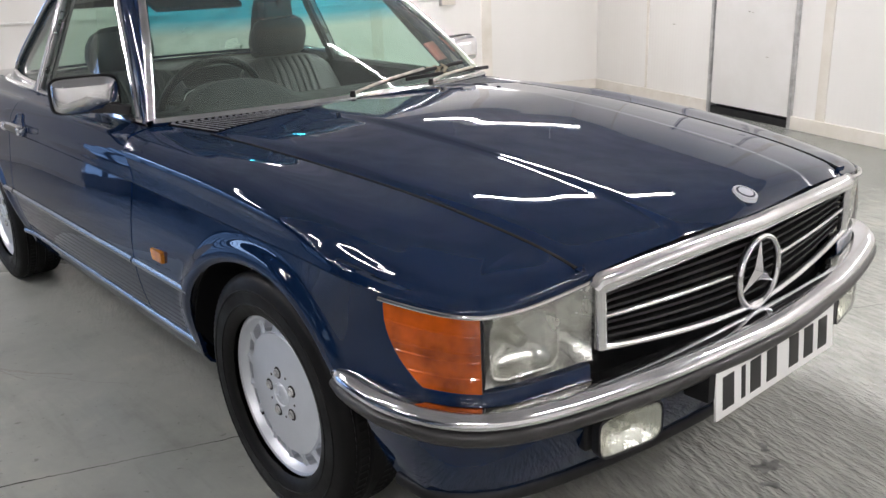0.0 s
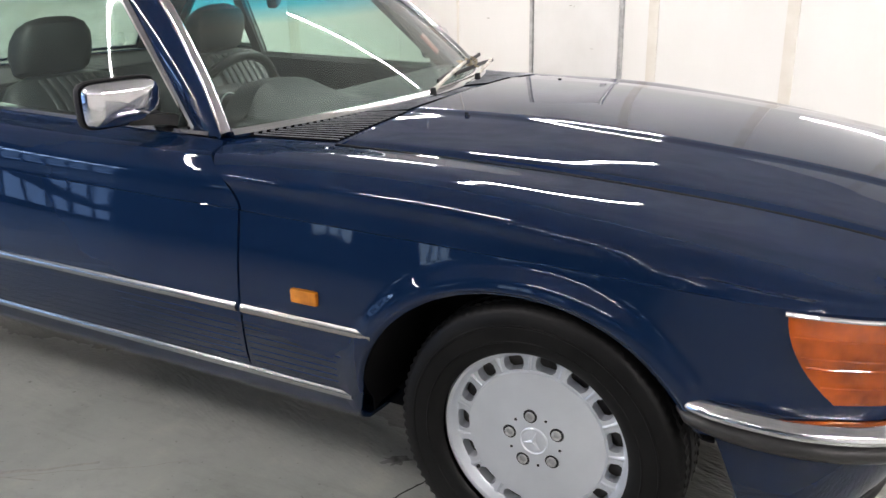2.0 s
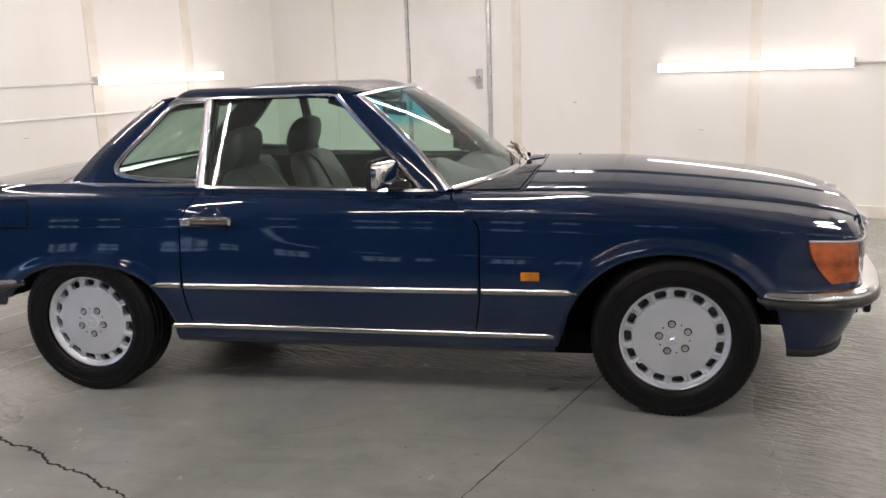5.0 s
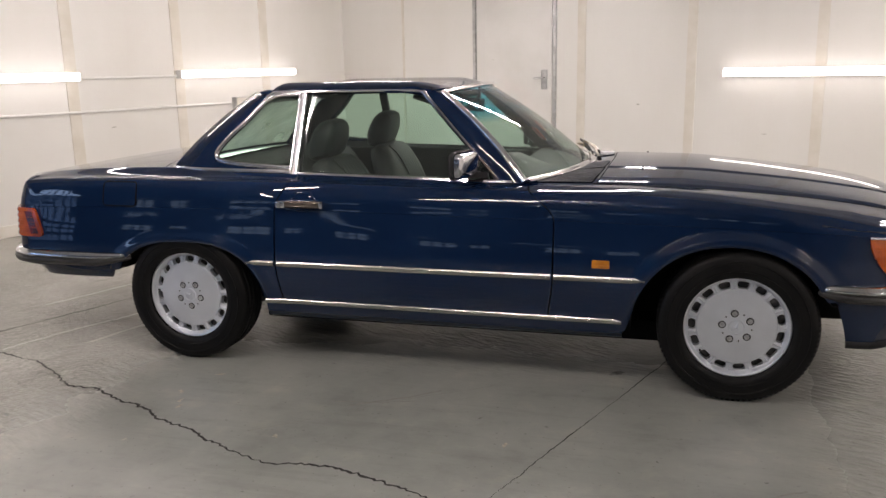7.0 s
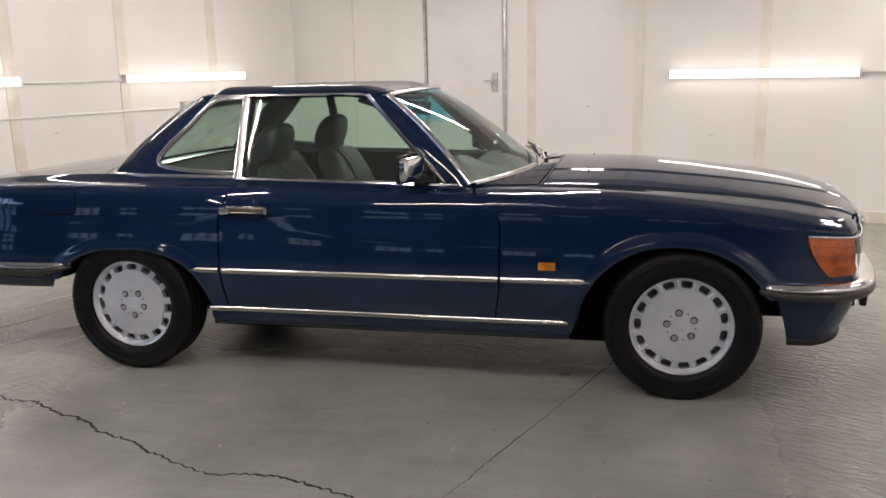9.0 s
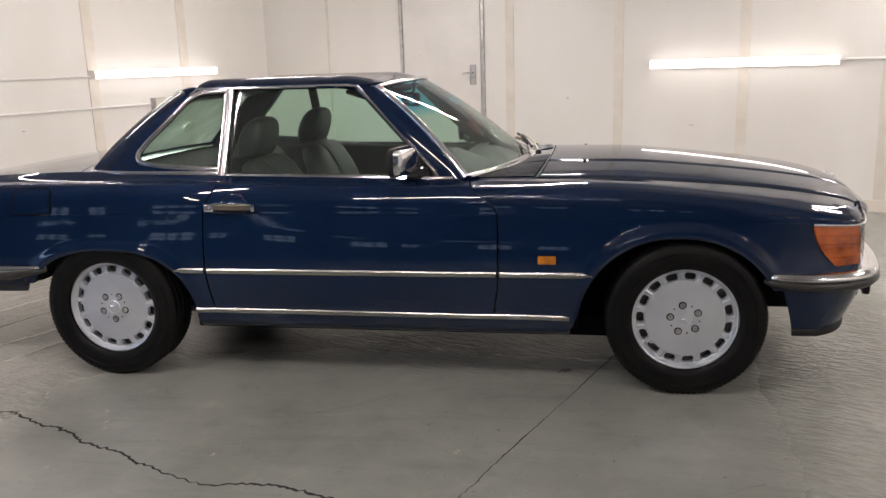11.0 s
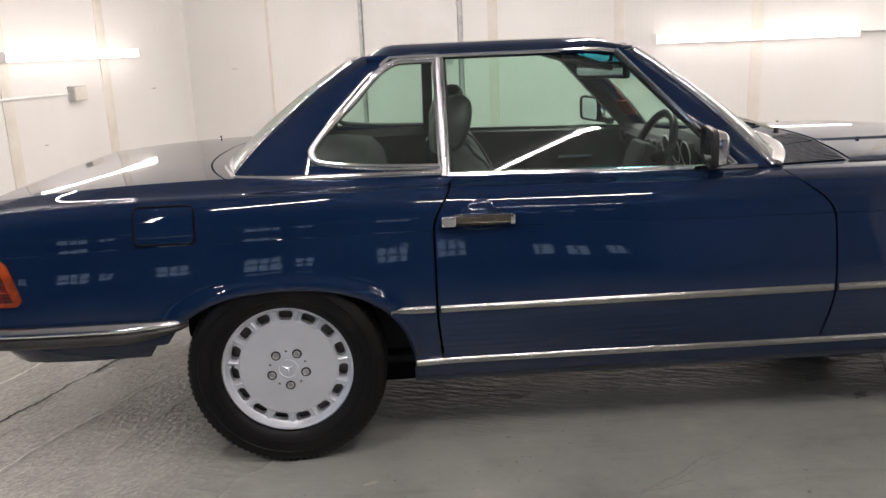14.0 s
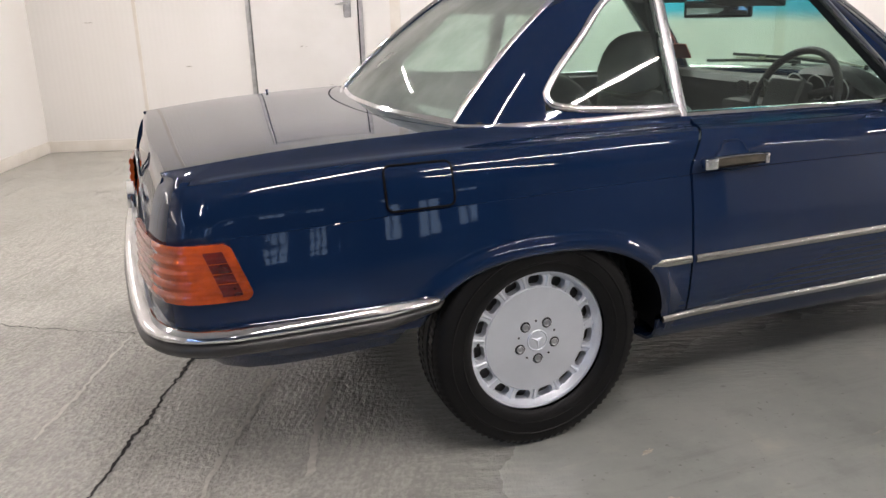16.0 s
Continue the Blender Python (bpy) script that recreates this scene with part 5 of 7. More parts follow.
def qw_path(off=0.0):
    """Round the quarter window: up the slanted edge, along the top, and back along the bottom."""
    pts = [(-0.722, 1.238), (-0.835, 1.236), (-0.868, 1.226), (-0.990, 1.115), (-1.108, 0.998), (-1.127, 0.968), (-1.115, 0.944), (-1.06, 0.930), (-0.90, 0.917), (-0.722, 0.911)]
    f = bend([(x, 0, z) for x, z in pts], 60)
    return [Vector((p.x, -side_y(p.x, p.z) - 0.006 - off, p.z)) for p in f]


def quarter_glass():
    rows = []
    for i in range(16):
        z = 0.918 + (1.236 - 0.918) * i / 15
        x0 = WIN_X(max(0.93, min(1.243, z)))
        rows.append([Vector((x0 + (-0.715 - x0) * k / 8, -side_y(x0 + (-0.715 - x0) * k / 8, z) + 0.006, z)) for k in range(9)])
    return sheet(rows)


def door_glass():
    rows = []
    for i in range(13):
        v = i / 12
        rows.append([])
        for k in range(17):
            u = k / 16
            a = Vector((-0.700, 0, 0.880)).lerp(Vector((-0.700, 0, 1.240)), v)
            b = pillar_back(v)
            x, z = a.x + (b.x - a.x) * u, a.z + (b.z - a.z) * u
            rows[-1].append(Vector((x, -side_y(x, z) + 0.012 + 0.012 * smooth(0.6, 1, u), z)))
    return sheet(rows)


for s, b in ((0, lambda f: f()), (1, lambda f: mirror(f()))):
    q = glass_part("quarter_window", b(quarter_glass), GLASS, hardtop)
    part("window_frame", b(lambda: sweep(qw_path(), [(0.012 * math.cos(2 * math.pi * k / 10), 0.010 * math.sin(2 * math.pi * k / 10)) for k in range(10)], (0, 1, 0))), CHROME, q, "", 50)
    glass_part("door_window", b(door_glass), GLASS, doors[s])


def b_post():
    path = [Vector((-0.711, -side_y(-0.711, z) - 0.006, z)) for z in np.linspace(0.884, 1.243, 9)]
    return sweep(path, [(0.016 * math.cos(math.pi * k / 10), -0.008 + 0.015 * math.sin(math.pi * k / 10)) for k in range(10, -1, -1)] + [(0.012, -0.022), (-0.012, -0.022)], (0, -1, 0.0))


def b_post_inner():
    path = [Vector((-0.705, -side_y(-0.711, z) + 0.030, z)) for z in np.linspace(0.86, 1.245, 9)]
    return sweep(path, [(-0.022, -0.012), (-0.022, 0.006), (0.022, 0.006), (0.022, -0.012)], (0, -1, 0.0))


def post_bead(dx, r=0.0040):
    def f():
        path = [Vector((-0.711 + dx, -side_y(-0.711 + dx, z) - 0.009, z)) for z in np.linspace(0.886, 1.241, 9)]
        return sweep(path, [(r * math.cos(2 * math.pi * k / 10), r * math.sin(2 * math.pi * k / 10)) for k in range(10)], (0, -1, 0))

    return f


both("b_post", b_post, SATIN, parent=hardtop)
both("post_trim", post_bead(0.0150), CHROME, parent=hardtop)
both("post_trim", post_bead(-0.0150), CHROME, parent=hardtop)
both("b_post_lining", b_post_inner, DASH, parent=hardtop)


def gutter():
    path = [pillar_back(0.985) + Vector((0.0, 0, 0.004))]
    path += [Vector((x, -side_y(x, 1.248) - 0.010, 1.249)) for x in np.linspace(-0.18, -0.80, 14)]
    path += [Vector((WIN_X(z) - 0.012, -side_y(WIN_X(z), z) - 0.006, z + 0.005)) for z in (1.243, 1.22)]
    return sweep(path, [(0.007 * math.cos(2 * math.pi * k / 8), 0.006 * math.sin(2 * math.pi * k / 8)) for k in range(8)], (0, 0, 1))


def roof_side():
    """Band between the gutter and the roof."""
    rows = []
    for i in range(17):
        x = -0.10 - 0.84 * i / 16
        rows.append([Vector((x, -side_y(x, 1.246) + 0.02, 1.236)), Vector((x, -side_y(x, 1.246) - 0.006, 1.243)), Vector((x, -side_y(x, 1.25) - 0.004, 1.252)), Vector((x, -0.545 + 0.05 * smooth(-0.6, -1.0, x) + 0.03 * (1 - smooth(0.1, 0.3, -x)), 1.262 - 0.02 * smooth(0.75, 1.0, -x)))])
    return sheet(rows, 0.004)


both("gutter", gutter, CHROME, parent=hardtop)
both("roof_rail", roof_side, PAINT, parent=hardtop)


def rear_glass_point(u, v):
    a = rear_base(0.60 * u)
    a = Vector((a.x + 0.012, a.y, 0.902))
    b = Vector((-1.03 + 0.045 * u * u, 0.475 * u, 1.238 - 0.004 * u * u))
    p = a.lerp(b, v)
    return p + Vector((-0.03, 0, 0.02)) * (4 * v * (1 - v) * 0.5)


rear_window = glass_part("rear_window", sheet([[rear_glass_point(-1 + 2 * i / 24, j / 10) for j in range(11)] for i in range(25)]), REAR_GLASS, hardtop, "green tinted curved rear window")
for s in (-1, 1):
    chrome_line([rear_glass_point(s, j / 12) + Vector((-0.004, s * 0.006, 0.004)) for j in range(13)], 0.011, 0.011, rear_window, name="side_frame", up=(1, 0, 0))
chrome_line([rear_glass_point(-1 + 2 * i / 24, 1.0) + Vector((0.002, 0, 0.003)) for i in range(25)], 0.010, 0.010, rear_window, name="upper_frame")
# chrome base of the hardtop, all round
base = [Vector((x, -side_y(x, 0.892) - 0.006, 0.8925)) for x in np.linspace(-0.722, -1.20, 10)]
tail = [rear_base(-0.64 + 1.28 * i / 28) + Vector((-0.002, 0, 0.002)) for i in range(29)]
ring = base + tail + [Vector((p.x, -p.y, p.z)) for p in base[::-1]]
chrome_line([ring[0]] + bend(ring, 90), 0.013, 0.0125, hardtop, name="base_trim")
chrome_line([p + Vector((-0.020, 0, -0.002)) for p in tail], 0.014, 0.010, hardtop, BLACK, "base_seal")
# lower frame band of the rear window
part("lower_frame", sheet([[rear_base(-0.61 + 1.22 * i / 24) + Vector((0.004, 0, 0.010)), rear_glass_point(-1 + 2 * i / 24, 0.03)] for i in range(25)], 0.004), CHROME, rear_window)


# ---- bright trim along the flanks ----
def flank_y(section, t, z):
    """Half width of the flank at a height."""
    low, high = section(t)
    pts = [hermite(low, k / 30) for k in range(31)] + [hermite(high, k / 30) for k in range(1, 31)]
    for a, b in zip(pts, pts[1:]):
        if a.z <= z <= b.z:
            u = (z - a.z) / max(1e-6, b.z - a.z)
            return -(a.y + (b.y - a.y) * u)
    return -pts[0].y


STRIP = [(-0.004, -0.0155), (0.004, -0.0150), (0.009, -0.008), (0.0105, 0.0), (0.009, 0.008), (0.004, 0.0150), (-0.004, 0.0155)]


def strip(section, t0, t1, z, x_of):
    def f():
        path = [Vector((x_of(t), -flank_y(section, t, z), z)) for t in np.linspace(t0, t1, 14)]
        if path[0].x > path[-1].x:
            path = path[::-1]
        return sweep(path, [(o, w * 0.76) for o, w in STRIP])

    return f


both("rub_strip", strip(section_f, 0.506, 0.872, 0.4945, lambda t: t), STRIP_BRIGHT)
both("rub_strip", strip(section_d, -0.747, 0.491, 0.4945, lambda t: t), STRIP_BRIGHT)
both("rub_strip", strip(section_r, 0.764, 0.900, 0.4955, lambda t: -t), STRIP_BRIGHT)


def flank_rib(section, t0, t1, z, x_of):
    """One raised rib of the lower cladding."""
    def f():
        path = [Vector((x_of(t), -flank_y(section, t, z) + 0.0010, z)) for t in np.linspace(t0, t1, 8)]
        if path[0].x > path[-1].x:
            path = path[::-1]
        return sweep(path, [(-0.002, -0.0045), (0.0006, -0.0038), (0.0015, 0.0), (0.0006, 0.0038), (-0.002, 0.0045)])

    return f


for k in range(7):
    rz = 0.342 + 0.0195 * k
    fx = ARCH_F[0] - ARCH_F[2] * (1 - (max(0, rz - ARCH_F[1]) / ARCH_F[3]) ** ARCH_F[4]) ** (1 / ARCH_F[4]) - 0.012
    rx = -ARCH_R[0] - ARCH_R[2] * (1 - (max(0, rz - ARCH_R[1]) / ARCH_R[3]) ** ARCH_R[4]) ** (1 / ARCH_R[4]) - 0.012
    both("cladding_rib", flank_rib(section_f, 0.500, fx, rz, lambda t: t), PAINT)
    both("cladding_rib", flank_rib(section_d, -0.736, 0.474, rz, lambda t: t), PAINT)
    both("cladding_rib", flank_rib(section_r, 0.764 - 0.014 * (1 - smooth(0.27, 0.5, rz)), rx, rz, lambda t: -t), PAINT)


def sill_trim():
    path = [Vector((x, -0.826 - 0.012 * smooth(-0.72, -0.81, x), 0.305 + 0.004 * smooth(0.8, -0.9, x))) for x in np.linspace(-0.830, 0.782, 24)]
    return sweep(path, [(o * 0.8, w * 0.66) for o, w in STRIP])


both("sill_trim", sill_trim, STRIP_BRIGHT)


def belt_trim():
    path = [Vector((x, -0.712 + 0.02 * smooth(0.1, 0.35, x), BELT_Z(x) + 0.003)) for x in np.linspace(-0.700, 0.300, 18)]
    return sweep(path, [(-0.022, -0.008), (0.008, -0.009), (0.014, -0.002), (0.010, 0.007), (-0.004, 0.010), (-0.022, 0.008)])


for s, b in ((0, lambda f: f()), (1, lambda f: mirror(f()))):
    part("belt_trim", b(belt_trim), CHROME, doors[s])


def handle_ring(hx, hz, n=32):
    """Rounded outline of the handle's surround, standing on the door skin."""
    out = []
    for k in range(n):
        th = 2 * math.pi * k / n
        c, q = math.cos(th), math.sin(th)
        x = -0.622 + hx * math.copysign(abs(c) ** 0.3, c)
        z = 0.767 + hz * math.copysign(abs(q) ** 0.6, q)
        out.append(Vector((x, -flank_y(section_d, x, z) - 0.014, z)))
    return out


def handle_frame():
    return sweep(handle_ring(0.110, 0.0135), [(0.0038 * math.cos(2 * math.pi * k / 8), 0.016 * math.sin(2 * math.pi * k / 8)) for k in range(8)], (0, 1, 0), closed=True)


def handle_grip():
    bm = bmesh.new()
    box(bm, -0.694, -0.524, -0.872, -0.842, 0.7575, 0.7790, 0.0085, 3)
    return bm


def handle_cap(x0, x1):
    bm = bmesh.new()
    box(bm, x0, x1, -0.8750, -0.845, 0.7505, 0.7830, 0.0095, 4)
    return bm


def handle_lock():
    bm = cyl(bmesh.new(), Matrix.Translation((-0.713, -0.872, 0.767)) @ pose(0, 0, 0, 90, 0, 0), 0.0135, 0.0115, 0.008, 20)
    cyl(bm, Matrix.Translation((-0.713, -0.876, 0.767)) @ pose(0, 0, 0, 90, 0, 0), 0.007, 0.006, 0.005, 14)
    return bm


# outline of the finger dish, from its rear end round over the top
DISH = [(-0.064, 0.770), (-0.060, 0.786), (-0.046, 0.797), (-0.036, 0.812), (-0.022, 0.8175), (0.0, 0.8185), (0.024, 0.8175), (0.035, 0.810), (0.041, 0.796), (0.052, 0.786), (0.058, 0.770), (0.052, 0.750), (0.038, 0.7385), (0.0, 0.735), (-0.038, 0.7385), (-0.056, 0.750), (-0.064, 0.770)]


def dish_edge(k=1.0, d=0.0):
    ring = bend([(x, 0, z) for x, z in DISH], 65)[:-1]
    out = []
    for p in ring:
        x, z = -0.611 + p.x * k, 0.772 + (p.z - 0.772) * k
        out.append(Vector((x, -flank_y(section_d, x, z) - d, z)))
    return out


def dish_lip():
    return sweep(dish_edge(), [(0.0040 * math.cos(2 * math.pi * k / 8), 0.0046 * math.sin(2 * math.pi * k / 8)) for k in range(8)], (0, 1, 0), closed=True)


def handle_dish():
    """Finger dish behind the grip: rolled edge, then a hollow."""
    rings = [dish_edge(k, d) for k, d in ((1.0, 0.0026), (0.95, 0.0020), (0.86, 0.0010), (0.6, 0.0007), (0.3, 0.0007), (0.02, 0.0007))]
    return sheet([r + [r[0]] for r in rings])


for s, b in ((0, lambda f: f()), (1, lambda f: mirror(f()))):
    part("door_handle", b(handle_frame), CHROME, doors[s], "chrome door handle with a dark grip")
    part("grip", b(handle_grip), GRIP, doors[s])
    part("handle_cap", b(lambda: handle_cap(-0.735, -0.690)), CHROME, doors[s])
    part("handle_cap", b(lambda: handle_cap(-0.527, -0.510)), CHROME, doors[s])
    part("lock", b(handle_lock), CHROME, doors[s])
    part("handle_recess", b(handle_dish), PAINT, doors[s])
    part("recess_lip", b(dish_lip), PAINT, doors[s])


# ---- door mirrors ----
def rounded_frame(x, hy, hz, e=0.36, n=36):
    """A rounded rectangle across the car, about the mirror's middle."""
    return [(x, hy * math.copysign(abs(math.cos(th)) ** e, math.cos(th)), hz * math.copysign(abs(math.sin(th)) ** e, math.sin(th))) for th in [2 * math.pi * k / n for k in range(n + 1)]]


def mirror_shell():
    """Rounded chrome cap in front of the black rim."""
    bm = sheet([rounded_frame(*q) for q in ((-0.004, 0.100, 0.054), (0.012, 0.100, 0.054), (0.026, 0.096, 0.051), (0.034, 0.086, 0.043), (0.038, 0.055, 0.026), (0.039, 0.001, 0.001))])
    bmesh.ops.remove_doubles(bm, verts=bm.verts, dist=1e-5)
    return bm


def mirror_rim():
    return sheet([rounded_frame(*q) for q in ((-0.006, 0.098, 0.052), (0.002, 0.105, 0.058), (-0.005, 0.108, 0.061), (-0.016, 0.107, 0.060), (-0.020, 0.104, 0.057), (-0.020, 0.100, 0.053), (-0.011, 0.098, 0.052), (-0.011, 0.001, 0.001))])


def mirror_pane():
    return sheet([rounded_frame(*q) for q in ((-0.0115, 0.097, 0.051), (-0.0135, 0.096, 0.050), (-0.0135, 0.001, 0.001))])


def mirror_foot():
    return sweep([(0.12, -0.79, 0.903), (0.135, -0.76, 0.900), (0.16, -0.725, 0.898), (0.18, -0.69, 0.890)], [(-0.022, -0.014), (0.022, -0.014), (0.018, 0.012), (-0.018, 0.012)])


SWEPT = Matrix.Translation((0.112, -0.802, 0.946)) @ pose(0, 0, 0, 0, 0, -11)


def swept(f):
    def g():
        bm = f()
        bmesh.ops.transform(bm, matrix=SWEPT, verts=bm.verts)
        return bm

    return g


mirror_shell, mirror_rim, mirror_pane = swept(mirror_shell), swept(mirror_rim), swept(mirror_pane)
for s, b in ((0, lambda f: f()), (1, lambda f: mirror(f()))):
    dm = part("door_mirror", b(mirror_shell), CHROME, doors[s], "chrome door mirror")
    part("mirror_rim", b(mirror_rim), BLACK, doors[s])
    part("mirror_pane", b(mirror_pane), MIRROR, doors[s])
    part("mirror_foot", b(mirror_foot), BLACK, doors[s])


# ---- bumpers ----
def plan(pts, n, z):
    p = bend([(x, y, z) for x, y in pts], n)
    return p


FB = [(1.548, -0.825), (1.560, -0.850), (1.70, -0.858), (1.80, -0.838), (1.885, -0.790), (1.945, -0.700), (1.985, -0.560), (2.030, -0.300), (2.052, 0.0)]
RB = [(-1.543, -0.838), (-1.557, -0.866), (-1.80, -0.876), (-2.03, -0.872), (-2.130, -0.850), (-2.205, -0.790), (-2.240, -0.700), (-2.262, -0.40), (-2.270, 0.0)]


def whole(pts):
    return pts + [(x, -y) for x, y in pts[-2::-1]]


def bumper(pts, name, reach, least, label):
    """Chrome upper bead with a flange to the body, rubber lower strip."""
    path = plan(whole(pts), 80, 0.482)
    prof = [(-0.05, 0.026), (-0.010, 0.031), (0.010, 0.027), (0.020, 0.019), (0.025, 0.010), (0.025, 0.003), (0.021, -0.001), (0.004, -0.002), (-0.02, -0.002)]
    low = [(-0.02, -0.003), (0.014, -0.003), (0.026, -0.006), (0.030, -0.016), (0.027, -0.026), (0.018, -0.036), (0.0, -0.041), (-0.02, -0.038)]
    tip = abs(path[0].x)

    def tapered(bm):
        for v in bm.verts:
            k = smooth(tip - 0.02, tip + reach, abs(v.co.x))
            v.co.z = 0.513 + (v.co.z - 0.513) * (least + (1 - least) * k)
        return bm

    bmp = part(name, tapered(sweep(path, prof)), CHROME, car, label, 60)
    part("rubber_strip", tapered(sweep(path, low)), BUMPER_RUBBER, bmp, "dark rubber strip", 60)
    return bmp


front_bumper = bumper(FB, "front_bumper", 0.10, 0.8, "chrome front bumper with a dark lower strip")
rear_bumper = bumper([(x, -y) for x, y in RB], "rear_bumper", 0.17, 0.58, "chrome rear bumper with a dark lower strip")


# ---- front end ----
def apron():
    """Strip of bodywork under the lamps."""
    rows = []
    for t in np.linspace(1.72, 2.13, 18):
        low, _ = section_f(t)
        q = rim(OUT_F, t, 0.004)
        rows.append([Vector((q.x, -q.y, z)) for z in (0.44, 0.49, 0.520, 0.5265)] + [Vector((rim(OUT_F, t, 0.03).x, -rim(OUT_F, t, 0.03).y, 0.530))])
    return sheet(rows, 0.004)


both("front_apron", apron, PAINT)


def lamp_rows(t0, t1, z0, z1, d, slant=0.0, nt=14, nz=9, crown=0.0):
    """A patch that follows the nose's outline, d proud of it."""
    rows = []
    for i in range(nt + 1):
        row = []
        for j in range(nz + 1):
            v = j / nz
            ta = t0 + slant * (1 - v) ** 1.9
            t = ta + (t1 - ta) * i / nt
            top = z1(t) if callable(z1) else z1
            z = z0 + (top - z0) * v
            q = rim(OUT_F, t, -d - crown * 4 * v * (1 - v) + 0.010 * v * v)
            row.append(Vector((q.x, -q.y, z)))
        rows.append(row)
    return rows


LIP = lambda t: Z_CREASE_F(t) - 0.008


def rounded_lamp(t0, t1, d, slant, thick):
    return sheet(lamp_rows(t0, t1, 0.531, LIP, d, slant, crown=0.004), thick, True)


def head_reflector():
    rows = []
    for i, t in enumerate(np.linspace(1.906, 2.142, 13)):
        row = []
        for j in range(9):
            v = j / 8
            e = 1 - (2 * v - 1) ** 4
            f = 1 - (2 * i / 12 - 1) ** 6
            q = rim(OUT_F, t, 0.012 + 0.060 * e * f)
            row.append(Vector((q.x, -q.y, 0.533 + (LIP(t) - 0.535) * v)))
        rows.append(row)
    return sheet(rows, 0.003)


def bulb_bowl():
    """Round main reflector inside the lamp."""
    q = rim(OUT_F, 2.005, 0.035)
    m = Matrix.Translation((q.x, -q.y, 0.612)) @ pose(0, 0, -0.0, 0, 90, -14)
    rows = []
    for k in range(41):
        th = 2 * math.pi * k / 40
        c, s = math.copysign(abs(math.cos(th)) ** 0.4, math.cos(th)), math.copysign(abs(math.sin(th)) ** 0.4, math.sin(th))
        rows.append([m @ Vector(((r * c, 1.15 * r * s - 0.022, h)) if r > 0.02 else (r * math.cos(th), r * math.sin(th) - 0.022, h)) for r, h in ((0.066, 0.024), (0.063, 0.022), (0.057, 0.0), (0.042, -0.018), (0.018, -0.026), (0.016, 0.006), (0.012, 0.012), (0.0002, 0.014))])
    return sheet(rows)


def lamp_divider():
    rows = []
    for v in np.linspace(0, 1, 6):
        z = 0.531 + (LIP(1.902) - 0.531) * v
        a, b = rim(OUT_F, 1.9008, -0.008 + 0.010 * v * v), rim(OUT_F, 1.9040, -0.008 + 0.010 * v * v)
        rows.append([Vector((a.x, -a.y, z)), Vector((b.x, -b.y, z))])
    return sheet(rows, 0.02)


def lamp_trim():
    pts = []
    for t in np.linspace(1.688, 2.125, 30):
        q = rim(OUT_F, t, -0.003)
        pts.append(Vector((q.x, -q.y, Z_CREASE_F(t) - 0.004)))
    return pipe(pts, 0.0042, 8)


HEADGLASS = glass("fluted_lamp_glass", (0.90, 0.91, 0.90), gloss=0.12)
for b in (lambda f: f(), lambda f: mirror(f())):
    hl = part("headlight", b(head_reflector), REFLECTOR, car, "clear headlight with a bright reflector")
    part("main_reflector", b(bulb_bowl), REFLECTOR, hl)
    g = glass_part("headlight_glass", b(lambda: sheet(lamp_rows(1.9055, 2.146, 0.531, LIP, 0.005, 0.0, crown=0.003))), HEADGLASS, hl)
    for k in range(26):
        t = 1.914 + 0.0086 * k
        q, r = rim(OUT_F, t, -0.0065), rim(OUT_F, t, 0.004)
        bm = sweep([(0.6 * q.x + 0.4 * r.x, -0.6 * q.y - 0.4 * r.y, 0.648), (r.x, -r.y, LIP(t) - 0.006)], [(-0.0010, 0.0), (0.0, 0.0008), (0.0010, 0.0)], (1, 0, 0))
        part("flute", b(lambda: bm), CLEAR, hl)
    part("indicator", b(lambda: rounded_lamp(1.694, 1.9005, 0.006, 0.090, 0.012)), ORANGE, car, "orange wrap-round indicator")
    ind = bpy.data.objects["indicator"] if hl.name == "headlight" else bpy.data.objects["indicator.001"]
    for j in (2, 4, 5, 7):
        part("lens_rib", b(lambda: sweep([r[j] for r in lamp_rows(1.700, 1.897, 0.531, LIP, 0.0065, 0.090, crown=0.004)], [(-0.0016, -0.001), (0.0, 0.0016), (0.0016, -0.001)])), ORANGE, ind)
    part("lamp_divider", b(lamp_divider), BLACK, hl)
    part("lamp_trim", b(lamp_trim), CHROME, hl)


def grille_x(y, z=0.6):
    return 1.950 + 0.040 * (1 - (abs(y) / 0.53) ** 1.5) + 0.05 * (0.66 - z) * 0.3


def grille_top(y):
    return 0.7005 + 0.0145 * (1 - (y / 0.52) ** 2)


def grille_bottom(y):
    return 0.570 - 0.050 * (1 - (abs(y) / 0.52) ** 1.8)


bm = bmesh.new()
box(bm, 1.87, 1.885, -0.53, 0.53, 0.40, 0.73, 0.004)
grille = part("grille", bm, BLACK, car, "black grille in a chrome surround")
top = [Vector((grille_x(y, 0.70) + 0.004, y, grille_top(y))) for y in np.linspace(-0.512, 0.512, 31)]
bot = [Vector((grille_x(y, 0.55) + 0.002, y, grille_bottom(y))) for y in np.linspace(-0.508, 0.508, 31)]
ell = lambda a, b: [(a * math.cos(2 * math.pi * k / 12), b * math.sin(2 * math.pi * k / 12)) for k in range(12)]
part("surround_top", sweep([top[0] + Vector((-0.004, -0.006, -0.01))] + top + [top[-1] + Vector((-0.004, 0.006, -0.01))], ell(0.0225, 0.0165), (1, 0, 0.25)), CHROME, grille, "", 60)
part("surround_bottom", sweep(bot, ell(0.008, 0.011), (1, 0, 0)), CHROME, grille, "", 60)
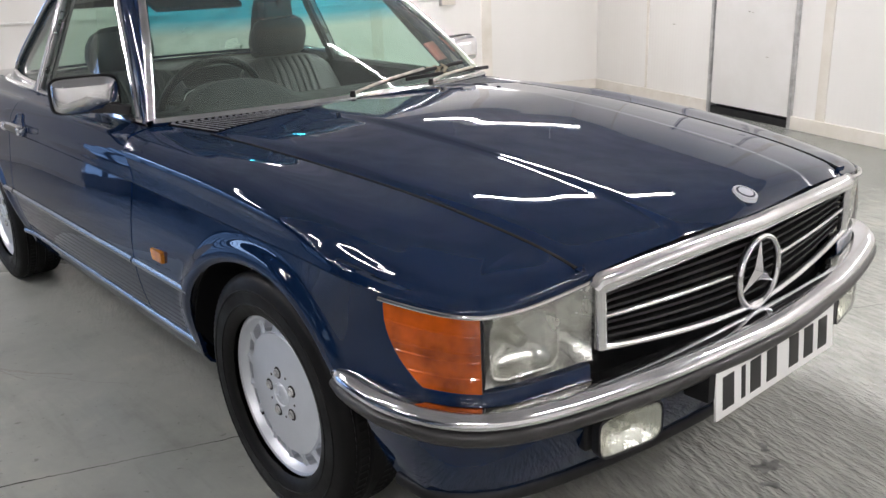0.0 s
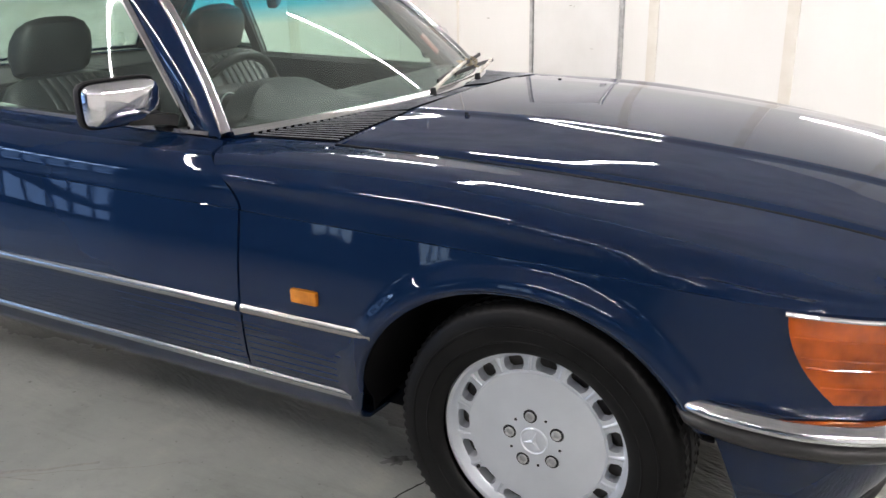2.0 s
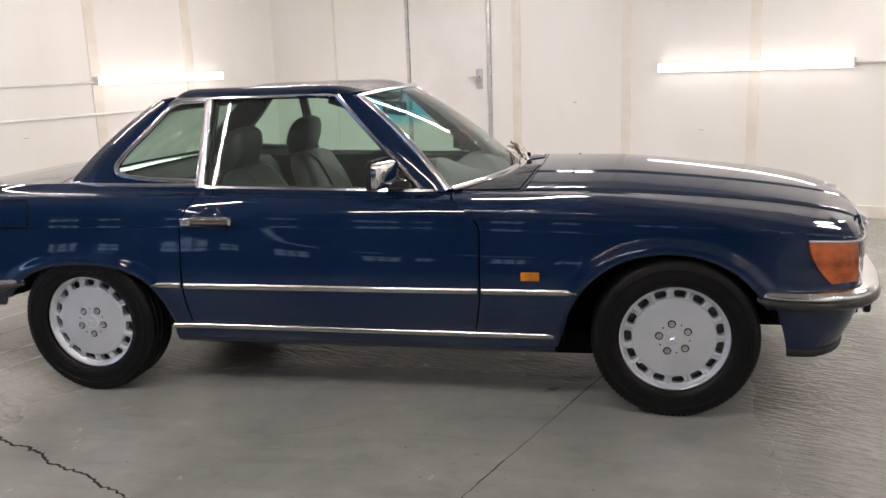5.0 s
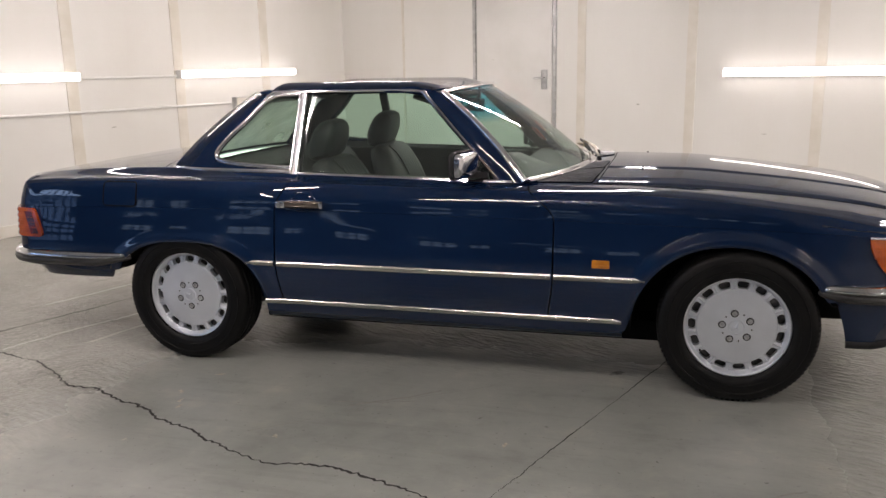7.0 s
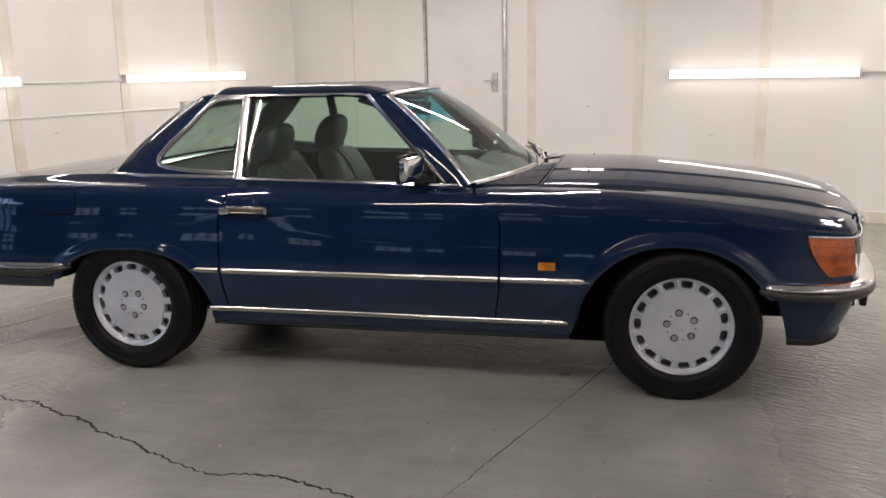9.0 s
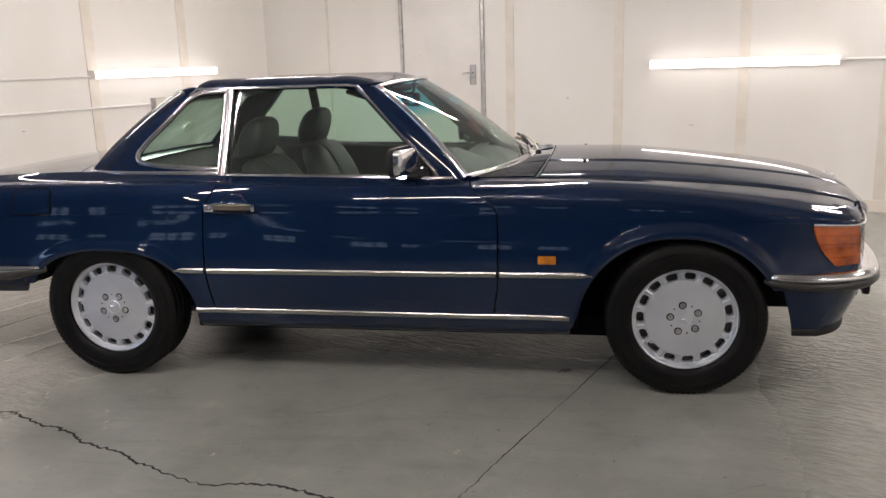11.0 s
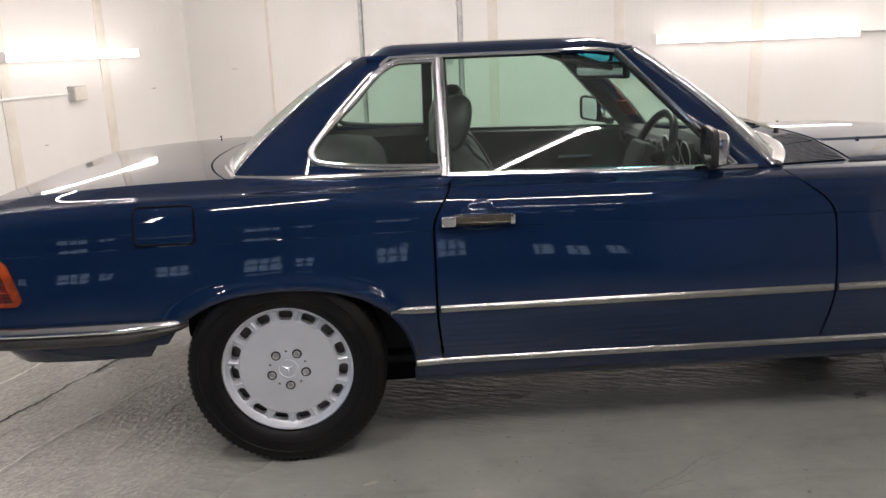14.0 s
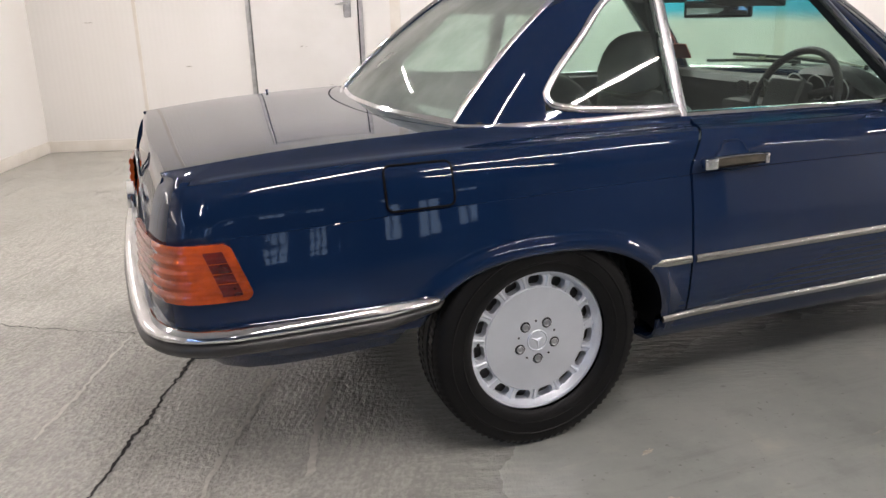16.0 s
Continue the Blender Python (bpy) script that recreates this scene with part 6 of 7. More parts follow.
for s in (-1, 1):
    part("surround_side", sweep([(grille_x(0.512, z) + 0.002, s * (0.512 - 0.004 * (0.70 - z) / 0.13), z) for z in np.linspace(0.708, 0.566, 8)], ell(0.013, 0.013), (1, 0, 0)), CHROME, grille, "", 60)
for k in range(8):
    f = (k + 0.5) / 8
    path = [Vector((grille_x(y) - 0.020, y, grille_bottom(y) + (grille_top(y) - grille_bottom(y)) * (0.06 + 0.86 * f))) for y in np.linspace(-0.505, 0.505, 25)]
    part("slat", sweep(path, [(0.0, -0.014), (0.004, -0.008), (0.003, 0.012), (-0.003, 0.012)], (1, 0, 0)), BLACK, grille)
for s in (-1, 1):
    path = [Vector((grille_x(y) - 0.002, y, grille_bottom(y) + (grille_top(y) - grille_bottom(y)) * 0.46)) for y in np.linspace(s * 0.507, s * 0.098, 14)]
    part("chrome_bar", sweep(path, ell(0.0055, 0.007), (1, 0, 0)), CHROME, grille, "", 60)
# ring with three arms in the middle of the grille
SC = Vector((1.998, 0, 0.597))
part("emblem_ring", sweep([SC + Vector((0, 0.083 * math.cos(2 * math.pi * k / 48), 0.083 * math.sin(2 * math.pi * k / 48))) for k in range(48)], ell(0.0075, 0.009), (1, 0, 0), closed=True), CHROME, grille, "", 60)
bm = bmesh.new()
for k in range(3):
    th = radians(90 + 120 * k)
    d, e = Vector((0, math.cos(th), math.sin(th))), Vector((0, -math.sin(th), math.cos(th)))
    tip = bm.verts.new(SC + d * 0.081)
    a, b2 = bm.verts.new(SC + d * 0.010 + e * 0.0165), bm.verts.new(SC + d * 0.010 - e * 0.0165)
    c, c2 = bm.verts.new(SC + Vector((0.012, 0, 0))), bm.verts.new(SC + Vector((-0.008, 0, 0)))
    for q in ((tip, a, c), (tip, c, b2), (tip, c2, a), (tip, b2, c2)):
        bm.faces.new(q)
part("emblem_arms", bm, CHROME, grille)
# round badge on the bonnet
bx = 1.950
m = Matrix.Translation((bx, 0, hood_z(bx, 0) + 0.0)) @ pose(0, 0, 0, 0, 21, 0)
for r, h, mt, nm in ((0.030, 0.005, BADGE, "bonnet_badge"), (0.0235, 0.0062, BADGE_DARK, "badge_ring"), (0.0185, 0.0072, BADGE, "badge_centre")):
    part(nm, cyl(bmesh.new(), m, r, r * 0.94, 2 * h, 32), mt, car if nm == "bonnet_badge" else bpy.data.objects["bonnet_badge"])

# plate with its characters as plain bars
bm = bmesh.new()
box(bm, -0.006, 0.0, -0.262, 0.262, -0.056, 0.056, 0.0025)
plate_m = pose(2.066, 0, 0.402, 0, -4, 0)
plate = part("number_plate", bm, WHITE_PLATE, car, "white number plate with black bars")
plate.matrix_basis = plate_m
for y in (-0.215, -0.155, -0.105, -0.035, 0.065, 0.135, 0.205):
    bm = bmesh.new()
    box(bm, -0.0005, 0.0012, y - (0.008 if y == -0.155 else 0.022), y + (0.008 if y == -0.155 else 0.022), -0.038, 0.038, 0.0005, 1)
    part("plate_bar", bm, PLATE_BLACK, plate)
bm = bmesh.new()
box(bm, 2.00, 2.062, -0.285, 0.285, 0.395, 0.462, 0.008)
part("plate_bracket", bm, BLACK, front_bumper)


def fog_body():
    bm = bmesh.new()
    box(bm, 1.930, 1.964, -0.545, -0.375, 0.342, 0.436, 0.012, 3, Matrix.Translation((1.97, -0.46, 0.39)) @ pose(0, 0, 0, 0, 0, -10) @ Matrix.Translation((-1.97, 0.46, -0.39)))
    return bm


FOG_M = Matrix.Translation((1.97, -0.46, 0.39)) @ pose(0, 0, 0, 0, 0, -10) @ Matrix.Translation((0.024, 0, -0.001))


def fog_patch(profile):
    """Rounded rectangular rings: half width, half height, depth."""
    rows = []
    for k in range(33):
        th = 2 * math.pi * k / 32
        c, q = math.cos(th), math.sin(th)
        rows.append([FOG_M @ Vector((d, w * math.copysign(abs(c) ** 0.35, c), h * math.copysign(abs(q) ** 0.45, q))) for w, h, d in profile])
    return sheet(rows)


def fog_lens():
    return fog_patch([(0.083, 0.044, -0.004), (0.083, 0.044, 0.012), (0.076, 0.038, 0.018), (0.04, 0.02, 0.022), (0.001, 0.0005, 0.023)])


def fog_bowl():
    return fog_patch([(0.081, 0.042, 0.010), (0.070, 0.034, 0.002), (0.045, 0.022, -0.016), (0.014, 0.010, -0.024), (0.012, 0.009, -0.004), (0.001, 0.0005, -0.002)])


def fog_rim():
    return fog_patch([(0.086, 0.047, -0.01), (0.087, 0.048, 0.011), (0.084, 0.045, 0.014), (0.082, 0.043, 0.011)])


FOGGLASS = glass("patterned_fog_glass", (0.93, 0.93, 0.88), gloss=0.08, dust_haze=0.10)
for b in (lambda f: f(), lambda f: mirror(f())):
    fg = part("fog_lamp", b(fog_body), BLACK, front_bumper, "clear fog lamp below the bumper")
    part("fog_reflector", b(fog_bowl), REFLECTOR, fg)
    part("fog_rim", b(fog_rim), BLACK, fg)
    glass_part("fog_lens", b(fog_lens), FOGGLASS, fg)
    for k in range(9):
        y = -0.06 + 0.015 * k
        part("flute", b(lambda: sweep([FOG_M @ Vector((0.0195 - 1.2 * y * y, y, z)) for z in (-0.034, 0.0, 0.034)], [(-0.0012, 0.0), (0.0, 0.0012), (0.0012, 0.0)], (1, 0, 0))), CLEAR, fg)

# valances below the bumpers
VT = [(1.585, 0.835), (1.70, 0.838), (1.80, 0.812), (1.885, 0.745), (1.945, 0.60), (1.985, 0.30), (2.0, 0.0)]
VB = [(1.645, 0.785), (1.72, 0.785), (1.79, 0.745), (1.85, 0.66), (1.895, 0.50), (1.935, 0.25), (1.95, 0.0)]


def valance(top_pts, low_pts, zt, zl, belly, n=40):
    a = bend([(x, -y, zt) for x, y in whole(top_pts)], n)
    b = bend([(x, -y, zl) for x, y in whole(low_pts)], n)
    rows = []
    for p, q in zip(a, b):
        c = Vector((1.2 if p.x > 0 else -1.6, 0, 0))
        outd = Vector((p.x - c.x, p.y, 0)).normalized()
        rows.append([p.lerp(q, v) + outd * belly * math.sin(math.pi * v) for v in np.linspace(0, 1, 8)])
    return rows


vrows = valance(VT, VB, 0.452, 0.262, 0.012)
front_valance = part("front_valance", sheet(vrows, 0.006), PAINT, car)
part("valance_lip", sweep([r[-1] + Vector((0, 0, -0.006)) for r in vrows], ell(0.010, 0.016)), BLACK, front_valance, "", 60)
RT = [(-1.60, 0.850), (-1.85, 0.858), (-2.04, 0.850), (-2.125, 0.80), (-2.17, 0.70), (-2.20, 0.40), (-2.21, 0.0)]
RL = [(-1.655, 0.815), (-1.85, 0.822), (-2.00, 0.812), (-2.075, 0.765), (-2.12, 0.66), (-2.15, 0.40), (-2.16, 0.0)]
rrows = valance(RT, RL, 0.455, 0.380, 0.004)
rear_valance = part("rear_valance", sheet(rrows, 0.006), PAINT, car)
for k in range(1, 6):
    part("valance_rib", sweep([r[k + 1] for r in rrows], ell(0.0055, 0.0042)), PAINT, rear_valance)


# ---- rear lamps ----
def tail_rows(t0, t1, z0, z1, d, ribs):
    rows = []
    for t in np.linspace(t0, t1, 22):
        row = []
        for j in range(41):
            v = j / 40
            z = z0 + (z1 - z0) * v
            r = 0.0
            if ribs:
                r = ribs * smooth(2.13, 2.19, t) * (0.5 + 0.5 * math.cos(2 * math.pi * 5 * v + math.pi)) ** 0.7
            lean = 0.052 * (v - 0.5) + 0.022 * max(0.0, 1 - v / 0.16) ** 2.2 + 0.014 * max(0.0, (v - 0.90) / 0.10) ** 2
            q = rim(OUT_R, t + lean * (1 - smooth(2.10, 2.19, t)), -d - r + 0.010 * v)
            row.append(Vector((q.x, -q.y, z)))
        rows.append(row)
    return rows


def tail_window():
    return sheet([r[4:36] for r in tail_rows(2.046, 2.096, 0.572, 0.712, 0.0072, 0.0)[::2]], 0.003, False)


for b in (lambda f: f(), lambda f: mirror(f())):
    tl = part("tail_lamp", b(lambda: sheet(tail_rows(2.022, 2.50, 0.572, 0.712, 0.006, 0.0045), 0.014, False)), TAIL_RED, car, "orange and red ribbed wrap-round tail lamp")
    part("side_reflector", b(tail_window), TAIL_DARK, tl, "dark red reflector")
    for v in (13, 20, 27):
        rib = [r[v] for r in tail_rows(2.046, 2.096, 0.572, 0.712, 0.0085, 0.0)[::3]]
        part("reflector_bar", b(lambda: sweep(rib, ell(0.0011, 0.0010))), TAIL_RED, tl)

# filler flap: panel gap and lid on the right flank
def patch(x0, x1, z0, z1, n=24, r=0.018, d=0.0):
    pts = []
    for cx, cz, a0 in ((x1 - r, z1 - r, 0), (x0 + r, z1 - r, 90), (x0 + r, z0 + r, 180), (x1 - r, z0 + r, 270)):
        for k in range(7):
            th = radians(a0 + 90 * k / 6)
            x, z = cx + r * math.cos(th), cz + r * math.sin(th)
            pts.append(Vector((x, -flank_y(section_r, -x, z) - flare(x, z) - d, z)))
    return pts


part("filler_gap", sweep(patch(-1.655, -1.475, 0.735, 0.845, d=0.0006), ell(0.0032, 0.0030), (0, 1, 0), closed=True), DARK, quarters[0])
rows = []
for i in range(9):
    z = 0.738 + 0.104 * i / 8
    rows.append([Vector((x, -flank_y(section_r, -x, z) - flare(x, z) - 0.0012, z)) for x in np.linspace(-1.651, -1.479, 9)])
part("filler_flap", sheet(rows), PAINT, quarters[0])


def repeater():
    bm = bmesh.new()
    y = -flank_y(section_f, 0.69, 0.556)
    box(bm, 0.660, 0.732, y - 0.010, y + 0.004, 0.540, 0.573, 0.005)
    return bm


both("side_repeater", repeater, REPEATER, ("amber side repeater", "amber side repeater"))

# ring emblem and handle on the boot lid
bm = sweep([(-2.216, 0.040 * math.cos(2 * math.pi * k / 32), 0.775 + 0.040 * math.sin(2 * math.pi * k / 32)) for k in range(32)], ell(0.004, 0.005), (1, 0, 0), closed=True)
part("boot_emblem", bm, CHROME, boot)
bm = bmesh.new()
box(bm, -2.262, -2.238, -0.11, 0.11, 0.655, 0.700, 0.008)
part("boot_handle", bm, CHROME, boot)
bm = bmesh.new()
box(bm, -2.252, -2.238, -0.26, 0.26, 0.545, 0.650, 0.004)
part("rear_plate", bm, WHITE_PLATE, car)

# wipers and washer jets
def wiper(p, mid, q, r):
    w = part("wiper", sweep(bend([p, mid, q], 10), [(-0.006, 0), (-0.004, 0.005), (0.004, 0.005), (0.006, 0), (0.004, -0.003), (-0.004, -0.003)]), WIPER, car, "steel wiper arm with a black blade")
    d = (Vector(r[1]) - Vector(r[0]))
    part("wiper_blade", sweep(bend([r[0], (Vector(r[0]) + Vector(r[1])) / 2 + Vector((0.006, 0, 0.004)), r[1]], 10), ell(0.004, 0.007)), BLACK, w)
    part("wiper_cap", cyl(bmesh.new(), Matrix.Translation(p), 0.011, 0.008, 0.020, 16), BLACK, w)


wiper((0.622, -0.125, 0.905), (0.585, 0.06, 0.930), (0.535, 0.25, 0.942), ((0.580, -0.02, 0.918), (0.465, 0.50, 0.938)))
wiper((0.585, 0.24, 0.900), (0.555, 0.36, 0.916), (0.500, 0.52, 0.918), ((0.545, 0.16, 0.915), (0.44, 0.66, 0.900)))
for y in (-0.33, 0.33):
    bm = bmesh.new()
    z = hood_z(0.835, y / 0.62)
    box(bm, 0.830, 0.841, y - 0.005, y + 0.005, z - 0.004, z + 0.008, 0.003)
    part("washer_jet", bm, BLACK, car)


# ---- cabin ----
def cushion(rows_pts, n=24):
    """Loft of rounded sections given as (centre, half width across y, half depth, tilt)."""
    rows = []
    for c, hy, hd, tilt in rows_pts:
        row = []
        for k in range(n + 1):
            th = 2 * math.pi * k / n
            a, s = math.cos(th), math.sin(th)
            e = 0.55
            oy, od = hy * math.copysign(abs(a) ** e, a), hd * math.copysign(abs(s) ** e, s)
            row.append(Vector((c[0] + od * math.cos(tilt), c[1] + oy, c[2] + od * math.sin(tilt))))
        rows.append(row)
    bm = sheet(rows)
    bmesh.ops.remove_doubles(bm, verts=bm.verts, dist=1e-5)
    bm.faces.new([bm.verts.new(p) for p in rows[0][:-1]][::-1])
    bm.faces.new([bm.verts.new(p) for p in rows[-1][:-1]])
    bmesh.ops.remove_doubles(bm, verts=bm.verts, dist=1e-5)
    return bm


def seat(y, x):
    prof = [(-0.07, 0.40, 0.20, 0.065), (-0.09, 0.50, 0.245, 0.082), (-0.145, 0.65, 0.255, 0.085), (-0.195, 0.78, 0.245, 0.080), (-0.238, 0.87, 0.222, 0.070), (-0.264, 0.912, 0.18, 0.050), (-0.275, 0.930, 0.11, 0.018)]
    s = part("seat", cushion([((x + a, y, z), w, d, 0.25) for a, z, w, d in prof]), LEATHER, car, "dark grey leather seat with pleated backrest")
    for k in range(7):
        yy = y - 0.105 + 0.035 * k
        path = [Vector((x + a + d * 1.0 + 0.006, yy, z + 0.012)) for a, z, w, d in prof[1:6]]
        part("pleat", sweep(bend(path, 10), ell(0.0155, 0.006), (1, 0, 0.3)), LEATHER, s)
    hp_ = [(-0.292, 0.922, 0.095, 0.036), (-0.290, 0.942, 0.125, 0.062), (-0.280, 1.00, 0.137, 0.073), (-0.268, 1.05, 0.131, 0.068), (-0.262, 1.083, 0.112, 0.056), (-0.260, 1.103, 0.078, 0.036), (-0.260, 1.110, 0.04, 0.016)]
    part("headrest", cushion([((x + a, y, z), w, d, 0.2) for a, z, w, d in hp_]), LEATHER, s)
    cu = [(-0.12, 0.40, 0.22, 0.02), (-0.05, 0.40, 0.25, 0.07), (0.15, 0.42, 0.25, 0.075), (0.32, 0.43, 0.24, 0.06), (0.37, 0.42, 0.20, 0.02)]
    part("seat_cushion", cushion([((x + a, y, z), w, d, 1.57) for a, z, w, d in cu]), LEATHER, s)
    return s


seat(-0.385, -0.39)
seat(0.345, -0.36)


def dash_rows():
    rows = []
    for y in np.linspace(-0.66, 0.66, 45):
        hump = math.exp(-((y + 0.345) / 0.17) ** 4)
        zt = 0.872 + 0.070 * hump
        fr = screen_base(y).x - 0.05
        xb = 0.20 - 0.05 * hump
        rows.append([(fr, y, 0.855), (fr - 0.10, y, 0.868 + 0.3 * (zt - 0.872)), (xb + 0.10, y, zt + 0.004), (xb + 0.03, y, zt), (xb + 0.004, y, zt - 0.02), (xb + 0.03, y, zt - 0.06), (xb + 0.05, y, 0.74), (xb + 0.03, y, 0.66), (xb + 0.10, y, 0.55), (xb + 0.2, y, 0.40)])
    return rows


dash = part("dashboard", sheet(dash_rows(), 0.004), DASH, car, "dark padded dashboard with an instrument hood")
for y in (-0.45, -0.345, -0.24):
    bm = cyl(bmesh.new(), Matrix.Translation((0.168, y, 0.872)) @ pose(0, 0, 0, 0, 80, 0), 0.046, 0.044, 0.03, 28)
    dl = part("dial", bm, BLACK, dash)
    part("dial_ring", sweep([Matrix.Translation((0.152, y, 0.876)) @ pose(0, 0, 0, 0, 80, 0) @ Vector((0.045 * math.cos(2 * math.pi * k / 28), 0.045 * math.sin(2 * math.pi * k / 28), 0)) for k in range(28)], ell(0.002, 0.003), (1, 0, 0), closed=True), STEEL, dash)
for y in (0.02, 0.10, 0.56):
    bm = cyl(bmesh.new(), Matrix.Translation((0.205, y, 0.835)) @ pose(0, 0, 0, 0, 85, 0), 0.034, 0.030, 0.03, 24)
    part("air_vent", bm, BLACK, dash)
bm = bmesh.new()
box(bm, -0.30, 0.26, -0.10, 0.10, 0.28, 0.47, 0.03)
box(bm, 0.10, 0.30, -0.12, 0.12, 0.40, 0.80, 0.03)
part("centre_console", bm, DASH, car)
# steering wheel
sw = Matrix.Translation((0.045, -0.345, 0.830)) @ pose(0, 0, 0, 0, -68, 0)
ringp = [sw @ Vector((0.196 * math.cos(2 * math.pi * k / 48), 0.196 * math.sin(2 * math.pi * k / 48), 0)) for k in range(48)]
wheel_s = part("steering_wheel", sweep(ringp, ell(0.0145, 0.0145), (1, 0, 0.4), closed=True), BLACK, car, "black four-spoke steering wheel", 60)
bm = bmesh.new()
box(bm, -0.075, 0.075, -0.085, 0.085, -0.03, 0.03, 0.025, 3, sw @ Matrix.Translation((0, 0, -0.035 * -1)))
part("hub_pad", bm, BLACK, wheel_s)
for a in (20, 160, 215, 325):
    th = radians(a)
    part("spoke", sweep([sw @ Vector((0.06 * math.sin(th), 0.06 * math.cos(th), 0.02)), sw @ Vector((0.19 * math.sin(th), 0.19 * math.cos(th), 0.0))], ell(0.016, 0.007), (1, 0, 0.4)), BLACK, wheel_s)
part("steering_column", pipe([sw @ Vector((0, 0, 0.02)), sw @ Vector((0, 0, -0.22))], 0.04, 14), BLACK, wheel_s)


def door_card():
    rows = []
    for x in np.linspace(-0.70, 0.30, 9):
        rows.append([(x, -0.700 + 0.02 * smooth(0.1, 0.3, x), BELT_Z(x) + 0.004), (x, -0.672, BELT_Z(x) - 0.01), (x, -0.660, 0.78), (x, -0.665, 0.64), (x, -0.62, 0.625), (x, -0.625, 0.56), (x, -0.67, 0.54), (x, -0.68, 0.27)])
    return sheet(rows, 0.01, True)


def pull():
    return sweep([(-0.10, -0.655, 0.735), (-0.09, -0.630, 0.735), (0.07, -0.630, 0.735), (0.08, -0.655, 0.735)], ell(0.006, 0.008))


for s, b in ((0, lambda f: f()), (1, lambda f: mirror(f()))):
    part("door_card", b(door_card), DASH, doors[s])
    part("inner_handle", b(pull), CHROME, doors[s])
bm = bmesh.new()
box(bm, -1.0, 0.45, -0.70, 0.70, 0.262, 0.285, 0.0)
part("cabin_floor", bm, CARPET, car)
# rear shelf and trim behind the seats
rows = []
for y in np.linspace(-0.68, 0.68, 23):
    rows.append([(-0.86, y, 0.30), (-0.88, y, 0.60), (-0.93, y, 0.82), (-0.98, y, 0.872), (-1.10, y, 0.884), (-1.30, y, 0.885), (-1.40, y, 0.886)])
part("rear_shelf", sheet(rows, 0.006), DASH, car)


def rear_side_lining():
    rows = []
    for x in np.linspace(-1.33, -0.72, 9):
        rows.append([(x, -side_y(x, 0.90) + 0.02, 0.905), (x, -side_y(x, 0.90) + 0.05, 0.87), (x, -0.66, 0.6), (x, -0.67, 0.3)])
    return sheet(rows, 0.004)


both("side_lining", rear_side_lining, DASH)


def sail_lining():
    rows = []
    for i in range(12):
        z = 0.905 + (1.235 - 0.905) * i / 11
        r = sail_rear(z) + Vector((0.03, 0.035, -0.006))
        w = Vector((WIN_X(max(0.93, min(1.243, z))), 0, z))
        w.y = -side_y(w.x, z) + 0.028
        rows.append([r, r.lerp(w, 0.5) + Vector((0, -0.012, 0)), w])
    return sheet(rows)


both("sail_lining", sail_lining, DASH, parent=hardtop)
part("rear_header", sheet([[rear_glass_point((-1 + 2 * i / 24) * 0.97, v) + Vector((0.016, 0, -0.010)) for v in (0.86, 0.93, 0.99)] for i in range(25)], 0.006), DASH, hardtop)
# interior mirror, sun visors, papers by the windscreen
bm = bmesh.new()
MIRROR_TURN = Matrix.Translation((-0.035, 0, 1.160)) @ pose(0, 0, 0, 0, 0, 36)
box(bm, -0.015, 0.015, -0.130, 0.130, -0.033, 0.033, 0.0145, 4, MIRROR_TURN)
im = part("interior_mirror", bm, BLACK, car)
bm = bmesh.new()
box(bm, -0.018, -0.014, -0.117, 0.117, -0.023, 0.023, 0.0019, 2, MIRROR_TURN)
part("interior_mirror_pane", bm, MIRROR, im)
part("mirror_stem", pipe([(-0.03, 0, 1.16), (0.0, 0, 1.20), (0.005, 0, 1.25)], 0.008), BLACK, im)
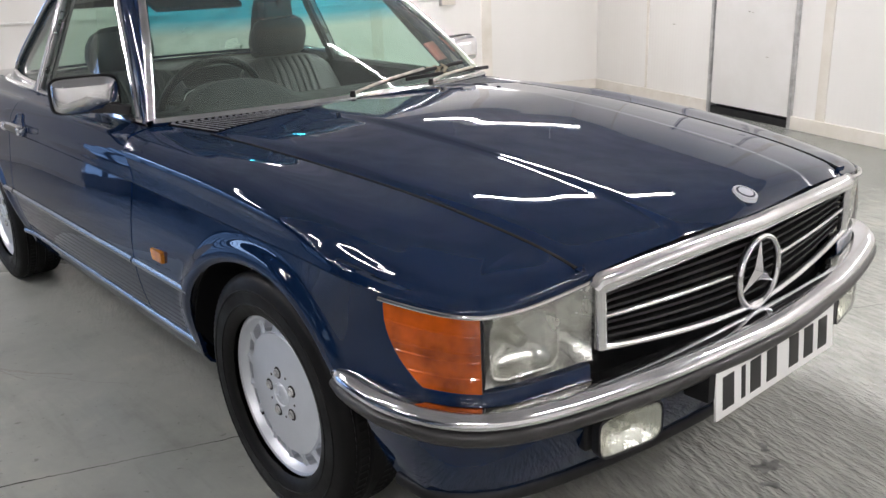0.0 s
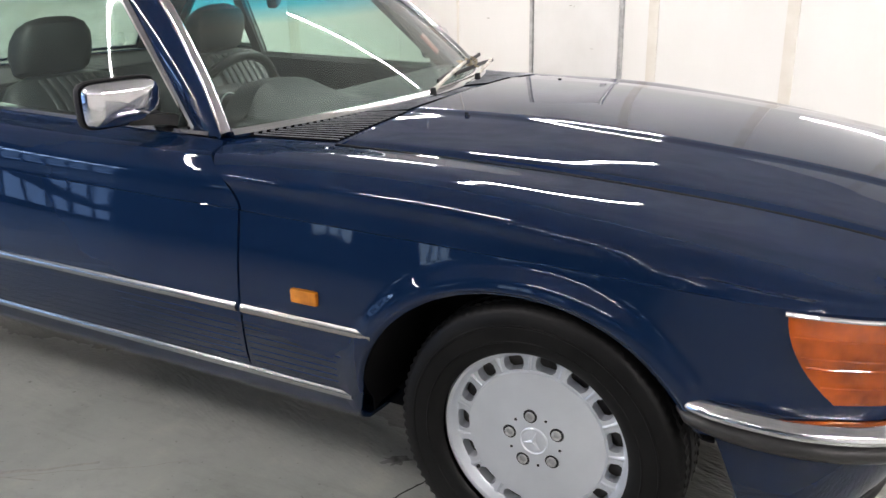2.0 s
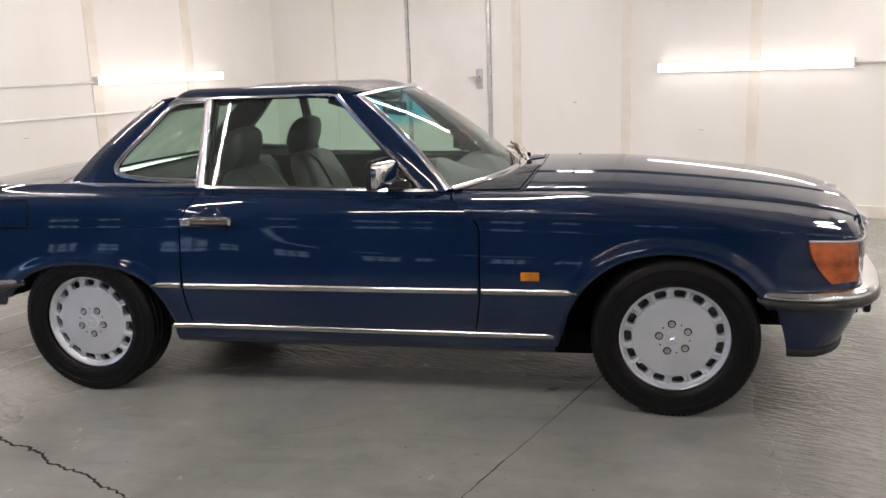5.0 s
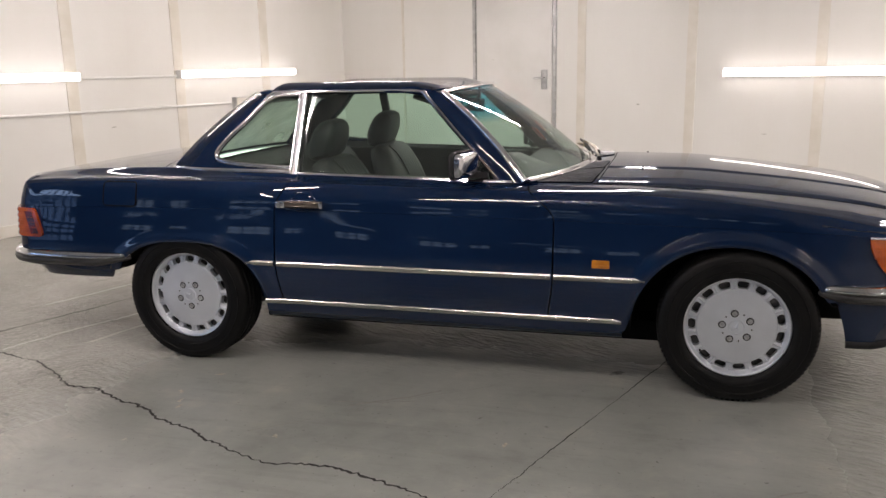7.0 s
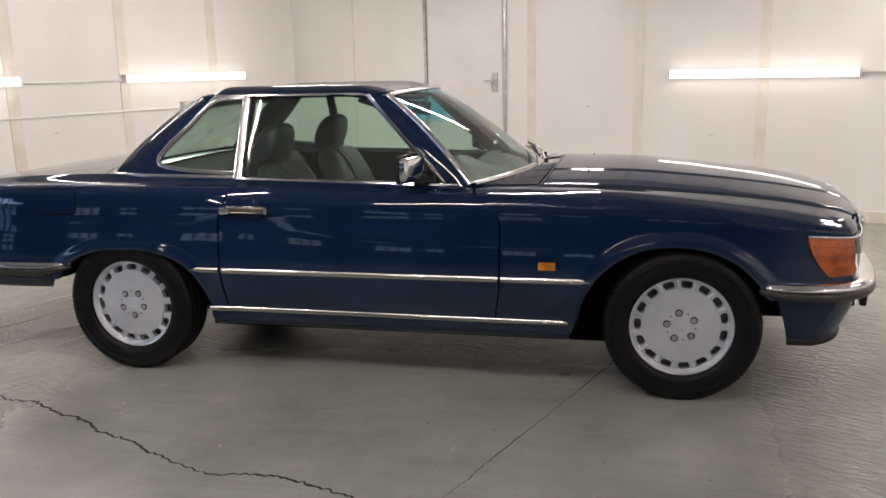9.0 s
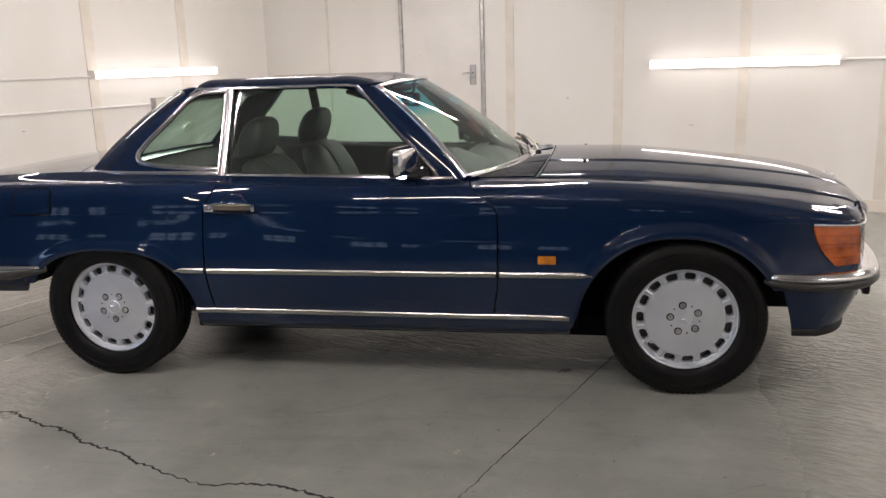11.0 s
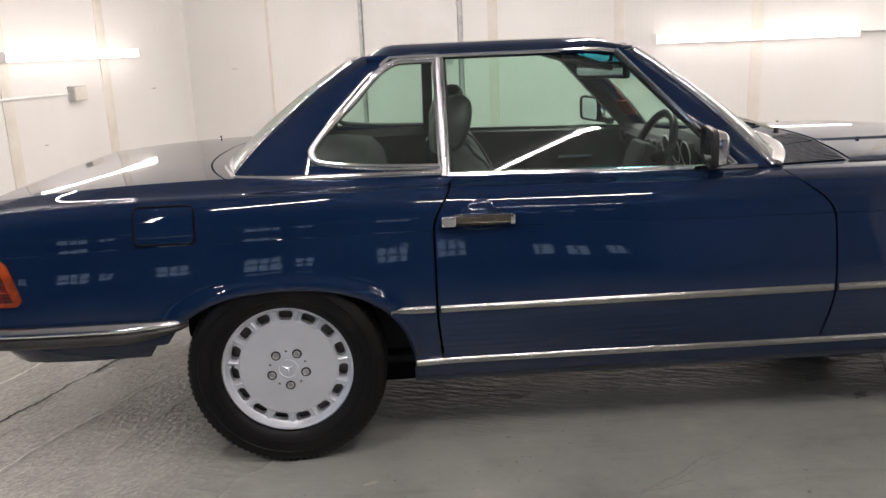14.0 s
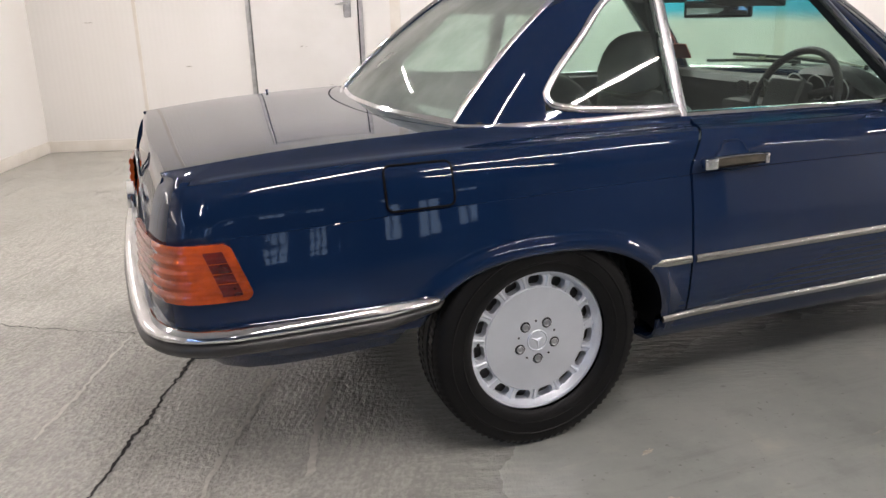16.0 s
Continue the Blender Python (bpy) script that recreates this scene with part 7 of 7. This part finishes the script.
for s in (-1, 1):
    bm = bmesh.new()
    box(bm, -0.22, -0.10, s * 0.27 - 0.17, s * 0.27 + 0.17, -0.010, 0.010, 0.0095, 3)
    bmesh.ops.transform(bm, matrix=Matrix.Translation((-0.16, 0, 1.200 if s < 0 else 1.213)) @ pose(0, 0, 0, 0, 18, 0) @ Matrix.Translation((0.16, 0, 0)), verts=bm.verts)
    part("sun_visor", bm, DASH, hardtop)
bm = bmesh.new()
box(bm, -0.004, 0.004, -0.055, 0.055, -0.045, 0.045, 0.002, 1, Matrix.Translation((0.215, 0.585, 0.962)) @ pose(0, 0, 0, 0, -42, 25))
part("paper_holder", bm, BROWN, car)


def a_lining():
    rows = []
    for i in range(10):
        v = i / 9
        a, b = pillar_front(v), pillar_back(v)
        rows.append([a + Vector((-0.03, 0.035, -0.015)), b + Vector((0.0, 0.045, -0.008)), b + Vector((0.0, 0.012, 0))])
    return sheet(rows)


both("pillar_lining", a_lining, DASH)

# folded aerial's chrome knob on the rear deck
bm = cyl(bmesh.new(), Matrix.Translation((-1.687, 0.700, 0.885)), 0.011, 0.008, 0.016, 16)
cyl(bm, Matrix.Translation((-1.687, 0.700, 0.898)), 0.004, 0.006, 0.014, 12)
part("aerial", bm, CHROME, car)


# dry leaves caught by the wiper
leaves = thing("leaf_debris", "dry brown leaves caught by the wiper", "leaves", at=(0.515, 0.36, 0.912))
for k in range(9):
    a, r = random.uniform(0, 6.28), random.uniform(0.0, 0.035)
    tilt = pose(r * math.cos(a), r * math.sin(a), random.uniform(0.0, 0.022), random.uniform(-50, 50), random.uniform(-40, 40), random.uniform(0, 360))
    ln, wd = random.uniform(0.018, 0.034), random.uniform(0.006, 0.011)
    rows = [[tilt @ Vector((ln * u, wd * v * math.sin(math.pi * min(0.97, u + 0.03)) ** 0.8, 0.006 * v * v + 0.008 * u * u)) for v in (-1, -0.5, 0, 0.5, 1)] for u in np.linspace(0, 1, 7)]
    part("leaf", sheet(rows, 0.0006), LEAF, leaves)
